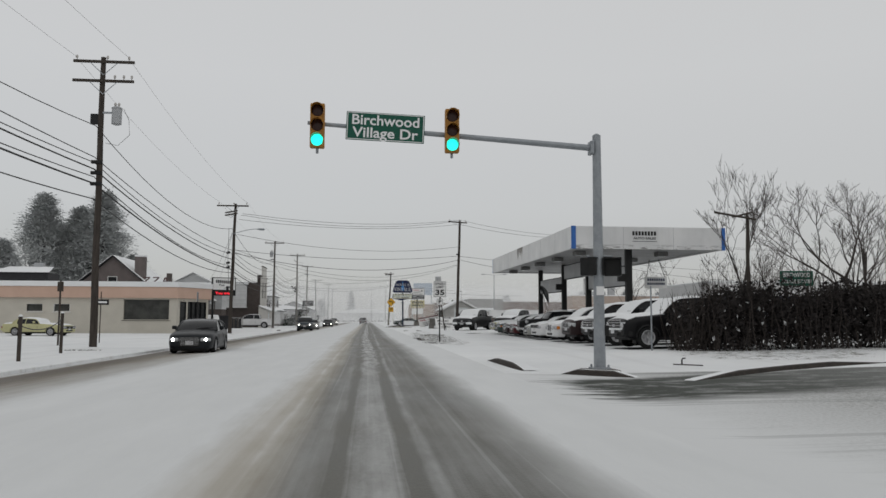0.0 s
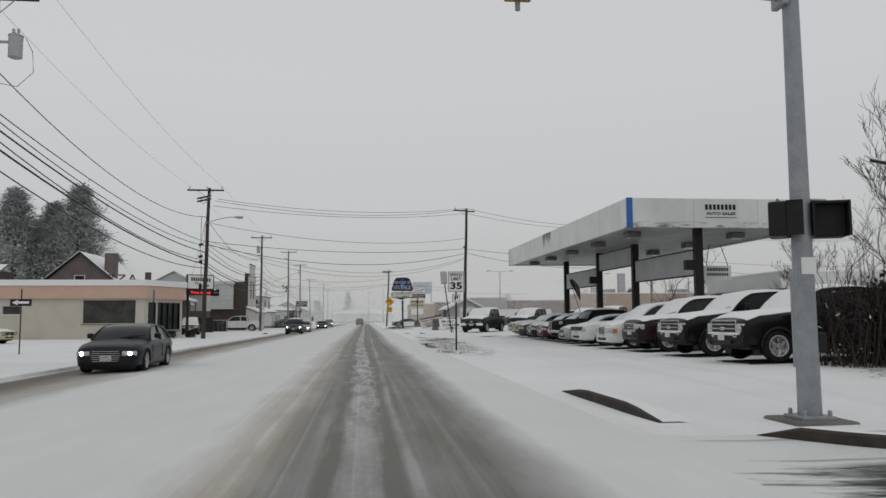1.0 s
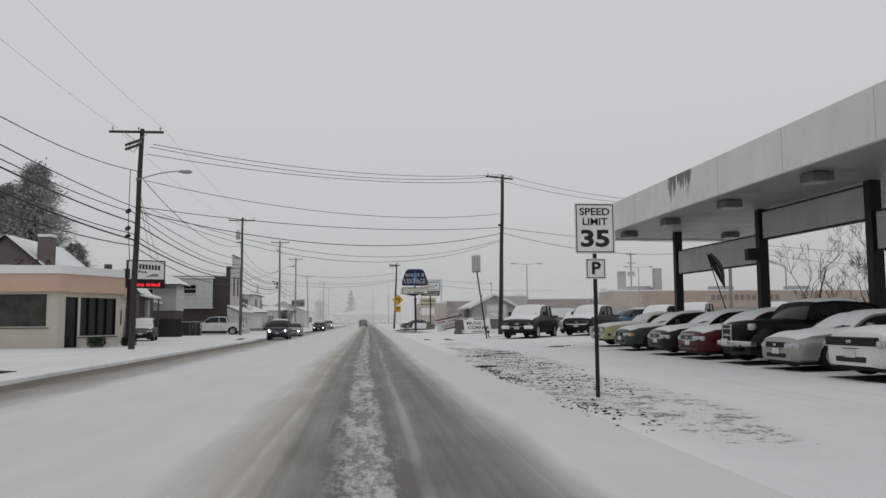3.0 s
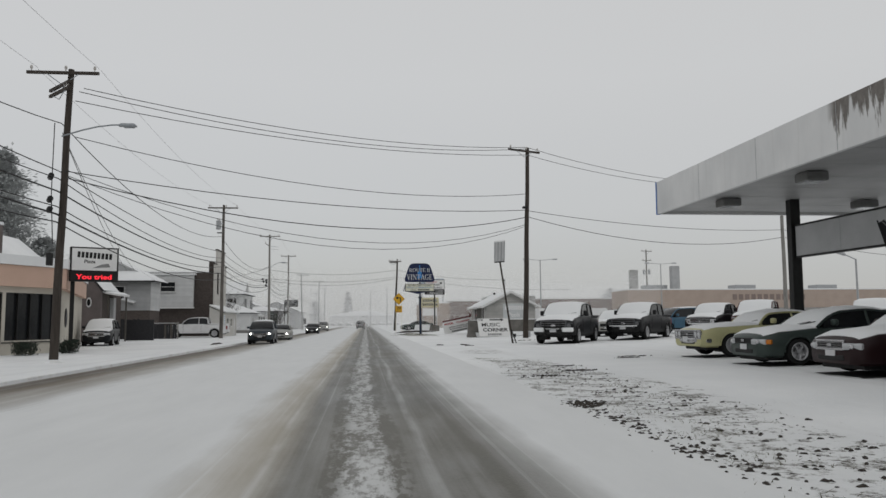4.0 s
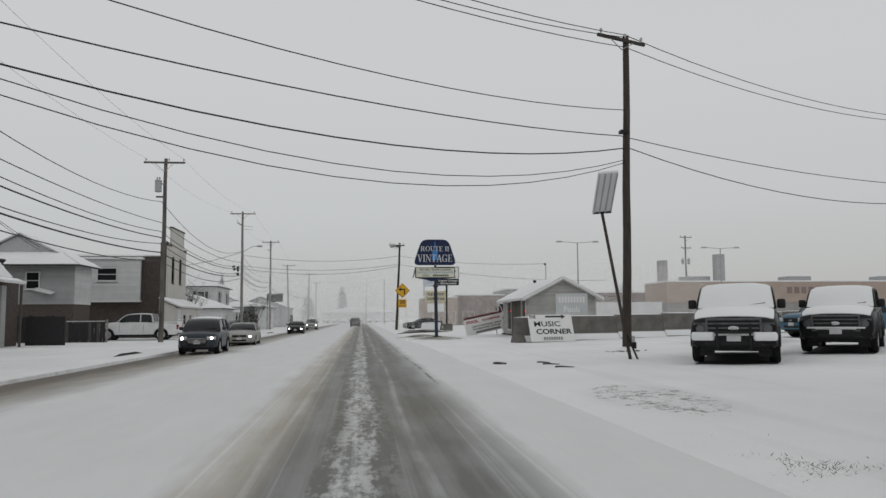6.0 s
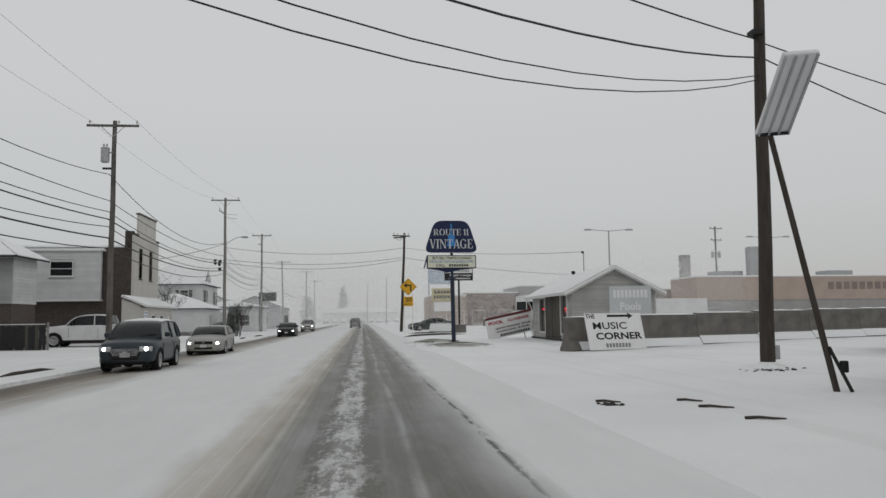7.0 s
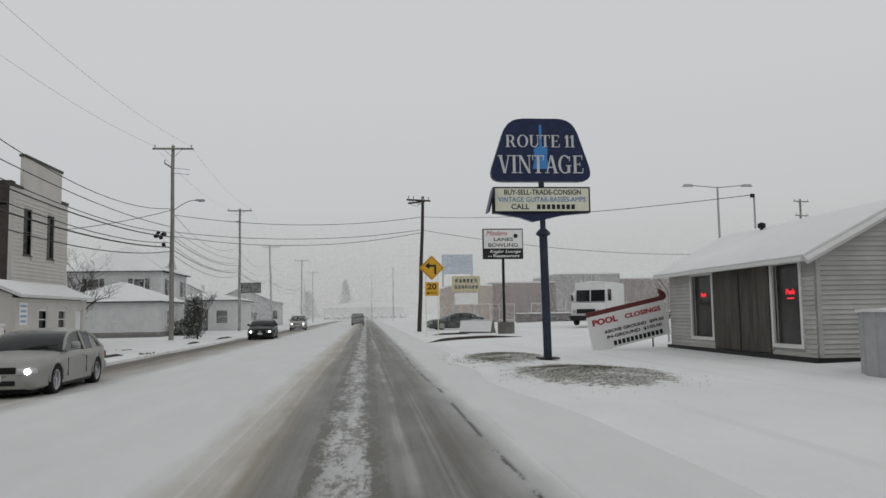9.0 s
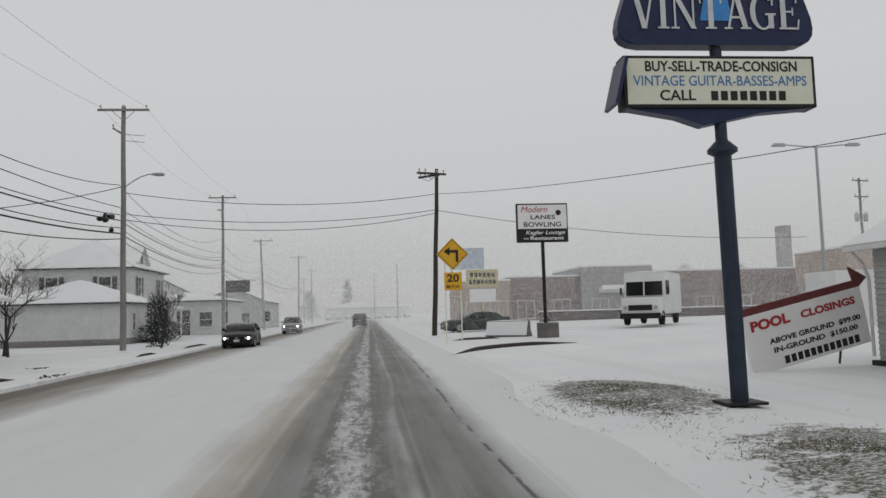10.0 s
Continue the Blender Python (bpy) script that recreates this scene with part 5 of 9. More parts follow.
def drape(rows, thick, seed):
    """Snow lying on a surface given as rows of points: thick in the middle, thin at its edges."""
    n, m = len(rows), len(rows[0])
    top = []
    for i in range(n):
        row = []
        for j in range(m):
            p = Vector(rows[i][j])
            e = min(i, n - 1 - i, j, m - 1 - j)
            h = thick * (0.2, 0.75, 1.0)[min(e, 2)] * (0.85 + 0.5 * noise.noise(p * 2.6 + Vector((seed, 0, 0))))
            row.append(p + Vector((0, 0, max(h, 0.006) + 0.008)))
        top.append(row)
    bm, vs = grid_mesh(top)
    edge = [vs[0][j] for j in range(m)] + [vs[i][m - 1] for i in range(1, n)] + [vs[n - 1][j] for j in range(m - 2, -1, -1)] + [vs[i][0] for i in range(n - 2, 0, -1)]
    low = [bm.verts.new(v.co - Vector((0, 0, 0.03))) for v in edge]
    for k in range(len(edge)):
        q = (k + 1) % len(edge)
        bm.faces.new((edge[k], low[k], low[q], edge[q]))
    bmesh.ops.recalc_face_normals(bm, faces=bm.faces[:])
    return bm


def vehicle(name, kind, colour, label, category, m, snow=True, lit=False, chrome=False, stripe=None, group="", big=1.0, bumper=None, amber=False, roof=None, cover="all", ledge=False, front=None):
    k = KINDS[kind]
    L, W, R, A, low = k["L"], k["W"], k["R"], k["A"], k["low"]
    y0, y1, y2, y3 = k["y"]
    f, r = -L / 2, L / 2
    H = W / 2
    nose, hood, belt, deck, roofz = k["nose"], k["hood"], k["belt"], k["deck"], k["roof"]
    square = kind in ("pickup", "van")
    car = thing(name, label, category, m @ Matrix.Diagonal((big, big, big, 1)), group)
    top_line = [(f, nose - 0.13), (f + 0.05, nose - 0.04), (f + 0.16, nose + 0.02), (f + 0.5, nose + (hood - nose) * 0.55), (y0, hood), (y0 + 0.5, belt), (y3 - 0.3, belt), (y3, deck), (r - 0.12, deck - 0.01), (r - 0.03, deck - 0.08), (r, deck - 0.2)]
    plan = [(f, 0.70 if not square else 0.92), (f + 0.07, 0.83 if not square else 0.955), (f + 0.25, 0.94 if not square else 0.98), (f + 0.7, 0.99), (-0.2, 1.0), (r - 0.8, 0.99), (r - 0.25, 0.94), (r - 0.05, 0.86), (r, 0.78)]
    if kind == "classic":
        plan = [(f, 0.90), (f + 0.07, 0.94), (f + 0.25, 0.965)] + plan[3:]
    if kind == "vintage":
        plan = [(f, 0.30), (f + 0.1, 0.38), (f + 0.6, 0.50), (y0 - 0.2, 0.72), (y0 + 0.2, 0.92), (0.2, 0.96), (1.0, 0.9), (r - 0.5, 0.7), (r - 0.1, 0.5), (r, 0.4)]
    base = [(f, low + (0.1 if square else 0.03)), (f + 0.12, low), (r - 0.15, low), (r, low + 0.14)]

    def section(y):
        w, zt, zb = H * smooth_line(plan, y), smooth_line(top_line, y), smooth_line(base, y)
        lift = 0.0
        for ax in k["ax"]:
            if abs(y - ax) < A:
                lift = max(lift, R + math.sqrt(A * A - (y - ax) ** 2) - 0.02)
        crown = 0.055
        pts = [(0.86 * w, zb), (0.965 * w, zb + 0.05), (w, zb + (zt - zb) * 0.42), (0.995 * w, zb + (zt - zb) * 0.72), (0.965 * w, zt - 0.07), (0.90 * w, zt - 0.012), (0.72 * w, zt + crown * 0.45), (0.38 * w, zt + crown * 0.85)]
        pts = [(x, max(z, min(lift, zt - 0.1)) if i < 4 else z) for i, (x, z) in enumerate(pts)]
        return [(-x, y, z) for x, z in pts] + [(0, y, zt + crown)] + [(x, y, z) for x, z in reversed(pts)]

    ys = {f, f + 0.03, f + 0.08, f + 0.16, f + 0.3, f + 0.5, f + 0.8, r, r - 0.04, r - 0.12, r - 0.3, r - 0.6, 0.0, y0, y0 - 0.3, y0 + 0.4, y3, y3 - 0.4}
    for ax in k["ax"]:
        ys |= {ax + A * math.sin(radians(q)) for q in (-90, -84, -70, -50, -28, 0, 28, 50, 70, 84, 90)}
        ys |= {ax - A - 0.02, ax + A + 0.02}
    ys = sorted(v for v in ys if f <= v <= r)
    rows = [section(y) for y in ys]
    bm, vs = grid_mesh(rows)
    bm.faces.new(vs[0])
    bm.faces.new(list(reversed(vs[-1])))
    bmesh.ops.recalc_face_normals(bm, faces=bm.faces[:])
    part("body", bm, colour, car, smooth=True)
    part("underbody", boxed((W * 0.74, L * 0.9, 0.36), (0, 0, low + 0.1), bevel=0.03), PLASTIC, car)

    # cabin skin, split into roof, windscreen, rear window and side windows
    wb, wt = H * 0.925, H * (0.74 if not square else 0.85)

    def ring(y, z, bow):
        q = max(0.0, min(1.0, (z - belt) / (roofz - belt)))
        we = wb + (wt - wb) * q ** 1.15
        drop = 0.05 * q + 0.012
        side = [(wb, belt - 0.05), (we + (wb - we) * 0.35, belt + (z - drop - belt) * 0.55), (we, z - drop), (0.86 * we, z - drop * 0.35), (0.5 * we, z - 0.008)]
        half = [(x, y + bow * (1 - (x / wb) ** 2), zz) for x, zz in side]
        return [(-x, yy, zz) for x, yy, zz in half] + [(0, y + bow, z)] + [(x, yy, zz) for x, yy, zz in reversed(half)]

    rings, zone = [], []
    for i in range(6):
        u = i / 5
        rings.append(ring(y0 + (y1 - y0) * u, belt + (roofz - 0.03 - belt) * math.sin(u * math.pi / 2) ** 0.92, -0.10 * (1 - 0.4 * u)))
        zone.append("front")
    for i in range(1, 7):
        u = i / 6
        rings.append(ring(y1 + (y2 - y1) * u, roofz - 0.03 + 0.045 * math.sin(u * math.pi) - 0.01 * u, -0.06 * (1 - 2 * u)))
        zone.append("roof")
    for i in range(1, 6):
        u = i / 5
        rings.append(ring(y2 + (y3 - y2) * u, belt + (roofz - 0.04 - belt) * math.cos(u * math.pi / 2) ** 0.9, 0.06))
        zone.append("rear")
    mid = 2 if len(rings) else 0
    pieces = {"windscreen": [q[2:-2] for q in rings[0:6]], "roof": [q[2:-2] for q in rings[5:12]], "rear_window": [q[2:-2] for q in rings[11:17]]}
    for nm, rr in pieces.items():
        bm, vs = grid_mesh(rr)
        bmesh.ops.recalc_face_normals(bm, faces=bm.faces[:])
        solid_skin = bmesh.ops.extrude_face_region(bm, geom=bm.faces[:])
        bmesh.ops.translate(bm, verts=[v for v in solid_skin["geom"] if isinstance(v, bmesh.types.BMVert)], vec=(0, 0, -0.025))
        bmesh.ops.recalc_face_normals(bm, faces=bm.faces[:])
        part(nm, bm, (roof or colour) if nm == "roof" else GLASS, car, "" if nm == "roof" else "dark curved glass", smooth=True)
    for s in (0, 1):
        for a, b in ((1, 8), (8, 15)) if kind in ("sedan", "suv", "minivan", "van", "pickup") else ((1, 14),):
            rr = [(q[0:3] if s == 0 else q[-3:]) for q in rings[a:b + 1]]
            bm, vs = grid_mesh(rr)
            ext = bmesh.ops.extrude_face_region(bm, geom=bm.faces[:])
            bmesh.ops.translate(bm, verts=[v for v in ext["geom"] if isinstance(v, bmesh.types.BMVert)], vec=(0.02 if s == 0 else -0.02, 0, 0))
            bmesh.ops.recalc_face_normals(bm, faces=bm.faces[:])
            part("side_window", bm, GLASS, car, "dark window glass", smooth=True)
        sx = -1 if s == 0 else 1
        edge = [Vector(q[2] if s == 0 else q[-3]) for q in rings]
        foot = [Vector(q[0] if s == 0 else q[-1]) for q in rings]
        part("pillar", pipe(bmesh.new(), edge[0:6], 0.034, 6), roof or colour, car, smooth=True)
        part("roof_rail", pipe(bmesh.new(), edge[5:12], 0.03, 6), roof or colour, car, smooth=True)
        part("pillar", pipe(bmesh.new(), edge[11:17], 0.045, 6), roof or colour, car, smooth=True)
        part("pillar", rod(bmesh.new(), foot[8] + Vector((0, 0, 0.03)), edge[8], 0.038, 0.03, 6), roof or colour, car)
        if kind in ("suv", "minivan", "van"):
            part("pillar", rod(bmesh.new(), foot[11] + Vector((0, 0, 0.03)), edge[11], 0.05, 0.04, 6), roof or colour, car)
        if kind in ("sedan", "coupe", "pickup", "classic"):
            part("quarter_panel", pane(foot[12 if kind != "pickup" else 14], foot[16], edge[14], edge[12], 0.03 * sx), roof or colour, car)
        door_y = [y0 + 0.15, foot[8].y, foot[8].y + 0.98] if kind in ("sedan", "suv", "minivan", "van") else [y0 + 0.15, foot[9].y]
        for yl in door_y:
            part("door_seam", boxed((0.014, 0.012, belt - low - 0.36), (sx * H * 0.995, yl, (belt + low) / 2)), PLASTIC, car)
        part("door_handle", boxed((0.03, 0.2, 0.035), (sx * H * 0.985, foot[8].y - 0.2, belt - 0.15), bevel=0.008), CHROME if chrome else colour, car)
        part("mirror", boxed((0.2, 0.13, 0.16 if not square else 0.24), (sx * (H + 0.07), y0 + 0.38, belt + 0.1), bevel=0.045), PLASTIC if square else colour, car, smooth=True)
        part("sill", boxed((0.05, k["ax"][1] - k["ax"][0] - 2 * A - 0.04, 0.09), (sx * (H * 0.93), sum(k["ax"]) / 2, low + 0.03), bevel=0.01), PLASTIC, car)
        for y in k["ax"]:
            tyre, rim = wheel_meshes(R, 0.25, k["style"])
            t = part("tyre", tyre, None, car, at=pose(sx * (H - 0.135), y, R, 0, sx * 90, 0))
            part("rim", rim, None, t)
            pts = []
            for q in range(13):
                a = math.pi * q / 12
                yy = y - A * math.cos(a)
                pts.append((sx * (H * smooth_line(plan, yy) - 0.004), yy, max(low + 0.02, R - 0.02 + A * math.sin(a))))
            part("wheel_arch", pipe(bmesh.new(), pts, 0.022 if not square else 0.032, 5), PLASTIC if kind in ("pickup", "suv") else colour, car, smooth=True)
            part("wheel_well", boxed((0.3, 2 * A - 0.06, A + 0.1), (sx * (H - 0.34), y, R + 0.05)), BLACK, car)
        lw, lh = k["lamp"]
        lx, lz, ly = sx * (H * 0.90 - lw / 2), nose - lh / 2 - 0.075, f + 0.07 if square else f + 0.085
        if kind == "vintage":
            lx, lz, ly = sx * 0.5, 0.93, f + 0.42
        turn = sx * (10 if square else 26)
        if kind == "classic":
            for hx in (0.75, 0.54):
                hl = part("headlight", lathe(bmesh.new(), [(0.1, -0.05), (0.1, 0.02), (0.085, 0.03), (0.08, 0.01)], 16, pose(sx * hx, f - 0.01, 0.67, 90, 0, 0)), CHROME, car, "round chrome-ringed headlamp", smooth=True)
                part("lens", lathe(bmesh.new(), [(0.082, 0.0), (0.06, 0.022), (0.0, 0.03)], 16, pose(sx * hx, f - 0.012, 0.67, 90, 0, 0)), LAMP_GLASS, hl, smooth=True)
        else:
            part("headlight", boxed((lw, 0.15, lh), (lx, ly, lz), (0, 0, turn), bevel=0.035), SMOKED if square and not chrome else LAMP_GLASS, car, "smoked lamp glass" if square and not chrome else "clear lamp glass", smooth=True)
            rr = 0.062 if lit else lh * 0.33
            part("headlight_reflector", lathe(bmesh.new(), [(rr, 0), (rr * 0.9, 0.02), (rr * 0.3, 0.026)], 12, pose(lx + math.sin(radians(turn)) * 0.074, ly - math.cos(radians(turn)) * 0.074, lz, 90, 0, turn)), LAMP_ON if lit else DARK_STEEL if square and not chrome else CHROME, car, "lit headlamp" if lit else "")
        if amber:
            part("indicator", boxed((0.13, 0.12, lh * 0.8), (sx * H * 0.92, ly + 0.12, lz), (0, 0, turn * 1.6), bevel=0.02), LAMP_AMBER, car)
        part("tail_light", boxed((0.22, 0.1, 0.34 if kind in ("pickup", "suv", "minivan", "van") else 0.16), (sx * H * 0.78, r - 0.06, deck - 0.30), (0, 0, -sx * 14), bevel=0.02), LAMP_RED, car)
        part("fog_lamp", lathe(bmesh.new(), [(0.055, 0), (0.045, 0.02)], 10, pose(sx * H * 0.62, f + 0.03, low + 0.14, 90, 0, 0)), LAMP_GLASS if square else BLACK, car)
    gw, gh, gzc = front or k["grille"]
    g = part("grille", boxed((gw, 0.07, gh), (0, f + 0.02, gzc), bevel=0.02), BLACK, car, "black grille with bars")
    trim_mat = CHROME if chrome else DARK_STEEL if square else PLASTIC
    for i in range(3 if not front else 0):
        part("grille_bar", boxed((gw * 0.97, 0.03, gh * (0.1 if square else 0.08)), (0, f - 0.02, gzc + gh * (i - 1) * (0.28 if square else 0.33)), bevel=0.008), trim_mat, g)
    for i in range(6 if front else 0):
        part("grille_bar", boxed((gw * (0.95 - 0.05 * abs(i - 3)), 0.025, 0.016), (0, f - 0.025, gzc + gh * (i - 2.5) / 6.5), bevel=0.004), CHROME, g)
    if square and snow:
        part("grille_snow", boxed((gw * 0.9, 0.05, 0.022), (0, f - 0.03, gzc - gh * 0.5 + 0.03), bevel=0.008), SNOW, g)
    if chrome or square:
        for s in (-1, 1):
            part("grille_bar", boxed((gw + 0.06, 0.045, 0.045), (0, f - 0.005, gzc + s * (gh / 2 + 0.015)), bevel=0.012), trim_mat, g)
            part("grille_bar", boxed((0.045, 0.045, gh + 0.07), (s * (gw / 2 + 0.01), f - 0.005, gzc), bevel=0.012), trim_mat, g)
    bmat = bumper or colour
    bz = low + (0.17 if square else 0.2)
    if square or bumper:
        part("front_bumper", plan_arc(W * 0.97, 0.26, 0.30 if square else 0.16, 0.1, (0, f + 0.09, bz)), bmat, car, smooth=True)
    part("rear_bumper", boxed((W * 0.9, 0.18, 0.2), (0, r - 0.04, bz + 0.06), bevel=0.05), bmat, car, smooth=True)
    part("air_intake", boxed((W * 0.46, 0.05, 0.11), (0, f + 0.005 if not square else f - 0.075, bz - 0.05), bevel=0.025), BLACK, car)
    part("number_plate", boxed((0.31, 0.012, 0.15), (0, f - (0.09 if square or bumper else 0.012), bz + 0.05)), PLATE, car)
    part("number_plate", boxed((0.31, 0.012, 0.15), (0, r + 0.012, bz + 0.32)), PLATE, car)
    if not square and not bumper:
        part("bumper_seam", plan_arc(W * 0.86, 0.05, 0.018, 0.07, (0, f + 0.02, gzc - gh / 2 - 0.05)), PLASTIC, car)
    if square:
        part("badge", lathe(bmesh.new(), [(0.5, 0), (0.46, 0.02), (0.3, 0.026)], 18, pose(0, f - 0.035, gzc, 90, 0, 0) @ Matrix.Diagonal((0.26, 0.11, 1, 1))), CHROME, car)
        if snow:
            part("bumper_snow", boxed((W * 0.74, 0.12, 0.045), (0, f + 0.0, bz + 0.165), bevel=0.018), SNOW, car, smooth=True)
    else:
        part("badge", boxed((0.14, 0.02, 0.06), (0, f - 0.03, gzc), bevel=0.008), CHROME, car)
    for s in (-1, 1):
        part("wiper", rod(bmesh.new(), (s * 0.1 + 0.1, y0 - 0.05, belt + 0.04), (s * 0.1 + 0.6, y0 + 0.05, belt + 0.12), 0.012, seg=5), BLACK, car)
    if kind == "vintage":
        for s in (-1, 1):
            for yc, ly_ in ((k["ax"][0], 0.78), (k["ax"][1], 0.72)):
                fen = bmesh.new()
                bmesh.ops.create_uvsphere(fen, u_segments=18, v_segments=12, radius=1.0)
                for v in fen.verts:
                    q = v.co.y
                    v.co = Vector((v.co.x * 0.30, q * ly_, max(v.co.z, -0.12 - 0.25 * max(0.0, q)) * (0.44 - 0.10 * max(0.0, q))))
                part("fender", fen, colour, car, "rounded pontoon fender", at=pose(s * (H - 0.26), yc + 0.1, 0.50), smooth=True)
            part("running_board", boxed((0.26, 1.5, 0.06), (s * (H - 0.14), -0.05, low + 0.02), bevel=0.02), PLASTIC, car)
    if ledge:
        for s in (-1, 1):
            part("bumper_snow", boxed((0.52, 0.16, 0.2), (s * H * 0.68, f - 0.02, bz + 0.1), (0, 0, s * 8), bevel=0.05), SNOW, car, smooth=True)
        for s in (-0.36, 0.36):
            part("brush_guard", pipe(bmesh.new(), [(s, f - 0.12, bz - 0.2), (s, f - 0.17, bz + 0.1), (s, f - 0.13, gzc + 0.1)], 0.03, 6), BLACK, car, smooth=True)
        part("brush_guard", rod(bmesh.new(), (-0.42, f - 0.15, gzc - 0.1), (0.42, f - 0.15, gzc - 0.1), 0.03, seg=6), BLACK, car)
    if stripe:
        for s in (-1, 1):
            part("side_stripe", boxed((0.012, 1.9, 0.06), (s * (H * 0.992), -0.4, belt - 0.11), (-2.5, 0, 0)), stripe, car)
            part("side_stripe", boxed((0.012, 1.3, 0.022), (s * (H * 0.994), -0.1, belt - 0.19), (-2.5, 0, 0)), stripe, car)
    if kind == "pickup":
        part("bed_floor", boxed((W - 0.3, r - y3 - 0.25, 0.06), (0, (r + y3) / 2, deck + 0.045)), SNOW if snow else PLASTIC, car)
        for s in (-1, 1):
            part("bed_rail", boxed((0.1, r - y3 - 0.1, 0.1), (s * (H - 0.13), (r + y3) / 2, deck + 0.05), bevel=0.02), colour, car)
        part("tailgate", boxed((W - 0.3, 0.08, 0.12), (0, r - 0.1, deck + 0.04), bevel=0.02), colour, car)
    if snow:
        sd = 7.3 * m.translation.y + m.translation.x

        def span(ya, yb, n, a=5):
            return [section(ya + (yb - ya) * i / (n - 1))[a:-a] for i in range(n)]
        if cover == "all":
            part("hood_snow", drape(span(f + 0.14, y0 + 0.03, 9), 0.045, sd), SNOW, car, smooth=True)
            part("windscreen_snow", drape([q[2:-2] for q in rings[0:6]], 0.035, sd + 3), SNOW, car, smooth=True)
        part("roof_snow", drape([q[2:-2] for q in rings[5:12]], 0.055, sd + 6), SNOW, car, smooth=True)
        if kind in ("sedan", "coupe", "classic"):
            part("trunk_snow", drape(span(y3 - 0.05, r - 0.08, 6), 0.05, sd + 9), SNOW, car, smooth=True)
            part("rear_window_snow", drape([q[2:-2] for q in rings[11:17]], 0.03, sd + 12), SNOW, car, smooth=True)
    return car


C_BLACK = paint("black_car_paint", (0.006, 0.006, 0.007))
C_CHARCOAL = paint("charcoal_car_paint", (0.016, 0.018, 0.021), metal=0.3)
C_MAROON = paint("maroon_car_paint", (0.022, 0.010, 0.011))
C_WINE = paint("wine_red_car_paint", (0.05, 0.007, 0.01))
C_RED = paint("dark_red_car_paint", (0.085, 0.014, 0.017))
C_WHITE = paint("white_car_paint", (0.72, 0.72, 0.72))
C_SILVER = paint("silver_car_paint", (0.36, 0.36, 0.34), metal=0.5)
C_TEAL = paint("grey_green_car_paint", (0.055, 0.072, 0.066), metal=0.2)
C_LIME = paint("yellow_green_car_paint", (0.52, 0.50, 0.28))
C_BLUE = paint("faded_blue_car_paint", (0.07, 0.15, 0.22))
C_DARK_BLUE = paint("blue_grey_car_paint", (0.045, 0.055, 0.065), metal=0.3)


def bare_ground(m, kind, big=1.0):
    """The dark patch without snow under a parked car."""
    k = KINDS[kind]
    w, l = k["W"] * 0.46 * big, k["L"] * 0.47 * big
    bm = bmesh.new()
    rows = []
    for i in range(9):
        row = []
        for j in range(7):
            u, v = -1 + i / 4, -1 + j / 3
            edge = 1 + 0.1 * noise.noise(Vector((u * 2 + m.translation.x, v * 2 + m.translation.y, 0)))
            p = m @ Vector((w * v * edge, l * u * edge, 0))
            row.append(bm.verts.new((p.x, p.y, terrain(p.x, p.y) + 0.012)))
        rows.append(row)
    for a, b in zip(rows, rows[1:]):
        for j in range(6):
            bm.faces.new((a[j], a[j + 1], b[j + 1], b[j]))
    bmesh.ops.recalc_face_normals(bm, faces=bm.faces[:])
    solid("bare_ground", bm, ASPHALT_DRY, "dark bare ground under a parked car", "ground")


def parked(front_x, front_y, a, kind, big=1.0):
    """The pose of a car whose nose is at a place and which faces a degrees west of south."""
    half = KINDS[kind]["L"] / 2 * big
    x, y = front_x + half * math.sin(radians(a)), front_y + half * math.cos(radians(a))
    return pose(x, y, gz(x) - 0.01, 0, 0, -a)


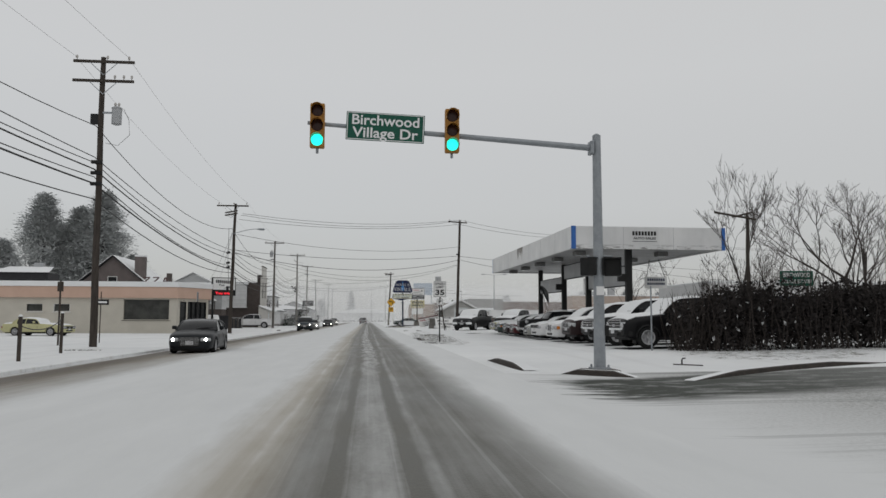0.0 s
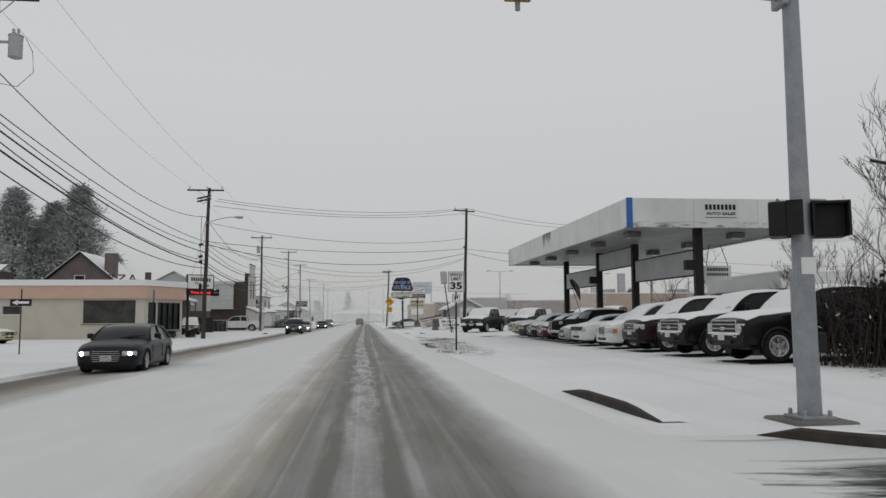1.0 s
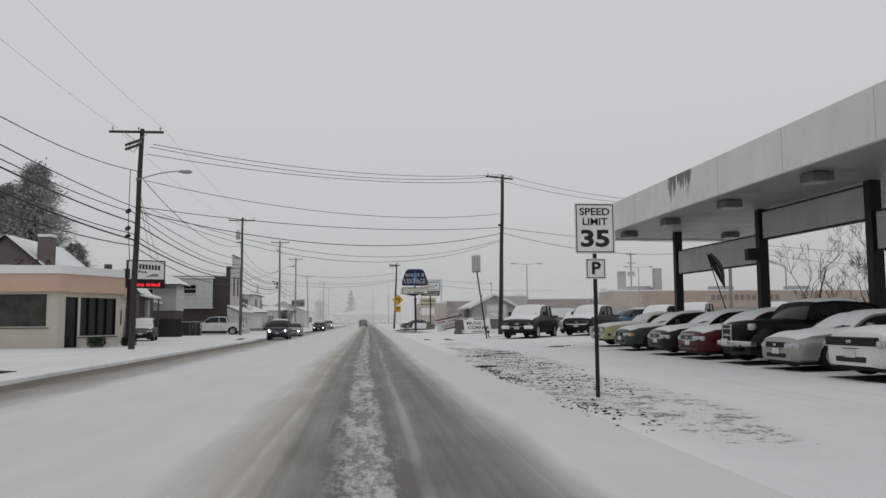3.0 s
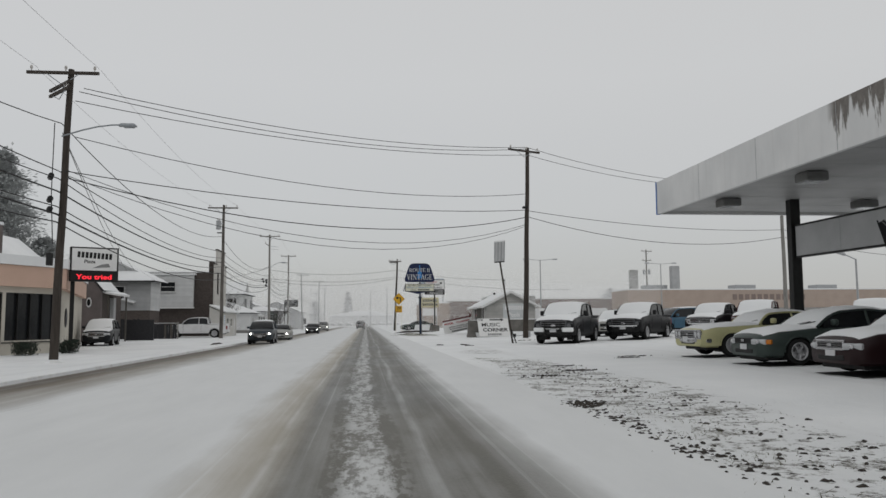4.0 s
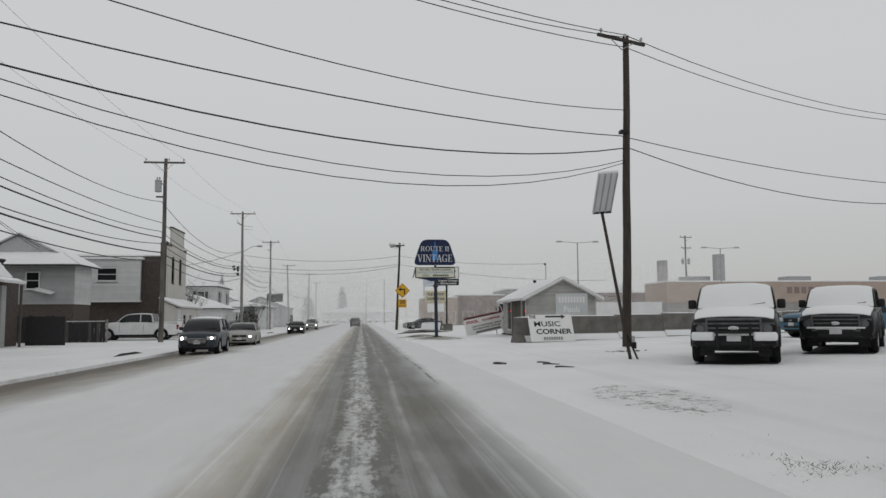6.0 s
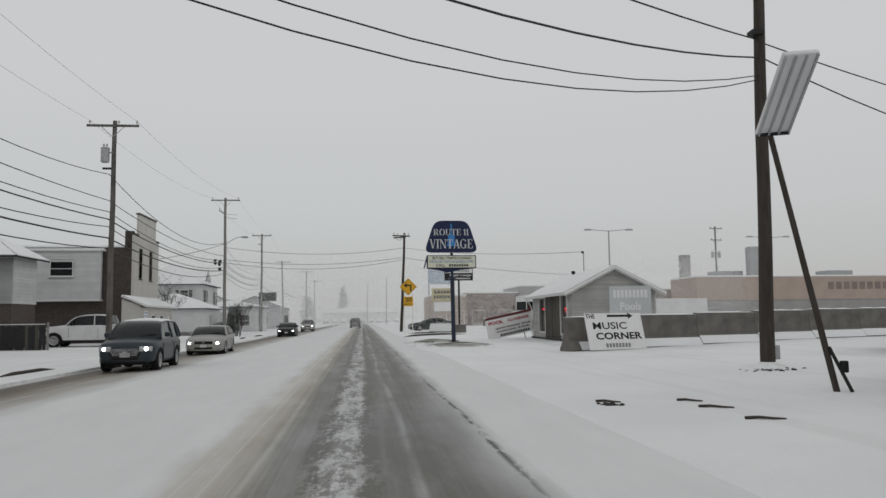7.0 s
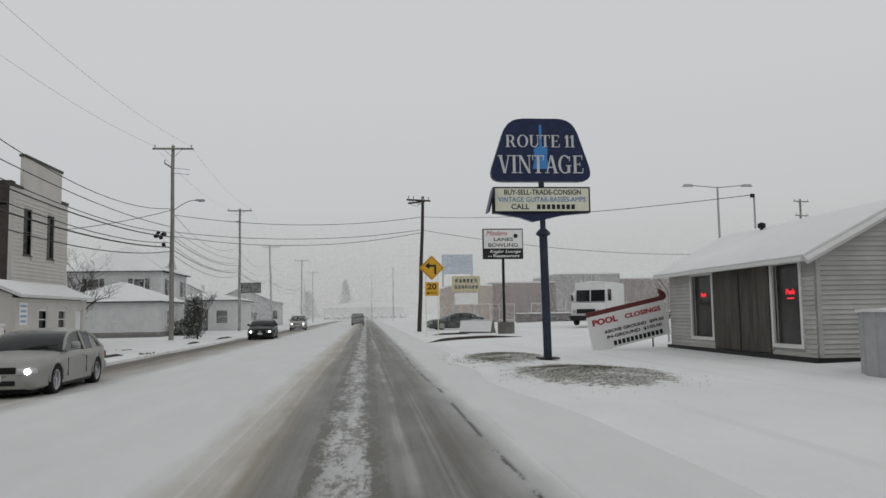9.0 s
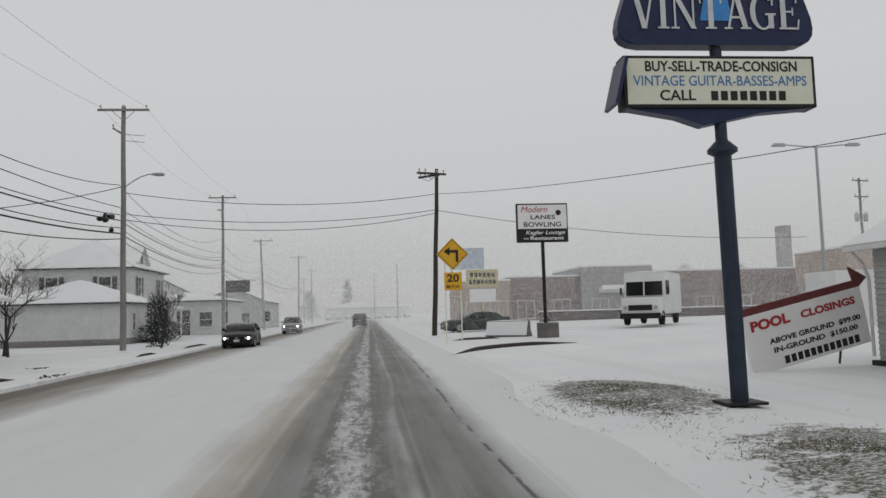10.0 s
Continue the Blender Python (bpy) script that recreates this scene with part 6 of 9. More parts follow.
ROWCARS = "cars parked in the sales lot"
LOT = [
    ("pickup_truck", "pickup", C_BLACK, "black pickup truck with chrome grille under snow", "pickup truck", (9.35, 28.9, 86), dict(chrome=True, bumper=BLACK)),
    ("pickup_truck", "pickup", C_BLACK, "black pickup truck with chrome bumper under snow", "pickup truck", (9.35, 32.5, 86), dict(chrome=True, bumper=BLACK)),
    ("suv", "suv", C_MAROON, "dark maroon sport utility vehicle under snow", "car", (9.3, 36.0, 87), dict(chrome=True, big=1.1)),
    ("minivan", "minivan", C_WHITE, "white minivan with amber indicators under snow", "car", (9.2, 38.9, 88), dict(amber=True, chrome=True)),
    ("muscle_car", "coupe", C_WHITE, "white muscle car with a black side stripe", "car", (9.15, 42.4, 88), dict(stripe=LETTER_BLACK)),
    ("sports_coupe", "sedan", C_SILVER, "low silver coupe covered with snow", "car", (9.3, 45.4, 88), dict(big=0.92)),
    ("vintage_sedan", "vintage", C_BLACK, "black vintage sedan with chrome grille in snow", "car", (9.35, 47.9, 88), dict(chrome=True, bumper=CHROME, cover="light")),
    ("sedan", "sedan", C_RED, "dark red sedan covered with snow", "car", (9.45, 50.7, 88), dict(chrome=True)),
    ("sedan", "sedan", C_MAROON, "dark maroon sedan with chrome grille in snow", "car", (9.45, 53.3, 88), dict(chrome=True)),
    ("sedan", "sedan", C_TEAL, "grey-green sedan with amber indicators in snow", "car", (9.5, 57.1, 88), dict(amber=True)),
    ("muscle_car", "classic", C_LIME, "yellow-green classic muscle car with chrome bumper in snow", "car", (9.95, 61.6, 87), dict(chrome=True, bumper=CHROME)),
    ("pickup_truck", "pickup", C_BLACK, "black lifted pickup truck with brush guard in snow", "pickup truck", (9.3, 76.5, 29), dict(bumper=BLACK, big=1.1, ledge=True)),
    ("pickup_truck", "pickup", C_BLACK, "black pickup truck with snowy bonnet", "pickup truck", (13.9, 79.3, 38), dict(bumper=BLACK, big=1.06)),
    ("pickup_truck", "pickup", C_BLACK, "black pickup truck with wide chrome grille in snow", "pickup truck", (20.6, 84.4, 43), dict(chrome=True, bumper=CHROME, big=1.05)),
    ("pickup_truck", "pickup", C_WINE, "dark red pickup truck with chrome grille in snow", "pickup truck", (23.0, 82.9, 38), dict(chrome=True, bumper=CHROME, big=1.12)),
    ("suv", "suv", C_SILVER, "silver crossover covered with snow", "car", (15.5, 87.2, 30), dict()),
    ("suv", "suv", C_BLUE, "faded blue sport utility vehicle with snow on top", "car", (20.4, 92.8, 78), dict(big=1.12, cover="light")),
    ("suv", "suv", C_SILVER, "silver sport utility vehicle under snow", "car", (29.5, 84.0, 36), dict()),
    ("pickup_truck", "pickup", C_WHITE, "white pickup truck under snow", "pickup truck", (24.0, 73.0, 40), dict()),
    ("suv", "suv", C_BLACK, "black sport utility vehicle under snow", "car", (16.3, 51.5, 80), dict(big=1.1, cover="light")),
]
for name, kind, colour, label, cat, (x, y, a), extra in LOT:
    spot = parked(x, y, a, kind, extra.get("big", 1.0))
    vehicle(name, kind, colour, label, cat, spot, group=ROWCARS, **extra)
    bare_ground(spot, kind, extra.get("big", 1.0))
# traffic and kerbside cars
vehicle("suv", "suv", C_CHARCOAL, "dark snow-dusted sport utility vehicle parked by the sign", "car", pose(-18.45, 94.0, -0.15, 0, 0, 10), chrome=True, big=1.06)
vehicle("pickup_truck", "pickup", C_WHITE, "white pickup truck parked beside the brick house", "pickup truck", pose(-17.75, 121.5, -0.15, 0, 0, -88), snow=False, big=1.1)
vehicle("sedan", "sedan", C_CHARCOAL, "dark sedan with lit headlights on the snowy road", "car", pose(-7.4, 34.8, gz(-7.4), 0, 0, 2), snow=False, lit=True, group="oncoming cars", front=(0.86, 0.36, 0.5))
vehicle("suv", "suv", C_DARK_BLUE, "dark blue sport utility vehicle with snowy roof and lit headlights", "car", pose(-7.7, 96.2, gz(-7.6), 0, 0, 2), lit=True, group="oncoming cars", cover="light", front=(0.95, 0.26, 0.66))
vehicle("sedan", "sedan", C_SILVER, "silver sedan with lit headlights on the snowy road", "car", pose(-7.7, 108.6, gz(-7.6), 0, 0, 2), snow=False, lit=True, group="oncoming cars")
vehicle("sedan", "sedan", C_CHARCOAL, "dark sedan with lit headlights farther down the road", "car", pose(-7.5, 147.0, gz(-7.4), 0, 0, 2), snow=False, lit=True, group="oncoming cars")
vehicle("suv", "suv", C_SILVER, "grey sport utility vehicle with lit headlights far off", "car", pose(-7.8, 180.0, gz(-7.4), 0, 0, 2), snow=False, lit=True, group="oncoming cars")
vehicle("suv", "suv", C_CHARCOAL, "dark car driving ahead far down the road", "car", pose(-1.2, 200.0, gz(0), 0, 0, 180), snow=False)
vehicle("sedan", "sedan", C_TEAL, "grey sedan parked in the plaza entrance", "car", pose(7.6, 155.0, gz(7), 0, 0, -80), snow=False)


# ---- houses ----
def wall_with_openings(bm, length, height, thick, openings):
    """A wall along x from 0 to length, outside at -y: openings as (x0, x1, z0, z1)."""
    xs = sorted({0.0, length, *[v for o in openings for v in o[:2]]})
    zs = sorted({0.0, height, *[v for o in openings for v in o[2:]]})
    for x0, x1 in zip(xs, xs[1:]):
        for z0, z1 in zip(zs, zs[1:]):
            if not any(o[0] <= x0 and x1 <= o[1] and o[2] <= z0 and z1 <= o[3] for o in openings):
                box(bm, (x1 - x0, thick, z1 - z0), ((x0 + x1) / 2, thick / 2, (z0 + z1) / 2))
    bmesh.ops.remove_doubles(bm, verts=bm.verts[:], dist=1e-4)
    seen = {}
    for f in bm.faces:
        c = f.calc_center_median()
        seen.setdefault((round(c.x, 3), round(c.y, 3), round(c.z, 3)), []).append(f)
    bmesh.ops.delete(bm, geom=[f for fs in seen.values() if len(fs) > 1 for f in fs], context="FACES")
    return bm


def window(parent, m, w, h, frame_mat, shutters=None, mullion=True, deep=0.1, sill=True, cross=False, t=0.07, proud=0.03, glass=None):
    win = part("window", boxed((w, 0.02, h), (0, deep * 0.7, 0)), glass or GLASS, parent, "dark glass window", at=m)
    for s in (-1, 1):
        part("window_frame", boxed((w + 2 * t, deep, t), (0, deep / 2 - proud, s * (h / 2 + t / 2))), frame_mat, win)
        part("window_frame", boxed((t, deep, h), (s * (w / 2 + t / 2), deep / 2 - proud, 0)), frame_mat, win)
        if shutters:
            part("shutter", boxed((w * 0.42, 0.05, h + 0.1), (s * (w * 0.74 + t), -0.03, 0), bevel=0.01), shutters, win)
    if mullion:
        part("window_frame", boxed((w, deep * 0.5, 0.05), (0, deep / 2 - 0.02, 0)), frame_mat, win)
    if cross:
        part("window_frame", boxed((0.05, deep * 0.5, h), (0, deep / 2 - 0.018, 0)), frame_mat, win)
    if sill:
        part("window_sill", boxed((w + 0.3, 0.14, 0.05), (0, -0.04, -h / 2 - t - 0.025)), frame_mat, win)
    return win


def clapboards(parent, m, length, height, material, pitch=0.2, skip=(), tilt=7):
    """Overlapping boards over a wall face along x, outside at -y."""
    n = int(height / pitch)
    for i in range(n):
        z = pitch * (i + 0.5)
        cuts = [(0.0, length)]
        for x0, x1, z0, z1 in skip:
            if z0 < z + pitch / 2 and z - pitch / 2 < z1:
                cuts = [p for a, b in cuts for p in ((a, min(b, x0)), (max(a, x1), b)) if p[1] - p[0] > 0.05]
        for a, b in cuts:
            part("siding_board", boxed((b - a, 0.022, pitch + 0.012), ((a + b) / 2, -0.016, z), (-tilt, 0, 0)), material, parent, at=m)


def slab_roof(parent, corners, thick, material, snow=0.14, name="roof"):
    """A roof plane from four corners (counter-clockwise from above), with its snow."""
    c = [Vector(v) for v in corners]
    nrm = (c[1] - c[0]).cross(c[3] - c[0]).normalized()
    bm = bmesh.new()
    a = [bm.verts.new(v) for v in c]
    b = [bm.verts.new(v + nrm * thick) for v in c]
    bm.faces.new(list(reversed(a)))
    bm.faces.new(b)
    for i in range(4):
        j = (i + 1) % 4
        bm.faces.new((a[i], a[j], b[j], b[i]))
    rf = part(name, bm, material, parent)
    if snow:
        bm = bmesh.new()
        snow_patch(bm, *[v + nrm * (thick + 0.015) for v in c], snow, 11, 9, c[0].x)
        part("roof_snow", bm, SNOW, rf, smooth=True)
    return rf


# ---- small pool-shop hut ----
hut = thing("shop_hut", "small pale grey clapboard hut with snowy gable roof", "building", pose(10.55, 106.5, 0.16))
HW, HL, HE, HA = 4.5, 8.7, 2.62, 3.78
# west wall runs along y, its outside faces -x
mw = pose(0, HL, 0.1, 0, 0, -90)
west_m = [(HL - 6.85, HL - 5.4, 0.35, 2.25), (HL - 1.85, HL - 0.6, 0.3, 2.3)]
part("wall", wall_with_openings(bmesh.new(), HL, HE - 0.1, 0.16, west_m), SIDING_HUT, hut, at=mw)
part("wall", wall_with_openings(bmesh.new(), HL, HE - 0.1, 0.16, []), SIDING_HUT, hut, at=pose(HW, 0, 0.1, 0, 0, 90))
for y, turn in ((0.08, 0), (HL - 0.08, 0)):
    part("gable_wall", prism(bmesh.new(), [(0.165, 0.1), (HW - 0.165, 0.1), (HW - 0.165, HE - 0.02), (HW / 2, HA - 0.05), (0.165, HE - 0.02)], 0.16, pose(0, y, 0)), SIDING_HUT, hut)
part("sill_beam", boxed((HW + 0.25, HL + 0.25, 0.24), (HW / 2, HL / 2, 0.0)), BLACK, hut, "dark timber base")
clapboards(hut, mw, HL, HE - 0.1, SIDING_HUT, 0.115, [(o[0] - 0.1, o[1] + 0.1, o[2] - 0.1, o[3] + 0.12) for o in west_m] + [(HL - 5.25, HL - 2.02, 0, 3)], 15)
for i in range(32):
    z = 0.115 * (i + 0.5) + 0.1
    x0, x1 = 0.0, HW
    if z > HE:
        k = (z - HE) / (HA - HE) * HW / 2
        x0, x1 = k + 0.05, HW - k - 0.05
    if x1 - x0 > 0.3:
        for a, b in (((x0, x1),) if not 1.95 < z < 2.6 else ((x0, 2.28), (2.92, x1))):
            part("siding_board", boxed((b - a, 0.022, 0.124), ((a + b) / 2, -0.026, z), (-17, 0, 0)), SIDING_HUT, hut)
NEON = 1
for nth, o in enumerate(west_m):
    w = window(hut, mw @ pose((o[0] + o[1]) / 2, 0.02, (o[2] + o[3]) / 2), o[1] - o[0], o[3] - o[2], TRIM, None, False, sill=False, t=0.1, proud=0.085, glass=SHOP_GLASS)
    if nth == 0:
        words("Pools", 0.18, w, LED_RED, pose(-0.1, 0.05, 0.35), 0.36, 0.006, shear=0.2)
    if nth == NEON:
        words("Pools", 0.2, w, LED_RED, pose(0, 0.05, 0.3), 0.4, 0.006, shear=0.2)
    if nth == NEON:
        bars(w, LED_RED, pose(0.02, 0.05, 0.14), 0.34, 0.035, 4, "neon_letter_bar")
for a, b in ((HL - 5.25, HL - 3.67), (HL - 3.6, HL - 2.02)):
    part("door_panel", boxed((b - a, 0.08, 2.36), ((a + b) / 2, -0.03, 1.22), bevel=0.01), DOOR_BROWN, hut, "dark brown board door", at=mw)
wb_ = part("wall_air_conditioner", boxed((0.58, 0.3, 0.48), (2.6, -0.1, 2.27), bevel=0.02), BLACK, hut, "dark louvred wall air conditioner")
for dx in range(5):
    part("louvre", boxed((0.03, 0.02, 0.4), (2.38 + 0.11 * dx, -0.258, 2.27)), STEEL_GREY, wb_)
part("window_frame", boxed((0.72, 0.06, 0.06), (2.6, -0.03, 2.56)), TRIM, wb_)
ov = 0.42
pitch = (HA - HE) / (HW / 2)
slab_roof(hut, [(-ov, -0.35, HE - ov * pitch), (HW / 2, -0.35, HA), (HW / 2, HL + 0.35, HA), (-ov, HL + 0.35, HE - ov * pitch)], 0.1, TRIM, 0.13)
slab_roof(hut, [(HW / 2, -0.35, HA), (HW + ov, -0.35, HE - ov * pitch), (HW + ov, HL + 0.35, HE - ov * pitch), (HW / 2, HL + 0.35, HA)], 0.1, TRIM, 0.13)
for s in (0, 1):
    x0, x1 = (-ov, HW / 2) if s == 0 else (HW + ov, HW / 2)
    bm = bmesh.new()
    rod(bm, (x0, -0.37, HE - ov * pitch - 0.02), (x1, -0.37, HA - 0.02), 0.09, seg=4)
    part("bargeboard", bm, TRIM, hut)
for s in (0.05, HW - 0.05):
    part("corner_board", boxed((0.09, 0.05, HE - 0.15), (s, -0.04, HE / 2 + 0.05)), SIDING_HUT, hut)
part("gutter", boxed((0.1, HL + 0.6, 0.1), (-ov - 0.04, HL / 2, HE - ov * pitch + 0.02), bevel=0.02), TRIM, hut)
part("downpipe", pipe(bmesh.new(), [(-ov, HL + 0.1, HE - 0.25), (-0.2, HL + 0.1, HE - 0.5), (-0.08, HL + 0.1, HE - 0.8), (-0.08, HL + 0.1, 0.2)], 0.035, 6), TRIM, hut)
bm = rod(bmesh.new(), (1.72, 5.5, HA - 0.6), (1.72, 5.5, HA + 0.1), 0.05, seg=10)
lathe(bm, [(0.09, 0), (0.12, 0.02), (0.12, 0.14), (0.04, 0.18)], 10, pose(1.72, 5.5, HA + 0.0))
part("vent_pipe", bm, BLACK, hut)
aw = part("side_window", boxed((0.62, 0.05, 0.56), (2.65, -0.06, 2.27), bevel=0.01), TRIM, hut, "small window holding an air conditioner")
for dx in (-0.17, 0.19):
    part("pane", boxed((0.18, 0.012, 0.4), (2.65 + dx, -0.09, 2.27)), GLASS, aw)
part("air_conditioner", boxed((0.16, 0.14, 0.4), (2.66, -0.12, 2.26), bevel=0.015), PLASTIC, aw, "dark window air conditioner")

# concrete barriers running out from the lot
for k in range(9):
    x = 7.75 + 3.02 * k
    y = 97.2 + 0.30 * 3.02 * k
    b = thing("concrete_barrier", "weathered grey concrete road barrier with snow on top", "barrier", pose(x + 1.5, y + 0.45, gz(x), 0, 0, 16.7), "concrete barriers in a row")
    prof = [(-0.4, 0), (0.4, 0), (0.4, 0.1), (0.16, 0.45), (0.1, 1.3), (-0.1, 1.3), (-0.16, 0.45), (-0.4, 0.1)]
    part("barrier_body", prism(bmesh.new(), [(px, pz) for px, pz in prof], 3.145, pose(0, 0, 0, 0, 0, 90), bevel=0.008), CONCRETE, b)
    bm = bmesh.new()
    snow_patch(bm, (-1.57, -0.1, 1.3), (1.57, -0.1, 1.3), (1.57, 0.1, 1.3), (-1.57, 0.1, 1.3), 0.05, 12, 4, k)
    part("snow_cap", bm, SNOW, b, smooth=True)
    bm = bmesh.new()
    snow_patch(bm, (-1.57 if k else -1.1, -0.46, 0.05), (1.57, -0.46, 0.05), (1.57, -0.24, 0.36), (-1.57 if k else -1.1, -0.24, 0.36), 0.05, 12, 5, k + 3)
    part("snow_drift", bm, SNOW, b, smooth=True)
b = thing("concrete_barrier", "snow-covered concrete barrier beside the sign footing", "barrier", pose(7.5, 141.3, gz(7.5), 0, 0, -42), "concrete barriers in a row")
part("barrier_body", prism(bmesh.new(), [(-0.3, 0), (0.3, 0), (0.3, 0.1), (0.14, 0.35), (0.1, 0.85), (-0.1, 0.85), (-0.14, 0.35), (-0.3, 0.1)], 2.6, pose(0, 0, 0, 0, 0, 90), bevel=0.015), CONCRETE, b)
bm = bmesh.new()
snow_patch(bm, (-1.28, -0.32, 0.1), (1.28, -0.32, 0.1), (1.28, -0.1, 0.82), (-1.28, -0.1, 0.82), 0.06, 10, 6, 2.0)
part("snow_drift", bm, SNOW, b, smooth=True)
bm = bmesh.new()
snow_patch(bm, (-1.28, -0.1, 0.85), (1.28, -0.1, 0.85), (1.28, 0.1, 0.85), (-1.28, 0.1, 0.85), 0.06, 10, 4, 4.0)
part("snow_cap", bm, SNOW, b, smooth=True)
mc = thing("hand_lettered_sign", "white hand-lettered plywood sign leaning on a barrier", "sign", pose(9.72, 96.75, gz(10), -14, 0, 20))
face = part("board", boxed((2.7, 0.04, 1.42), bevel=0.008), WHITE_PANEL, mc, at=pose(0, 0, 0.73))
words("THE", 0.24, face, LETTER_BLACK, pose(-1.1, -0.025, 0.58), 0.42, 0.002, bold=0.004)
words("MUSIC", 0.38, face, LETTER_BLACK, pose(-0.25, -0.025, 0.2), 1.6, 0.002, bold=0.004)
words("CORNER", 0.36, face, LETTER_BLACK, pose(0.1, -0.025, -0.2), 2.2, 0.002, bold=0.010)
bars(face, LETTER_GREY, pose(0.0, -0.023, -0.55), 1.2, 0.16, 8)
bm = boxed((1.0, 0.004, 0.09), (0.2, -0.023, 0.6))
prism(bm, [(0.7, 0.72), (0.95, 0.6), (0.7, 0.48)], 0.004, pose(0, -0.023, 0))
part("arrow", bm, LETTER_BLACK, face)

pc = thing("pool_service_sign", "white slanted pool service board with a red arrow", "sign", pose(9.1, 115.4, gz(9), 0, 0, 12))
face = part("board", boxed((2.45, 0.08, 1.15), bevel=0.01), WHITE_PANEL, pc, at=pose(0, 0, 0.80, 0, -11, 0) @ Matrix.Diagonal((1.27, 1, 1.05, 1)))
part("red_band", prism(bmesh.new(), [(-1.22, 0.575), (1.1, 0.575), (1.0, 0.42), (1.42, 0.72), (1.1, 1.0), (1.14, 0.72), (-1.22, 0.72)], 0.07), DULL_RED, face, "dull red arrow")
words("POOL", 0.26, face, LETTER_RED, pose(-0.72, -0.045, 0.34), 0.78, 0.003, bold=0.012)
words("CLOSINGS", 0.2, face, LETTER_RED, pose(0.48, -0.045, 0.33), 1.15, 0.003, bold=0.008)
words("ABOVE GROUND  $99.00", 0.14, face, LETTER_BLACK, pose(0.15, -0.045, -0.02), 1.9, 0.003, bold=0.004)
words("IN-GROUND  $150.00", 0.14, face, LETTER_BLACK, pose(0.12, -0.045, -0.2), 1.75, 0.003, bold=0.004)
bars(face, LETTER_BLACK, pose(0.2, -0.044, -0.43), 1.6, 0.15, 12)
for s in (-0.7, 1.0):
    part("leg", rod(bmesh.new(), (s, 0.1, 0.75), (s + 0.25, 0.5, -0.1), 0.025, seg=6), BLACK, pc)

sp = thing("shop_name_board", "pale blue and white shop board behind the hut", "sign", pose(12.45, 103.0, gz(12.5) - 0.05, 0, 0, -14))
part("board", boxed((1.9, 0.06, 1.36), (0, 0, 2.0)), BOARD_BLUE, sp)
bars(sp, LETTER_WHITE, pose(0, -0.035, 2.32), 1.6, 0.36, 9)
words("Pools", 0.5, sp, LETTER_WHITE, pose(0.0, -0.035, 1.72), 0.95, 0.004, bold=0.012)
for s in (-0.8, 0.8):
    part("post", boxed((0.09, 0.09, 2.7), (s, 0.08, 1.3)), WOOD_GREY, sp)

pool = thing("display_pool", "round grey ribbed above-ground pool wall", "pool", pose(11.0, 102.9, gz(10.75) - 0.02) @ Matrix.Diagonal((0.95, 0.95, 1.0, 1)))
for k in range(20):
    a0, a1 = 2 * math.pi * k / 20, 2 * math.pi * (k + 1) / 20
    bm = bmesh.new()
    am, half = (a0 + a1) / 2, 1.55 * math.tan(math.pi / 20)
    box(bm, (0.05, 2 * half * 0.97, 1.2), (1.55 * math.cos(am), 1.55 * math.sin(am), 0.6), (0, 0, math.degrees(am)))
    part("pool_panel", bm, STEEL_GREY, pool)
    part("pool_rib", rod(bmesh.new(), (1.58 * math.cos(a0), 1.58 * math.sin(a0), 0), (1.58 * math.cos(a0), 1.58 * math.sin(a0), 1.24), 0.035, seg=6), STEEL_GREY, pool)
part("pool_rim", lathe(bmesh.new(), [(1.45, 1.2), (1.68, 1.2), (1.68, 1.25), (1.45, 1.26)], 20), WHITE, pool)
part("pool_cover", lathe(bmesh.new(), [(1.5, 1.1), (1.5, 1.24), (0.8, 1.3), (0.1, 1.32)], 20), SNOW, pool, "snow-covered pool cover", smooth=True)

# ---- pizza restaurant ----
pz = thing("pizza_restaurant", "low cream stucco restaurant with peach fascia and snowy roof", "building", pose(0, 0, -0.2))
mS = pose(-42.0, 76.0, 0)
openS = [(12.4, 13.9, 2.1, 2.8), (10.0, 11.4, 2.1, 2.8), (18.8, 23.0, 1.35, 3.25)]
part("wall", wall_with_openings(bmesh.new(), 23.7, 3.4, 0.25, openS), STUCCO, pz, at=mS)
dv = Vector((2.0, 4.6))
ang = math.degrees(math.atan2(dv.y, dv.x))
mD = pose(-18.3, 76.0, 0, 0, 0, ang)
openD = [(0.5, 1.5, 0.05, 3.1), (1.7, 4.75, 0.75, 3.1)]
part("wall", wall_with_openings(bmesh.new(), 5.05, 3.4, 0.25, openD), STUCCO, pz, at=mD)
mE = pose(-16.3, 80.6, 0, 0, 0, 105.5)
part("wall", wall_with_openings(bmesh.new(), 16.4, 3.4, 0.25, []), STUCCO, pz, at=mE)
part("wall", boxed((7.0, 0.25, 3.4), (-24.3, 96.3, 1.7)), STUCCO, pz)
part("wall", boxed((0.25, 11.0, 3.4), (-27.7, 91.0, 1.7)), STUCCO, pz)
part("emblem", lathe(bmesh.new(), [(0.55, 0), (0.55, 0.04), (0.47, 0.06), (0.1, 0.06)], 22, mE @ pose(4.0, -0.01, 1.9, 90, 0, 0)), SHUTTER, pz, "round dark wall emblem")
outline = [(-42, 75.7), (-18.15, 75.7), (-15.95, 80.5), (-20.5, 96.7), (-27.9, 96.7), (-27.9, 85.6), (-42, 85.6)]


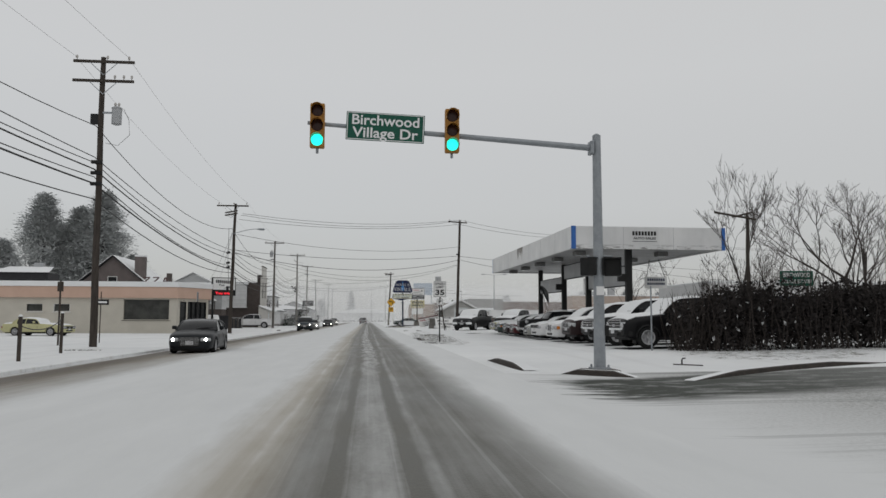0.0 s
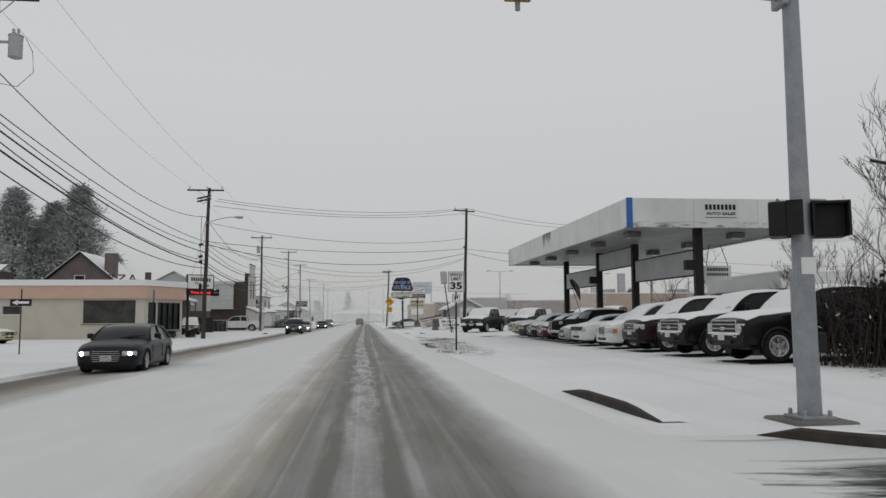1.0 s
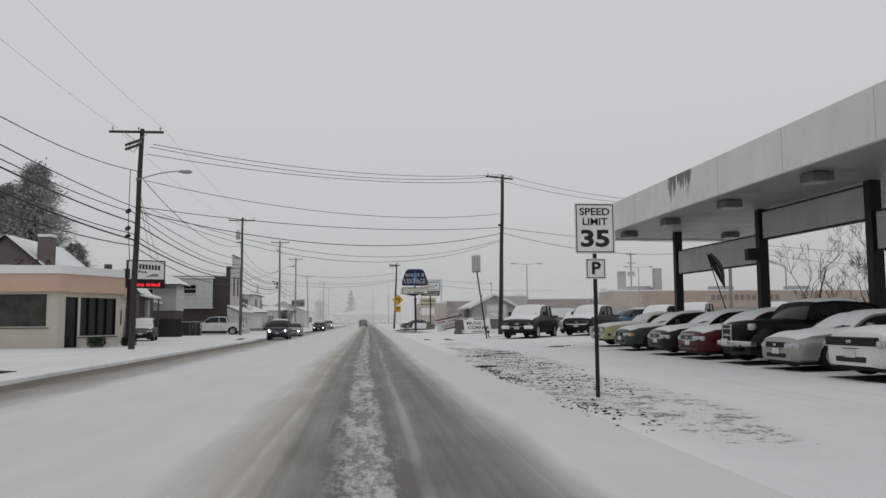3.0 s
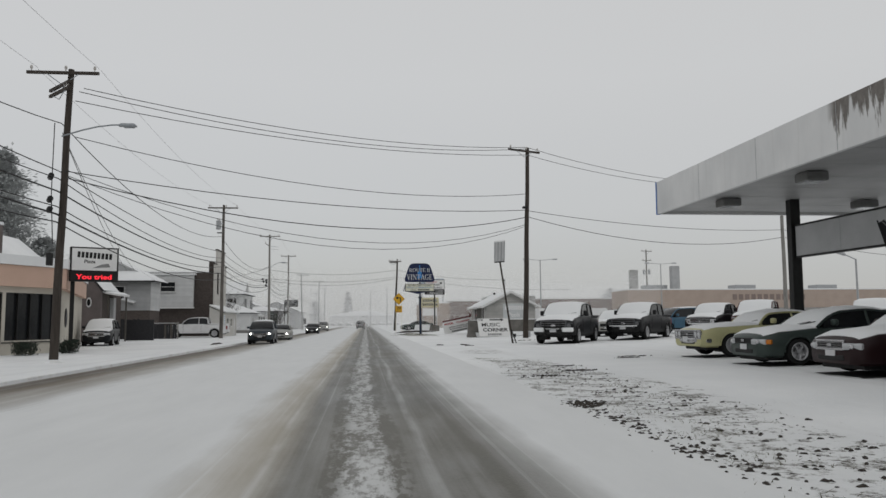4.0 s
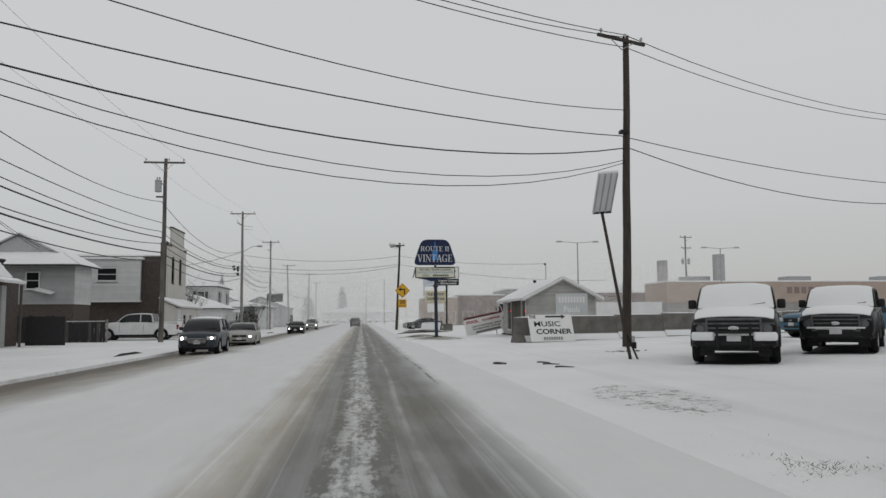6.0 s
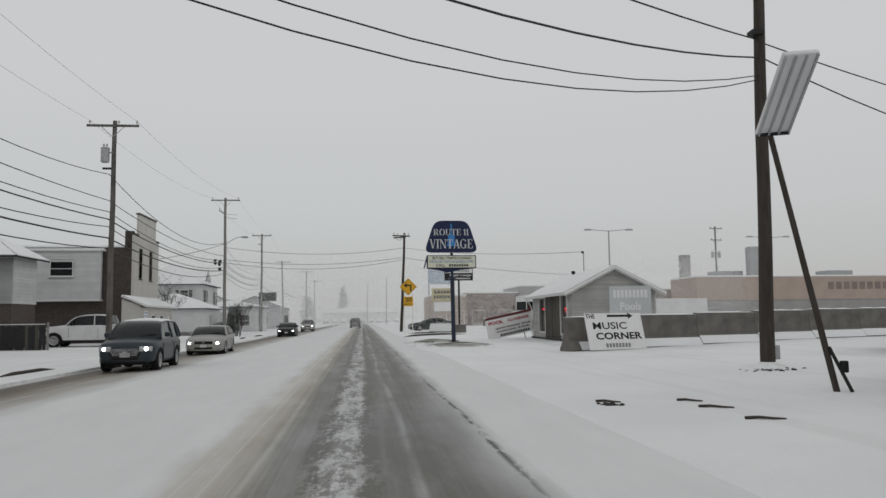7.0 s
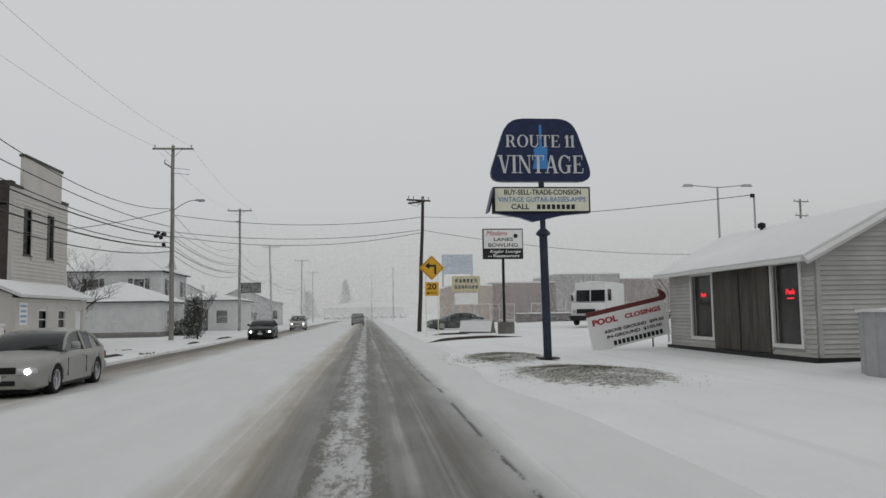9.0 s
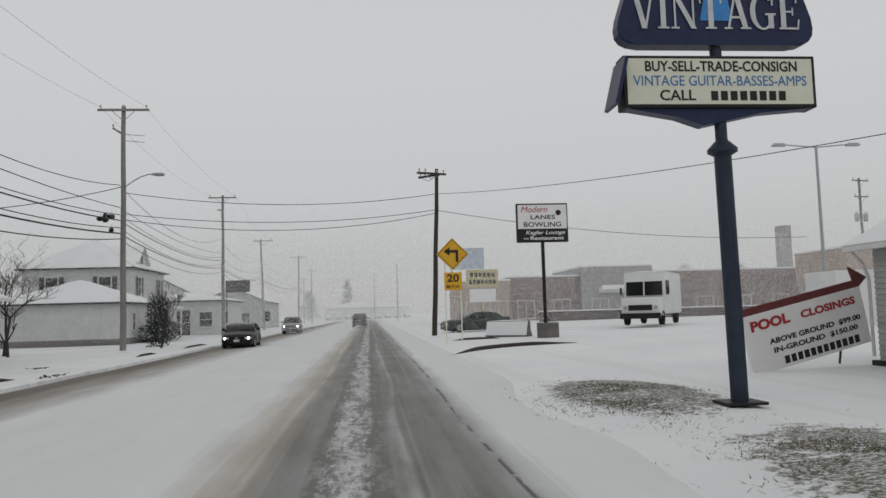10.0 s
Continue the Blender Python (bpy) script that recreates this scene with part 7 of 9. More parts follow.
def plan_prism(bm, pts, z0, z1):
    a = [bm.verts.new((x, y, z0)) for x, y in pts]
    b = [bm.verts.new((x, y, z1)) for x, y in pts]
    bm.faces.new(list(reversed(a)))
    bm.faces.new(b)
    for i in range(len(pts)):
        j = (i + 1) % len(pts)
        bm.faces.new((a[i], a[j], b[j], b[i]))
    return bm


part("fascia", plan_prism(bmesh.new(), outline, 3.4, 4.45), FASCIA_TAN, pz, "peach painted fascia band")
grow = [(-42.1, 75.6), (-18.08, 75.6), (-15.84, 80.48), (-20.42, 96.8), (-28.0, 96.8), (-28.0, 85.7), (-42.1, 85.7)]
part("roof_snow", plan_prism(bmesh.new(), grow, 4.46, 4.95), SNOW, pz, "thick snow along the roof edge")
window(pz, mS @ pose(20.9, 0.05, 2.3), 4.2, 1.9, BROWN_BOARD, None, False, 0.2, glass=SHOP_GLASS)
for x in (13.15, 10.7):
    window(pz, mS @ pose(x, 0.05, 2.45), 1.4, 0.65, TRIM, None, False, 0.2, glass=SHOP_GLASS)
w = window(pz, mD @ pose(3.22, 0.05, 1.92), 3.05, 2.35, BLACK, None, False, 0.15)
for k in (-0.76, 0, 0.76):
    part("window_frame", boxed((0.07, 0.12, 2.3), (k, 0.03, 0)), BLACK, w)
d = part("door", boxed((0.9, 0.06, 2.95), (1.0, 0.12, 1.55)), GLASS, pz, "dark glazed entrance door", at=mD)
part("door_frame", boxed((0.08, 0.12, 3.0), (0.54, 0.08, 1.55)), BLACK, d)
part("door_frame", boxed((0.08, 0.12, 3.0), (1.46, 0.08, 1.55)), BLACK, d)
part("roof_unit", boxed((5.6, 3.0, 1.1), (-35.3, 83.2, 5.5), bevel=0.03), SHUTTER, pz, "dark flat roof extension")
slab_roof(pz, [(-38.3, 81.5, 6.0), (-32.3, 81.5, 6.0), (-33.2, 84.9, 6.75), (-37.6, 84.9, 6.75)], 0.08, SHUTTER, 0.14, "extension_roof")
part("roof_vent", boxed((0.9, 0.8, 0.5), (-34.6, 84.8, 7.0), bevel=0.06), STEEL_GREY, pz)
for k in range(3):
    bm = bmesh.new()
    x = -22.0 + 0.9 * k
    if k < 2:
        box(bm, (0.6, 0.12, 0.1), (x, 79.0, 5.52))
        box(bm, (0.6, 0.12, 0.1), (x, 79.0, 4.98))
        box(bm, (0.72, 0.12, 0.1), (x, 79.0, 5.25), (0, -42, 0))
    else:
        box(bm, (0.1, 0.12, 0.66), (x - 0.14, 79.0, 5.25), (0, 24, 0))
        box(bm, (0.1, 0.12, 0.66), (x + 0.14, 79.0, 5.25), (0, -24, 0))
        box(bm, (0.34, 0.12, 0.09), (x, 79.0, 5.12))
    part("roof_letter", bm, ROOF_RED, pz, "dull red rooftop letter")

rs = thing("restaurant_sign", "white restaurant box sign with a red message strip", "pole sign", pose(-15.05, 82.0, -0.15))
turn = pose(0, 0, 0, 0, 0, 26)
part("post", boxed((0.2, 0.2, 5.7), (-1.0, 0.35, 2.85)), BLACK, rs, at=turn)
face = part("sign_box", boxed((2.45, 0.42, 1.36), bevel=0.03), BLACK, rs, at=turn @ pose(0, 0, 5.0))
part("panel", boxed((2.27, 0.02, 1.2), (0, -0.21, 0)), WHITE_PANEL, face)
bars(face, LETTER_BLACK, pose(0, -0.225, 0.22, 0, 3, 0), 1.8, 0.32, 9)
words("Pizza", 0.26, face, LETTER_BLACK, pose(-0.25, -0.223, -0.12), 0.56, 0.003, bold=0.006)
part("pizza_slice", prism(bmesh.new(), [(-0.1, -0.47), (0.8, -0.40), (0.7, -0.2), (0.35, -0.26)], 0.01, pose(0, -0.223, 0)), LETTER_GREY, face)
led = part("message_strip", boxed((2.45, 0.42, 0.52), bevel=0.02), BLACK, rs, "black message strip with red lights", at=turn @ pose(0, 0, 4.055))
words("You tried", 0.36, led, LED_RED, pose(0.0, -0.218, -0.02), 1.8, 0.006, bold=0.008)

# ---- brick and siding building with a stepped front ----
BX, BY0, BY1 = -17.6, 129.6, 136.6
pb = thing("brick_building", "brown brick two-storey building with a stepped pale front", "building", pose(0, 0, -0.2))
part("brick_wall", boxed((8.5, BY1 - BY0, 7.4), (BX - 4.4, (BY0 + BY1) / 2, 3.7)), BRICK, pb, "dark brown brick side wall")
openF = [(1.35, 2.15, 5.1, 7.4), (4.3, 5.1, 5.1, 7.4)]
mF = pose(BX, BY0 - 0.06, 0, 0, 0, 90)
part("front_wall", wall_with_openings(bmesh.new(), BY1 - BY0 + 0.12, 8.4, 0.16, openF), FACADE, pb, "pale stepped front wall", at=mF)
clapboards(pb, mF, BY1 - BY0 + 0.12, 8.38, FACADE, 0.2, [(o[0] - 0.1, o[1] + 0.1, o[2] - 0.15, o[3] + 0.1) for o in openF], 9)
part("parapet", boxed((0.17, 5.0, 1.75), (BX - 0.08, (BY0 + BY1) / 2 + 0.1, 9.27)), FACADE, pb)
part("coping", boxed((0.3, 5.1, 0.14), (BX - 0.08, (BY0 + BY1) / 2 + 0.1, 10.2)), BROWN_BOARD, pb)
part("coping", boxed((0.3, 1.1, 0.14), (BX - 0.08, BY0 + 0.45, 8.46)), BROWN_BOARD, pb)
part("coping", boxed((0.3, 0.9, 0.14), (BX - 0.08, BY1 - 0.4, 8.46)), BROWN_BOARD, pb)
part("parapet_return", boxed((0.6, 0.5, 1.6), (BX - 0.4, BY0 + 0.2, 7.9)), BRICK, pb)
for o in openF:
    window(pb, mF @ pose((o[0] + o[1]) / 2, 0.02, (o[2] + o[3]) / 2), o[1] - o[0], o[3] - o[2], BROWN_BOARD)
part("roof_snow", boxed((8.6, BY1 - BY0 + 0.1, 0.16), (BX - 4.5, (BY0 + BY1) / 2, 7.5), bevel=0.04), SNOW, pb)
part("upper_wall", boxed((5.4, 0.3, 3.7), (-22.6, BY0 - 0.3, 5.25)), SIDING, pb, "white siding upper storey")
clapboards(pb, pose(-25.3, BY0 - 0.46, 3.4), 5.4, 3.6, SIDING, 0.22, [(1.65, 3.45, 1.75, 2.95)])
window(pb, pose(-22.75, BY0 - 0.57, 5.75), 1.6, 1.05, TRIM, None, True)
part("jetty_beam", boxed((5.5, 0.5, 0.15), (-22.6, BY0 - 0.3, 3.35)), TRIM, pb)
part("roof_snow", boxed((5.8, 1.2, 0.2), (-22.6, BY0 - 0.1, 7.2), bevel=0.05), SNOW, pb)
# lean-to annex
an = thing("annex", "small pale lean-to annex with snowy roof", "building", pose(0, 0, -0.2))
AX, AY0, AY1 = -16.1, 126.7, 135.7
openA = [(2.6, 3.45, 1.25, 2.1), (5.05, 5.9, 1.25, 2.1), (7.45, 8.35, 0.05, 2.15)]
mA = pose(AX, AY0, 0, 0, 0, 90)
part("wall", wall_with_openings(bmesh.new(), AY1 - AY0, 2.7, 0.15, openA), FACADE, an, at=mA)
for y in (AY0 + 0.08, AY1 - 0.08):
    part("wall", prism(bmesh.new(), [(-1.48, 0), (-0.16, 0), (-0.16, 2.85), (-1.48, 3.35)], 0.15, pose(AX, y, 0)), FACADE, an)
clapboards(an, mA, AY1 - AY0, 2.6, FACADE, 0.18, [(o[0] - 0.1, o[1] + 0.1, o[2] - 0.12, o[3] + 0.1) for o in openA], 9)
for o in openA[:2]:
    window(an, mA @ pose((o[0] + o[1]) / 2, 0.02, (o[2] + o[3]) / 2), o[1] - o[0], o[3] - o[2], TRIM)
part("door", boxed((0.88, 0.06, 2.08), (7.9, 0.08, 1.1), bevel=0.01), WHITE, an, "white door", at=mA)
part("wall", boxed((0.12, 2.7, 3.35), (BX + 0.08, AY0 + 1.5, 1.68)), FACADE, an)
nt = part("notice", boxed((0.85, 0.02, 1.05), (0.75, -0.05, 1.95)), WHITE_PANEL, an, "pale notice with blue print", at=mA)
for k in range(4):
    part("notice_line", boxed((0.66 - 0.08 * (k % 2), 0.006, 0.11), (0.75, -0.063, 2.32 - 0.24 * k)), NOTICE_BLUE, nt)
slab_roof(an, [(BX + 0.02, AY0 - 0.25, 3.5), (AX + 0.35, AY0 - 0.25, 2.72), (AX + 0.35, AY1 + 0.3, 2.72), (BX + 0.02, AY1 + 0.3, 3.5)], 0.12, TRIM, 0.12)

# ---- house with porch before it ----
ha = thing("siding_house", "white two-storey house with gabled snowy roof and brick base", "house", pose(0, 0, -0.2))
part("ground_floor", boxed((9.36, 3.54, 3.1), (-26.7, 120.95, 1.55)), BRICK, ha, "dark brick ground floor")
part("upper_floor", boxed((9.4, 3.6, 3.2), (-26.7, 120.95, 4.5)), SIDING, ha, "white siding upper floor")
clapboards(ha, pose(-31.4, 119.14, 2.9), 9.4, 3.0, SIDING_GREY, 0.22)
clapboards(ha, pose(-21.99, 119.15, 2.9, 0, 0, 90), 3.6, 3.0, SIDING, 0.22)
window(ha, pose(-25.0, 118.98, 4.7), 0.9, 1.2, TRIM)
slab_roof(ha, [(-24.7, 118.3, 3.95), (-23.4, 118.3, 3.6), (-23.4, 119.1, 3.75), (-24.7, 119.1, 4.1)], 0.06, TRIM, 0.08, "door_awning")
slab_roof(ha, [(-32.4, 117.9, 5.75), (-21.3, 117.9, 5.75), (-23.4, 120.4, 6.85), (-30.0, 120.4, 6.85)], 0.12, SHUTTER, 0.16)
slab_roof(ha, [(-21.3, 117.9, 5.75), (-21.3, 123.0, 5.75), (-23.4, 122.9, 6.85), (-23.4, 120.4, 6.85)], 0.12, SHUTTER, 0.16)
slab_roof(ha, [(-32.4, 123.0, 5.75), (-32.4, 117.9, 5.75), (-30.0, 120.4, 6.85), (-30.0, 122.9, 6.85)], 0.12, SHUTTER, 0.16)
part("gable_front", prism(bmesh.new(), [(-2.9, 0), (2.9, 0), (0, 1.45)], 0.3, pose(-26.6, 120.5, 6.85)), SIDING_GREY, ha, "pale gable triangle")
slab_roof(ha, [(-29.8, 120.1, 6.75), (-26.6, 120.1, 8.4), (-26.6, 123.0, 8.4), (-29.8, 123.0, 6.75)], 0.08, SIDING_GREY, 0.14)
slab_roof(ha, [(-26.6, 120.1, 8.4), (-23.4, 120.1, 6.75), (-23.4, 123.0, 6.75), (-26.6, 123.0, 8.4)], 0.08, SIDING_GREY, 0.14)
part("chimney", boxed((0.7, 0.7, 3.0), (-30.6, 122.2, 6.9), bevel=0.02), BRICK, ha)

ch = thing("brick_porch_house", "low brick house front with an oval window", "house", pose(0, 0, -0.2))
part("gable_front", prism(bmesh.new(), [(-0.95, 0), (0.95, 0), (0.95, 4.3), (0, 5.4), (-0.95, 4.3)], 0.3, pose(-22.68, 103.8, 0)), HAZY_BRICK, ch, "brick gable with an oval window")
part("oval_window", lathe(bmesh.new(), [(0.2, 0), (0.2, 0.05), (0.17, 0.06)], 18, pose(-22.68, 103.65, 3.3, 90, 0, 0) @ Matrix.Diagonal((1, 2.0, 1, 1))), TRIM, ch)
part("oval_pane", lathe(bmesh.new(), [(0.15, 0), (0.14, 0.02)], 18, pose(-22.68, 103.6, 3.3, 90, 0, 0) @ Matrix.Diagonal((1, 2.0, 1, 1))), GLASS, ch)
part("side_wall", boxed((1.8, 5.0, 4.1), (-22.68, 106.5, 2.05)), BRICK, ch)
part("side_wall", boxed((0.3, 0.6, 3.75), (-21.61, 106.3, 1.87)), SIDING_GREY, ch)
part("rear_wing", boxed((9.0, 8.0, 3.3), (-28.2, 109.0, 1.65)), STUCCO, ch)
slab_roof(ch, [(-33.0, 104.6, 3.2), (-23.6, 104.6, 3.2), (-23.6, 109.0, 4.8), (-33.0, 109.0, 4.8)], 0.12, SHUTTER, 0.16)
slab_roof(ch, [(-23.8, 103.5, 4.22), (-22.68, 103.5, 5.5), (-22.68, 109.2, 5.5), (-23.8, 109.2, 4.22)], 0.1, SHUTTER, 0.12)
slab_roof(ch, [(-22.68, 103.5, 5.5), (-21.56, 103.5, 4.22), (-21.56, 107.4, 4.22), (-22.68, 107.4, 5.5)], 0.1, SHUTTER, 0.12)
slab_roof(ch, [(-21.6, 104.0, 4.05), (-20.5, 104.0, 3.85), (-20.5, 107.0, 3.85), (-21.6, 107.0, 4.05)], 0.12, TRIM, 0.13, "porch_roof")
for y in (104.3, 106.7):
    part("porch_post", boxed((0.12, 0.12, 3.8), (-21.35 if y < 105 else -20.65, y, 1.9)), BROWN_BOARD, ch)
part("porch_wall", boxed((2.4, 0.12, 1.9), (-20.2, 109.4, 0.95)), SHUTTER, ch)
deck = thing("board_fence", "dark weathered board fence between the houses", "fence", pose(0, 0, -0.2))
rnd = random.Random(71)
for k in range(32):
    h = (1.95 if k < 15 else 1.5) + rnd.uniform(-0.07, 0.07)
    part("fence_board", boxed((rnd.uniform(0.182, 0.194), 0.035, h), (-24.6 + 0.195 * k, 115.5 + rnd.uniform(-0.02, 0.02), h / 2), (0, rnd.uniform(-1, 1), 0)), SHUTTER if rnd.random() < 0.85 else BROWN_BOARD, deck)
for z in (0.4, 1.2):
    part("rail", boxed((6.3, 0.06, 0.09), (-21.6, 115.56, z)), BROWN_BOARD, deck)
part("end_post", boxed((0.1, 0.1, 1.7), (-18.35, 115.5, 0.85)), WOOD_GREY, deck)
part("rail_snow", boxed((3.1, 0.07, 0.04), (-20.05, 115.5, 1.585)), SNOW, deck)

fence = thing("iron_fence", "dark iron picket fence in the snow", "fence", pose(0, 0, -0.2))
for k in range(10):
    part("picket", boxed((0.025, 0.025, 1.2), (-22.7 + 0.15 * k, 105.2, 0.6)), BLACK, fence)
for z in (0.2, 1.1):
    part("rail", boxed((1.5, 0.04, 0.04), (-22.0, 105.2, z)), BLACK, fence)

# ---- white houses farther along ----
def plain_house(name, label, x0, x1, y0, y1, eave, ridge, wall_mat, along="y", windows=(), base=None, snow=0.16):
    ob = thing(name, label, "house", pose(0, 0, -0.2))
    part("wall", boxed((x1 - x0, y1 - y0, eave), ((x0 + x1) / 2, (y0 + y1) / 2, eave / 2)), wall_mat, ob)
    if base:
        part("foundation", boxed((x1 - x0 + 0.06, y1 - y0 + 0.06, 0.5), ((x0 + x1) / 2, (y0 + y1) / 2, 0.25)), base, ob)
    o = 0.4
    xm, ym = (x0 + x1) / 2, (y0 + y1) / 2
    if along == "hip":
        k = min(x1 - x0, y1 - y0) / 2
        A, B, C, D = (x0 - o, y0 - o, eave), (x1 + o, y0 - o, eave), (x1 + o, y1 + o, eave), (x0 - o, y1 + o, eave)
        if y1 - y0 >= x1 - x0:
            p, q = (xm, y0 + k, ridge), (xm, y1 - k, ridge)
            planes = [(A, B, p, p), (B, C, q, p), (C, D, q, q), (D, A, p, q)]
        else:
            p, q = (x0 + k, ym, ridge), (x1 - k, ym, ridge)
            planes = [(A, B, q, p), (B, C, q, q), (C, D, p, q), (D, A, p, p)]
        for pl in planes:
            pl = [Vector(v) for v in pl]
            if pl[2] == pl[3]:
                pl[2] = pl[2] + (pl[1] - pl[0]).normalized() * 0.05
            slab_roof(ob, pl, 0.12, SHUTTER, snow)
    elif along == "y":
        part("gable", prism(bmesh.new(), [(x0, eave), (x1, eave), (xm, ridge)], y1 - y0 - 0.02, pose(0, ym, 0)), wall_mat, ob)
        slab_roof(ob, [(x0 - o, y0 - o, eave - 0.15), (xm, y0 - o, ridge), (xm, y1 + o, ridge), (x0 - o, y1 + o, eave - 0.15)], 0.12, SHUTTER, snow)
        slab_roof(ob, [(xm, y0 - o, ridge), (x1 + o, y0 - o, eave - 0.15), (x1 + o, y1 + o, eave - 0.15), (xm, y1 + o, ridge)], 0.12, SHUTTER, snow)
    for face, u, z, w, h, sh in windows:
        m = pose(u, y0 - 0.09, z) if face == "s" else pose(x1 + 0.09, u, z, 0, 0, 90)
        window(ob, m, w, h, TRIM, SHUTTER if sh else None)
    return ob


wh = plain_house("white_house", "white two-storey house with dark shutters and snowy roof", -29.5, -20.5, 169.0, 180.0, 6.3, 9.2, SIDING, "hip",
                 [("s", -22.6, 4.8, 1.0, 1.6, 1), ("s", -27.0, 4.8, 1.0, 1.6, 1), ("e", 171.5, 4.8, 0.9, 1.6, 1), ("e", 178.0, 4.8, 0.9, 1.6, 1), ("e", 171.0, 1.8, 0.95, 1.6, 1)])
dm = part("dormer", prism(bmesh.new(), [(-1.5, 0), (1.5, 0), (1.5, 0.5), (0, 1.75), (-1.5, 0.5)], 3.4, pose(-22.4, 173.0, 6.6, 0, 0, 90)), SIDING, wh)
part("dormer_window", boxed((0.05, 0.7, 0.8), (-20.68, 173.0, 7.3)), GLASS, dm)
slab_roof(wh, [(-24.6, 171.1, 6.85), (-20.4, 171.1, 6.85), (-20.4, 173.0, 8.5), (-24.6, 173.0, 8.5)], 0.1, TRIM, 0.12)
slab_roof(wh, [(-24.6, 173.0, 8.5), (-20.4, 173.0, 8.5), (-20.4, 174.9, 6.85), (-24.6, 174.9, 6.85)], 0.1, TRIM, 0.12)
slab_roof(wh, [(-20.5, 170.0, 3.3), (-18.3, 170.0, 2.8), (-18.3, 179.0, 2.8), (-20.5, 179.0, 3.3)], 0.1, TRIM, 0.12, "porch_roof")
for y in (170.3, 173.2, 176.1, 178.7):
    part("porch_post", boxed((0.14, 0.14, 2.8), (-18.5, y, 1.4)), TRIM, wh)
plain_house("garage", "low white block garage with a snowy hip roof", -26.2, -17.6, 157.0, 166.0, 3.0, 4.8, SIDING, "hip", [("e", 160.0, 1.7, 0.8, 1.2, 0)], STONE_GREY)
plain_house("roadside_office", "low cream roadside office with dark entrance", -24.5, -15.5, 184.0, 196.0, 3.6, 4.6, SIDING, "hip", [("s", -17.2, 1.7, 1.3, 1.5, 0), ("s", -19.5, 1.4, 1.4, 2.6, 0), ("e", 186, 1.9, 1.6, 1.4, 0)])
plain_house("white_house", "white house far down the road", -34.0, -24.0, 205.0, 216.0, 5.4, 8.0, SIDING, "y", [("s", -27, 4.0, 1, 1.4, 0), ("e", 208, 4.0, 1, 1.4, 0)])
plain_house("pale_house", "pale house far down the road in the snow", -26.0, -16.0, 222.0, 240.0, 4.2, 6.4, SIDING_GREY, "y", [("s", -19, 1.8, 1.2, 1.4, 0)])
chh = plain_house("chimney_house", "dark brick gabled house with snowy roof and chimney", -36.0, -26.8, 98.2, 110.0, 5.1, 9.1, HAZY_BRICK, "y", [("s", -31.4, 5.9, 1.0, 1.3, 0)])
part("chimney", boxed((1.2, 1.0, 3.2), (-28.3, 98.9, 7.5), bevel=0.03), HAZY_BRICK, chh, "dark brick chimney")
part("chimney_snow", boxed((1.3, 1.1, 0.25), (-28.3, 98.9, 9.2), bevel=0.08), SNOW, chh)
for k, (dx, y, z) in enumerate(((0.0, 141.2, 6.95), (-0.25, 140.4, 6.75), (0.2, 139.8, 6.6), (-0.1, 141.6, 6.3))):
    cl = thing("cable_closure", "black splice closure hung on the utility cables", "cable box", pose(-13.2 + dx, y, z, 8, 4, 6 * k), "closures on the cables")
    part("closure_case", lathe(bmesh.new(), [(0.05, -0.38), (0.12, -0.3), (0.13, 0.3), (0.05, 0.38)], 10, pose(0, 0, 0, 90, 0, 0)), BLACK, cl, smooth=True)
    part("closure_hook", rod(bmesh.new(), (0, 0, 0.1), (0, 0, 0.3), 0.012, seg=5), STEEL_GREY, cl)
hang = thing("hanging_board", "small dark board on a bracket", "sign", pose(-14.2, 186.0, 0))
part("board", boxed((2.6, 0.2, 1.3), (0, 0, 5.0), bevel=0.02), SHUTTER, hang)
part("post", boxed((0.12, 0.12, 5.6), (-1.2, 0.1, 2.6)), BLACK, hang)

# ---- plaza on the right-hand side ----
pl = thing("brick_plaza", "long low plaza of brick and grey shop units", "building", pose(0, 0, 0.1))
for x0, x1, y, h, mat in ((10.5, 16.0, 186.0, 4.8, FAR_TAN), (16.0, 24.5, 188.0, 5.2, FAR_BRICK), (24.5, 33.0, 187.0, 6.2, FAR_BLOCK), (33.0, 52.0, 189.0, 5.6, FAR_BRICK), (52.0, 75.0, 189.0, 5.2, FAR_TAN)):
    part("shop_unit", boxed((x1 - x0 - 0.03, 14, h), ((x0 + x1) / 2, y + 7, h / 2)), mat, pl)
    part("roof_snow", boxed((x1 - x0, 14.1, 0.2), ((x0 + x1) / 2, y + 7, h + 0.1), bevel=0.05), SNOW, pl)
    n = max(2, int((x1 - x0) / 4))
    for i in range(n):
        window(pl, pose(x0 + (x1 - x0) * (i + 0.5) / n, y - 0.03, 1.5), 1.9, 2.0, TRIM, None, False, cross=True)
part("awning", boxed((4.0, 1.6, 0.5), (28.5, 186.2, 3.6), (-14, 0, 0)), SNOW, pl)
part("parapet_wall", boxed((30.0, 0.5, 1.2), (32.0, 176.0, 0.6)), BRICK, pl, "low dark brick wall")
part("snow_cap", boxed((30.0, 0.6, 0.12), (32.0, 176.0, 1.27), bevel=0.03), SNOW, pl)
ware = thing("warehouse", "long tan and grey block warehouse with chimneys", "building", pose(0, 0, 0.1))
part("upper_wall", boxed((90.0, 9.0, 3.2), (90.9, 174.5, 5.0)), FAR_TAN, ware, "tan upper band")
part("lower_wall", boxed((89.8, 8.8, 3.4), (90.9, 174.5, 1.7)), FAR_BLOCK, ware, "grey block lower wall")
part("roof_snow", boxed((90.1, 9.1, 0.2), (90.9, 174.5, 6.7), bevel=0.05), SNOW, ware)
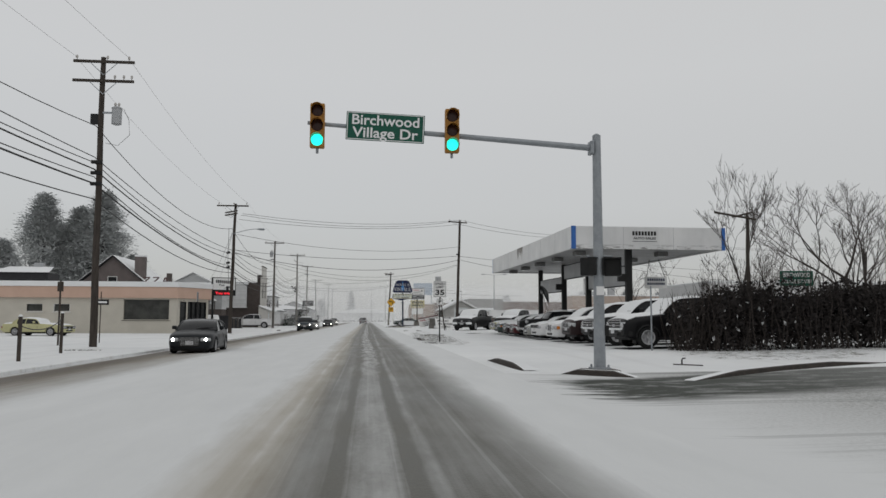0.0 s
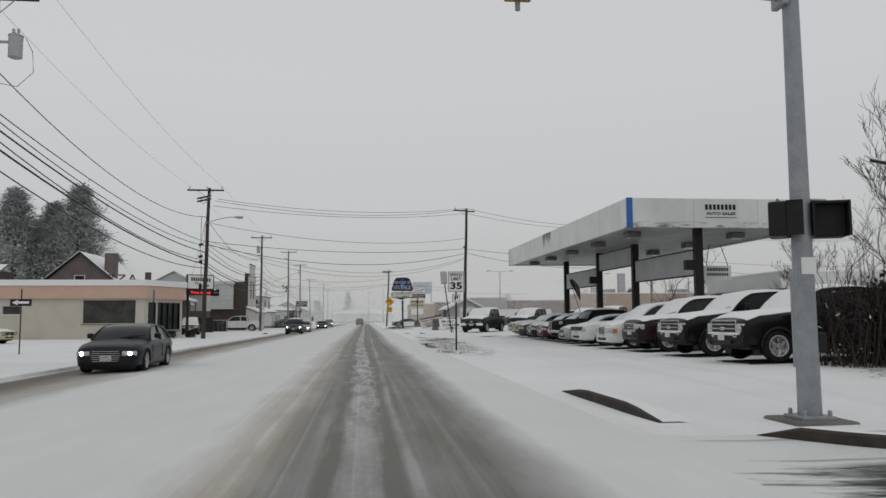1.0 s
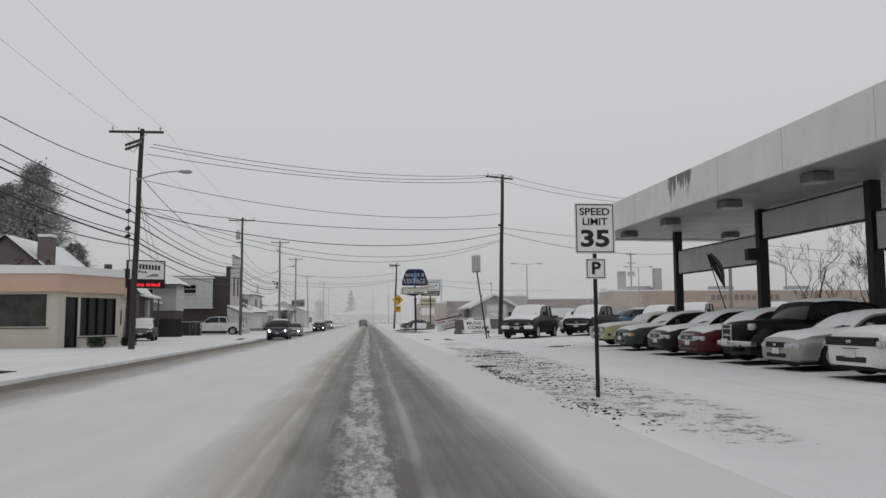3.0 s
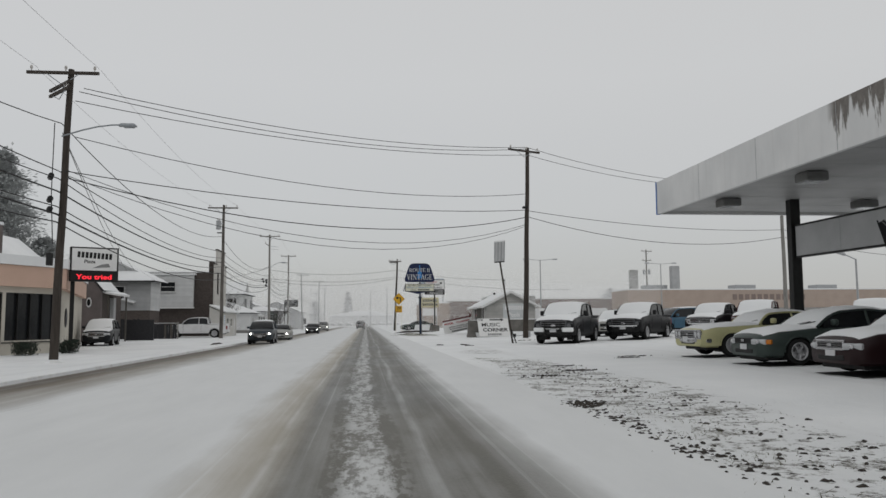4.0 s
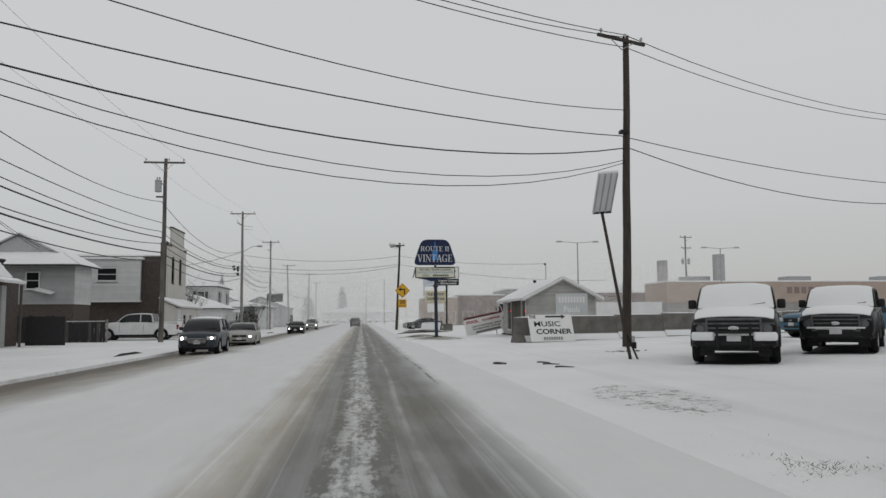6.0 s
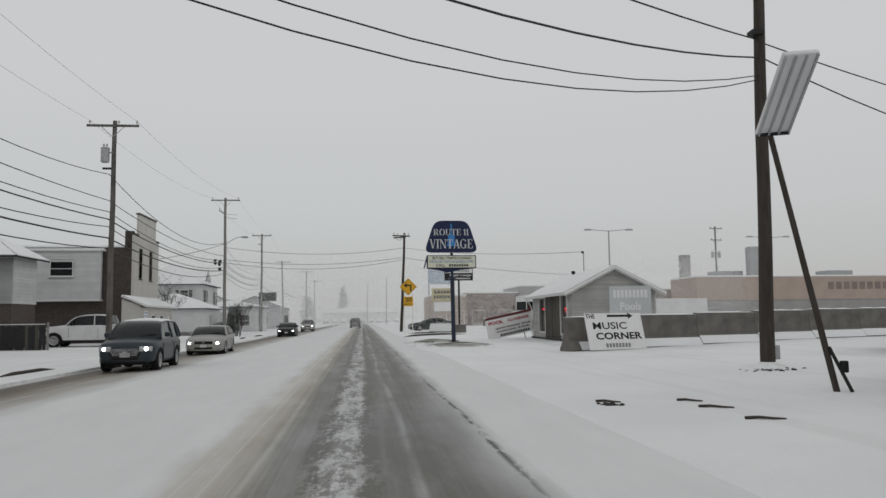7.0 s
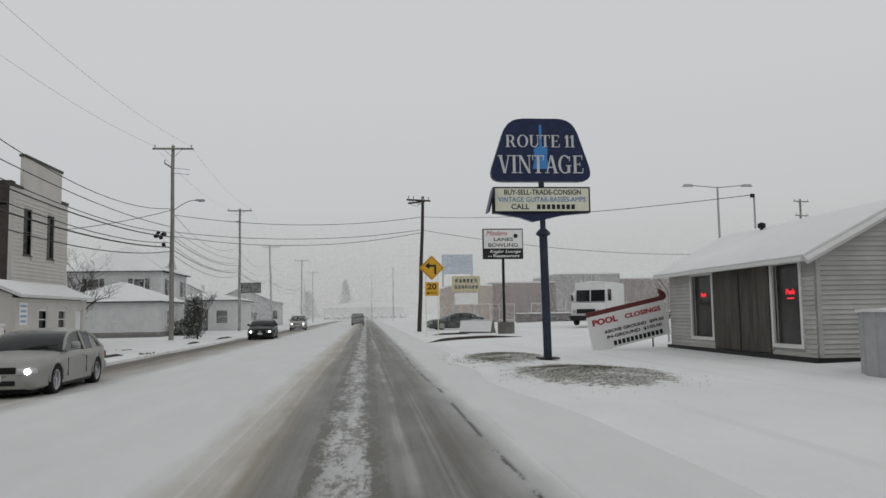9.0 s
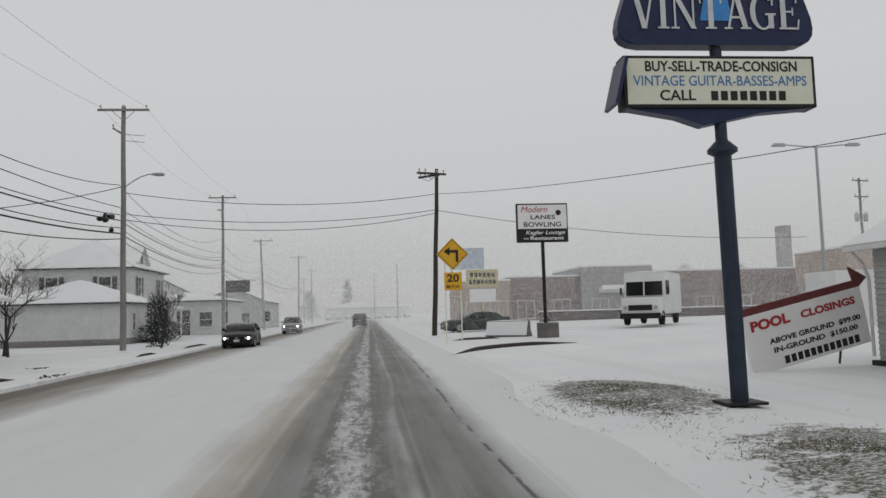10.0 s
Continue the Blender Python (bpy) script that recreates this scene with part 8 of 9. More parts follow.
bars(ware, FAR_BRICK, pose(72.0, 169.96, 5.3), 14.0, 1.0, 12)
# first chimney in pale siding grey, its colour lightened for haze
for x, y, w, h, mat in ((56.0, 173.5, 1.4, 4.6, SIDING_GREY), (59.5, 205.0, 1.6, 6.0, FAR_BLOCK)):
    part("chimney", boxed((w, w, h + 6.4), (x, y, (h + 6.6) / 2), bevel=0.05), mat, ware, "square chimney")
for x in (53.0, 70.0, 86.0):
    part("roof_unit", boxed((4.0, 3.0, 1.0), (x, 176.0, 7.2), bevel=0.05), STEEL_GREY, ware)
ct = thing("storage_container", "white storage container behind the hut", "container", pose(26.0, 135.0, gz(20)))
part("container_box", boxed((9.0, 2.5, 2.6), (0, 0, 1.3), bevel=0.03), WHITE, ct)

st = thing("station_office", "low dark-walled station office with white fascia", "building", pose(1.5, 1.2, 0.35))
part("wall", boxed((13.0, 8.6, 2.6), (28.6, 54.0, 1.3)), OFFICE_WALL, st, "dark blue-grey wall")
part("fascia", boxed((13.8, 9.4, 0.85), (28.6, 54.0, 3.03), bevel=0.02), WHITE, st)
part("roof_snow", boxed((13.8, 9.4, 0.16), (28.6, 54.0, 3.54), bevel=0.05), SNOW, st)
for x in (24.0, 27.0, 30.0, 33.0):
    window(st, pose(x, 49.6, 1.4), 2.0, 1.7, BLACK, None, False)
for y in (51.5, 55.5):
    window(st, pose(22.0, y, 1.4, 0, 0, -90), 1.8, 1.7, TRIM, None, False)


# ---- trees, hedge, grass ----
def bare_tree(x, y, height, seed, label="bare leafless tree with fine twigs", spread=0.55, trunk=0.085, levels=6):
    rnd = random.Random(seed)
    ob = thing("bare_tree", label, "tree", pose(x, y, gz(x) - 0.1))
    tr, cr = bmesh.new(), bmesh.new()

    def grow(p, d, length, r, lev):
        pts = [p]
        for i in range(3):
            d = (d + Vector((rnd.uniform(-1, 1), rnd.uniform(-1, 1), rnd.uniform(-0.3, 0.9))) * 0.14).normalized()
            pts.append(pts[-1] + d * length / 3)
        pipe(tr if lev <= 1 else cr, pts, r, 6 if lev < 2 else 3, r * 0.62)
        if lev >= levels:
            return
        for i in range(rnd.choice((2, 3, 3)) if lev else 4):
            k = rnd.choice((1, 2, 3, 3))
            nd = (d + Vector((rnd.uniform(-1, 1), rnd.uniform(-1, 1), rnd.uniform(-0.15, 0.6))) * spread * 1.5).normalized()
            grow(pts[k], nd, length * rnd.uniform(0.55, 0.82), max(r * 0.56, 0.007), lev + 1)

    grow(Vector((0, 0, 0)), Vector((0, 0, 1)), height * 0.34, trunk, 0)
    part("trunk", tr, BARK, ob, smooth=True)
    part("crown", cr, BARK, ob)
    return ob


def conifer(x, y, height, radius, seed, material=NEEDLE, label="tall dark pine with crown colour paled for haze", clumps=130):
    rnd = random.Random(seed)
    ob = thing("pine_tree", label, "tree", pose(x, y, -0.3))
    part("trunk", rod(bmesh.new(), (0, 0, 0), (0, 0, height * 0.95), radius * 0.09, 0.04, 8), BARK, ob)
    vs, fs = [], []
    for q in range(clumps):
        u = rnd.random() ** 0.9
        z = height * (0.06 + 0.92 * u)
        a = rnd.uniform(0, 2 * math.pi)
        r = radius * (1 - u) ** 0.7 * rnd.uniform(0.3, 1.0)
        size = radius * (0.12 + 0.15 * (1 - u)) * rnd.uniform(0.7, 1.3)
        hub = Vector((r * math.cos(a), r * math.sin(a), z))
        for k in range(95):
            d = Vector((rnd.gauss(0, 1), rnd.gauss(0, 1), rnd.gauss(0, 0.5))) * size * 0.62
            c = hub + d - Vector((0, 0, 0.12 * d.length))
            out = (Vector((math.cos(a), math.sin(a), 0)) + d.normalized() + Vector((0, 0, rnd.uniform(-0.3, 0.5)))).normalized()
            L = rnd.uniform(0.25, 0.6)
            side = out.cross(Vector((rnd.uniform(-0.3, 0.3), rnd.uniform(-0.3, 0.3), 1))).normalized() * L * 0.3
            n = len(vs)
            vs += [c - out * L * 0.5, c + side, c + out * L * 0.6, c - side]
            fs.append((n, n + 1, n + 2, n + 3))
    me = bpy.data.meshes.new("crown")
    me.from_pydata([tuple(v) for v in vs], [], fs)
    me.materials.append(material)
    part("crown", me, None, ob)
    return ob


for x, y, h, r, sd in ((-46.5, 140.0, 24.4, 8.6, 3), (-57.0, 141.0, 23.6, 9.2, 5), (-51.5, 143.0, 21.5, 9.0, 6), (-42.0, 143.0, 13.0, 5.0, 7), (-67.0, 148.0, 16.0, 7.0, 8)):
    conifer(x, y, h, r, sd, clumps=380)
for x, y, h, sd, wide, thick in ((14.7, 28.4, 6.6, 1, 0.42, 0.06), (21.6, 32.5, 8.6, 3, 0.62, 0.12), (24.5, 36.0, 9.0, 4, 0.6, 0.10), (23.5, 45.0, 6.5, 31, 0.75, 0.08), (20.5, 44.0, 5.6, 32, 0.8, 0.07), (30.0, 50.0, 8.0, 6, 0.6, 0.09), (28.0, 31.0, 9.5, 34, 0.6, 0.12)):
    bare_tree(x, y, h, sd, spread=wide, trunk=thick)
ob, h = utility_pole(14.3, 28.0, 5.3, WOOD, (0.05, 0), 0.09, "short dark wooden pole with a drooping arm")
part("crossarm", rod(bmesh.new(), (-1.3, -0.1, h + 0.05), (0.35, -0.1, h - 0.2), 0.045, seg=6), WOOD, ob)
part("crossarm", rod(bmesh.new(), (-0.5, 0.1, h - 0.1), (0.3, 0.05, h + 0.1), 0.04, seg=6), WOOD, ob)
bare_tree(-18.3, 141.5, 6.4, 21, spread=0.8, label="bare spreading tree by the pale annex")
bare_tree(-19.0, 142.6, 6.2, 24, spread=0.95, label="bare spreading tree by the pale annex")
bare_tree(-12.3, 147.5, 4.2, 22, trunk=0.06, label="small bare street tree by the kerb")
bare_tree(40.0, 74.0, 8.0, 23)
bare_tree(23.5, 66.5, 6.8, 31, spread=0.75)
bare_tree(27.5, 68.0, 7.4, 32, spread=0.7)


def thicket(name, label, x0, x1, y0, y1, h, count, leaf, seed, material, category="hedge", flecks=0.0, shoots=110):
    rnd = random.Random(seed)
    ob = thing(name, label, category, pose(0, 0, 0))
    vs, fs = [], []
    for k in range(count):
        x, y = rnd.uniform(x0, x1), rnd.uniform(y0, y1)
        top = h * (0.86 + 0.3 * noise.noise(Vector((x * 0.5, y * 0.5, seed))) + 0.16 * noise.noise(Vector((x * 2.1, y * 2.1, seed))))
        z = gz(x) + top * rnd.random() ** 0.7
        c = Vector((x, y, z))
        d = Vector((rnd.gauss(0, 1), rnd.gauss(0, 1), rnd.gauss(0, 1))).normalized()
        e = d.cross(Vector((rnd.gauss(0, 1), rnd.gauss(0, 1), rnd.gauss(0, 1)))).normalized()
        L = leaf * rnd.uniform(0.6, 1.4)
        n = len(vs)
        vs += [c - d * L, c + e * L * 0.45, c + d * L, c - e * L * 0.45]
        fs.append((n, n + 1, n + 2, n + 3))
    me = bpy.data.meshes.new("leaves")
    me.from_pydata([tuple(v) for v in vs], [], fs)
    me.materials.append(material)
    me.materials.append(SNOW)
    me.polygons.foreach_set("material_index", [1 if rnd.random() < flecks else 0 for _ in fs])
    part("leaves", me, None, ob)
    tw = bmesh.new()
    for k in range(max(12, count // shoots)):
        x, y = rnd.uniform(x0, x1), rnd.uniform(y0, y1)
        p = Vector((x, y, gz(x)))
        pts = [p]
        for i in range(4):
            pts.append(pts[-1] + Vector((rnd.uniform(-0.2, 0.2), rnd.uniform(-0.2, 0.2), h * rnd.uniform(0.2, 0.36))))
        pipe(tw, pts, 0.014, 3, 0.005)
    part("branchwork", tw, BARK, ob)
    return ob


thicket("hedge", "dark brown overgrown hedge beside the lot", 11.7, 27.0, 25.0, 27.5, 2.4, 34000, 0.085, 4, HEDGE_LEAF, flecks=0.008, shoots=60)
thicket("shrub", "loose dark brush at the end of the hedge", 10.7, 12.2, 25.6, 27.2, 1.7, 1500, 0.06, 14, HEDGE_LEAF, "shrub", 0.015, 14)
thicket("shrub", "small clipped evergreen by the restaurant door", -16.9, -16.0, 76.6, 77.5, 0.75, 1500, 0.05, 5, EVERGREEN, "shrub")
thicket("shrub", "small clipped evergreen by the restaurant door", -15.6, -14.8, 78.8, 79.7, 0.75, 1500, 0.05, 6, EVERGREEN, "shrub")
thicket("shrub", "dark snow-dusted evergreen beside the white garage", -17.3, -15.2, 160.0, 165.0, 1.7, 3500, 0.09, 7, EVERGREEN, "shrub", 0.12)
thicket("shrub", "upright dark cedar beside the street tree", -13.9, -12.7, 150.0, 151.3, 3.0, 2600, 0.07, 8, EVERGREEN, "shrub", 0.03)


def tufts(name, label, spots, count, seed, blade=0.12, material=DEAD_GRASS):
    """Blades poking through thin snow, thickest at the middle of each spot (x, y, rx, ry)."""
    rnd = random.Random(seed)
    vs, fs = [], []
    for k in range(count):
        x0, y0, rx, ry = rnd.choice(spots)
        x, y = x0 + rnd.gauss(0, 0.5) * rx, y0 + rnd.gauss(0, 0.5) * ry
        if noise.noise(Vector((x * 1.3, y * 1.3, seed))) < -0.05:
            continue
        p = Vector((x, y, terrain(x, y) - 0.01))
        a = rnd.uniform(0, math.pi)
        w = Vector((math.cos(a), math.sin(a), 0)) * rnd.uniform(0.004, 0.009)
        tip = p + Vector((rnd.gauss(0, 0.05), rnd.gauss(0, 0.05), rnd.uniform(0.3, 1.0) * blade))
        n = len(vs)
        vs += [p - w, p + w, tip]
        fs.append((n, n + 1, n + 2))
    me = bpy.data.meshes.new(name)
    me.from_pydata([tuple(v) for v in vs], [], fs)
    me.materials.append(material)
    return tagged(new(name, me), label, "grass", "", "stuff")


def clods(name, label, spots, count, seed, size=0.09, material=SOIL):
    rnd = random.Random(seed)
    bm = bmesh.new()
    for k in range(count):
        x0, y0, rx, ry = rnd.choice(spots)
        x, y = x0 + rnd.gauss(0, 0.5) * rx, y0 + rnd.gauss(0, 0.5) * ry
        s = size * rnd.uniform(0.4, 1.5)
        box(bm, (s * rnd.uniform(1.1, 2.6), s * 1.1, s * 0.6), (x, y, terrain(x, y) + s * 0.08), (rnd.uniform(-25, 25), rnd.uniform(-25, 25), rnd.uniform(0, 360)), taper=(0.6, 0.5))
    return tagged(new(name, finish(name, bm, material)), label, "soil", "", "stuff")


tufts("dead_grass", "dead grass poking through the snow on the verge", [(3.7, 41.5, 0.9, 3.5), (3.5, 46, 0.6, 4), (4.4, 50.5, 1.1, 4), (4.4, 55, 0.9, 4), (4.6, 60, 0.9, 3.5), (3.9, 63.5, 0.5, 1.5)], 5000, 11, 0.05)
tufts("dead_grass", "dead grass on the mound round the sign pole", [(4.0, 112.2, 1.2, 2.6), (3.5, 110.8, 0.7, 1.6), (4.7, 105.2, 1.4, 2.8), (4.2, 106.6, 1.1, 1.8)], 11000, 12, 0.05)
clods("soil_clods", "dark wet soil clods scattered along the verge", [(3.05, 48.0, 0.22, 2.2), (3.1, 45.0, 0.3, 1.6), (3.2, 49.7, 0.3, 0.5), (3.2, 49.7, 0.3, 0.4), (4.2, 44, 0.9, 3), (4.3, 52, 0.9, 4), (3.2, 39.5, 0.4, 2), (5.3, 59.1, 0.4, 0.2), (5.2, 57.1, 0.42, 0.22), (5.2, 57.1, 0.42, 0.22), (3.9, 55.6, 0.5, 0.5), (4.4, 48, 1.0, 4), (4.5, 57, 1.0, 4)], 1150, 13, 0.03)
clods("soil_clods", "few dark clods lying on the snowy lot", [(3.83, 79.9, 0.12, 0.2), (9.5, 85.3, 0.6, 0.4), (8.8, 63.5, 0.6, 0.15), (8.4, 62.6, 0.4, 0.12), (-12.2, 130.3, 0.4, 0.4), (-9.9, 125.5, 0.3, 1.0), (-12.4, 34.6, 0.7, 0.2)], 260, 14, 0.045)


for x, y, l, a in ((3.9, 80.23, 0.4, -32), (5.14, 79.95, 0.4, -40), (5.14, 79.02, 0.5, -34), (5.16, 77.65, 0.5, -24)):
    st_ = thing("stick", "thin dark stick lying in the snow", "stick", pose(x, y, terrain(x, y) + 0.012, 0, 0, a), "sticks in the snow")
    part("stick", pipe(bmesh.new(), [(-l / 2, 0, 0), (-l / 6, 0.03, 0.012), (l / 5, -0.02, 0.008), (l / 2, 0.03, 0)], 0.026, 6, 0.012), WOOD, st_)


def kerb_edge(points, height=0.17, width=0.34):
    """A low dark kerb face that tapers out at both ends, with snow lying behind its top."""
    n = len(points)
    bm, top = bmesh.new(), bmesh.new()
    rings = []
    for i, (x, y) in enumerate(points):
        u = i / (n - 1)
        h = height * min(1.0, 4 * u, 4 * (1 - u)) + 0.012
        q, p = Vector(points[min(i + 1, n - 1)]), Vector(points[max(i - 1, 0)])
        d = (q - p).normalized()
        s = Vector((-d.y, d.x))
        if s.y < 0:
            s = -s
        z = terrain(x, y)
        rings.append([bm.verts.new((x, y, z - 0.1)), bm.verts.new((x + s.x * 0.05, y + s.y * 0.05, z + h * 0.8)), bm.verts.new((x + s.x * 0.1, y + s.y * 0.1, z + h)),
                      bm.verts.new((x + s.x * width, y + s.y * width, z + h * 0.95)), bm.verts.new((x + s.x * width * 3, y + s.y * width * 3, z - 0.1))])
    for a, b in zip(rings, rings[1:]):
        for k in range(4):
            f = bm.faces.new((a[k], b[k], b[k + 1], a[k + 1]))
            f.material_index = 1 if k >= 2 else 0
    bmesh.ops.recalc_face_normals(bm, faces=bm.faces[:])
    return solid("kerb", bm, [SOIL, SNOW], "dark wet kerb face with snow lying behind it", "kerb", smooth=True)


def line(a, b, n, bend=0.0):
    return [(a[0] + (b[0] - a[0]) * i / n + bend * math.sin(math.pi * i / n) * (a[1] - b[1]), a[1] + (b[1] - a[1]) * i / n + bend * math.sin(math.pi * i / n) * (b[0] - a[0])) for i in range(n + 1)]


kerb_edge(line((3.47, 23.2), (3.75, 19.3), 10), 0.13)
kerb_edge(line((4.45, 18.1), (5.7, 16.5), 12, -0.06), 0.13)
kerb_edge(line((6.7, 15.4), (13.6, 19.3), 20, 0.06), 0.11)
kerb_edge(line((13.6, 19.35), (30.0, 22.0), 20), 0.11)
kerb_edge(line((-10.95, 47.6), (-10.75, 53.4), 10), 0.12)
kerb_edge(line((3.1, 127.0), (8.5, 131.0), 14, 0.15), 0.13)
kerb_edge(line((4.3, 139.4), (6.8, 139.8), 8), 0.1)
for y0, y1 in ((92.0, 96.0), (121.5, 124.5), (137.0, 140.0), (146.0, 152.0)):
    kerb_edge(line((-10.6, y0), (-10.5, y1), 8), 0.09, 0.2)


def side_street_material():
    """Wet asphalt and ruts showing through the snow of the side street."""
    m, t, b = shader("side_street", 0.5)
    c = t.nodes.new("ShaderNodeTexCoord")
    s = t.nodes.new("ShaderNodeSeparateXYZ")
    t.links.new(c.outputs["Object"], s.inputs["Vector"])
    X, Y = s.outputs["X"], s.outputs["Y"]
    rag = noise_of(t, 1.0, 6, (0.5, 1.6, 1), 0.65)
    y = calc(t, "ADD", Y, calc(t, "MULTIPLY_ADD", rag, 1.4, -0.7))
    y = calc(t, "SUBTRACT", y, calc(t, "MULTIPLY", calc(t, "MAXIMUM", calc(t, "SUBTRACT", X, 5.0), 0.0), 0.30))

    def g(v):
        return (v, v, v)
    band = ramp(t, calc(t, "MULTIPLY", calc(t, "SUBTRACT", y, 8.0), 0.1), [(0.34, g(0)), (0.45, g(1)), (0.795, g(1)), (0.835, g(0))])
    fine = noise_of(t, 20, 4)
    fade = ramp(t, calc(t, "MULTIPLY", calc(t, "SUBTRACT", calc(t, "ADD", X, calc(t, "MULTIPLY_ADD", noise_of(t, 1.0, 6, (0.5, 2.6, 1), 0.7), 5.0, -2.5)), 2.0), 1 / 20), [(0.07, g(0)), (0.11, g(1)), (0.26, g(0.95)), (0.42, g(0.75)), (1.0, g(0.45))])
    rut = ramp(t, noise_of(t, 1.0, 3, (0.05, 3.0, 1), 0.5), [(0.56, g(0)), (0.62, g(1))])
    drift = noise_of(t, 1.0, 7, (0.9, 1.7, 1), 0.7)
    worn = calc(t, "MULTIPLY", calc(t, "MULTIPLY", band, fade), ramp(t, drift, [(0.38, g(0.62)), (0.50, g(1))]))
    near = ramp(t, calc(t, "MULTIPLY", calc(t, "SUBTRACT", Y, 2.0), 1 / 14), [(0.2, g(0)), (0.6, g(0.35)), (1.0, g(0.5))])
    worn = calc(t, "MAXIMUM", worn, calc(t, "MULTIPLY", calc(t, "MULTIPLY", rut, near), fade))
    grimy = mix(t, calc(t, "MULTIPLY", ramp(t, fine, [(0.45, g(0)), (0.62, g(1))]), 0.7), mix(t, rag, (0.36, 0.365, 0.36), (0.60, 0.605, 0.60)), (0.22, 0.22, 0.205))
    edge = ramp(t, calc(t, "MULTIPLY", calc(t, "SUBTRACT", calc(t, "ADD", X, calc(t, "MULTIPLY", rag, 2.5)), 5.0), 1 / 4), [(0.05, g(0)), (1.0, g(1))])
    grimy = mix(t, edge, (0.68, 0.69, 0.69), grimy)
    col = mix(t, worn, grimy, mix(t, fine, (0.025, 0.03, 0.024), (0.07, 0.075, 0.065)))
    t.links.new(col, b.inputs["Base Color"])
    b.inputs["Specular IOR Level"].default_value = 0.15
    t.links.new(calc(t, "MULTIPLY_ADD", worn, -0.1, 0.85), b.inputs["Roughness"])
    bump(t, b, calc(t, "ADD", rag, calc(t, "MULTIPLY", fine, 0.3)), 0.4, 0.03)
    return m


SX = axis_steps((2.7, 12.0, 0.5), (12.0, 40.0, 2.0))
SY = axis_steps((2.0, 18.2, 0.45))
solid("side_street", sheet(SX, SY, lambda x, y: terrain(x, y) + 0.012 * min(1.0, (x - 2.7) * 3, (18.2 - y) * 3)), side_street_material(), "side street of wet asphalt and slush", "road", smooth=True)

# ---- more things along the road ----
def double_lamp(x, y, top, turn, label="tall car park lamp with two arms"):
    ob = thing("parking_lot_lamp", label, "street lamp", pose(x, y, gz(x), 0, 0, turn), "car park lamps")
    part("pole", lathe(bmesh.new(), [(0.1, 0), (0.06, top)], 10), STEEL_GREY, ob, smooth=True)
    for s in (-1, 1):
        arm = part("arm", rod(bmesh.new(), (0, 0, top - 0.06), (s * 1.7, 0, top + 0.08), 0.035, seg=6), STEEL_GREY, ob)
        part("lamp_head", boxed((0.75, 0.32, 0.16), (s * 1.95, 0, top + 0.08), bevel=0.05, taper=(0.7, 0.7)), STEEL_GREY, arm, smooth=True)


double_lamp(22.4, 136.0, 8.9, 0)
double_lamp(40.8, 141.6, 8.7, 0)
gl = thing("parking_lot_lamp", "car park lamp with one arm behind the canopy", "street lamp", pose(35.2, 90.4, gz(35)), "car park lamps")
part("pole", lathe(bmesh.new(), [(0.09, 0), (0.06, 5.2)], 10), STEEL_GREY, gl, smooth=True)
arm = part("arm", rod(bmesh.new(), (0, 0, 5.15), (-1.0, -0.1, 5.55), 0.04, seg=6), STEEL_GREY, gl)
part("lamp_head", boxed((1.5, 0.4, 0.2), (-1.5, -0.1, 5.7), (0, 16, 0), bevel=0.06, taper=(0.7, 0.7)), STEEL_GREY, arm, smooth=True)
mast = thing("service_mast", "thin dark mast behind the hut", "mast", pose(13.98, 115.6, gz(13)))
part("mast_pole", rod(bmesh.new(), (0, 0, 0), (0, 0, 5.3), 0.035, seg=8), STEEL_GREY, mast)
part("weatherhead", boxed((0.16, 0.1, 0.14), (-0.06, 0, 5.3), bevel=0.03), BLACK, mast)
cable((4.2, 145.5, 8.6), (13.92, 115.6, 5.55), 0.35, 0.009)

bb = thing("billboard", "large pale blue billboard on posts far off", "billboard", pose(15.8, 222.0, 0.2))
part("panel", boxed((5.4, 0.4, 3.4), (0, 0, 9.8), bevel=0.02), surface("pale_blue_billboard", (0.36, 0.44, 0.54), (0.31, 0.39, 0.49), 0.6), bb)
for s in (-2.5, 2.5):
    part("post", boxed((0.3, 0.3, 8.0), (s, 0.3, 4.0)), STEEL_GREY, bb)
dg = thing("store_sign", "two-panel yellow and white store sign on posts", "sign", pose(11.3, 176.0, 0.2))
face = part("panel", boxed((3.2, 0.3, 1.75), (0, 0, 4.6), bevel=0.02), surface("pale_yellow_panel", (0.55, 0.49, 0.27), (0.48, 0.43, 0.24), 0.6), dg)
bars(face, SHUTTER, pose(0, -0.16, 4.95), 2.6, 0.42, 6)
bars(face, SHUTTER, pose(0, -0.16, 4.25), 2.8, 0.42, 7)
part("panel", boxed((2.6, 0.3, 1.3), (0, 0, 2.9), bevel=0.02), WHITE_PANEL, dg)
for s in (-1.2, 1.2):
    part("post", boxed((0.2, 0.2, 4.5), (s, 0.2, 2.2)), STEEL_GREY, dg)

van = thing("step_van", "white boxy delivery van parked in the plaza lot", "van", pose(17.5, 146.8, 0.45, 0, 0, -32) @ Matrix.Scale(1.08, 4))
part("cargo_body", boxed((2.3, 5.2, 2.35), (0, 1.2, 1.75), bevel=0.12), WHITE, van, smooth=True)
part("snout", boxed((2.1, 1.5, 1.05), (0, -1.9, 0.98), bevel=0.1), WHITE, van, smooth=True)
part("windscreen", boxed((2.0, 0.06, 0.85), (0, -1.42, 2.05), (-8, 0, 0)), GLASS, van)
part("screen_pillar", boxed((0.06, 0.09, 0.85), (0, -1.45, 2.05), (-8, 0, 0)), WHITE, van)
part("grille", boxed((1.3, 0.06, 0.3), (0, -2.66, 0.95), bevel=0.02), BLACK, van)
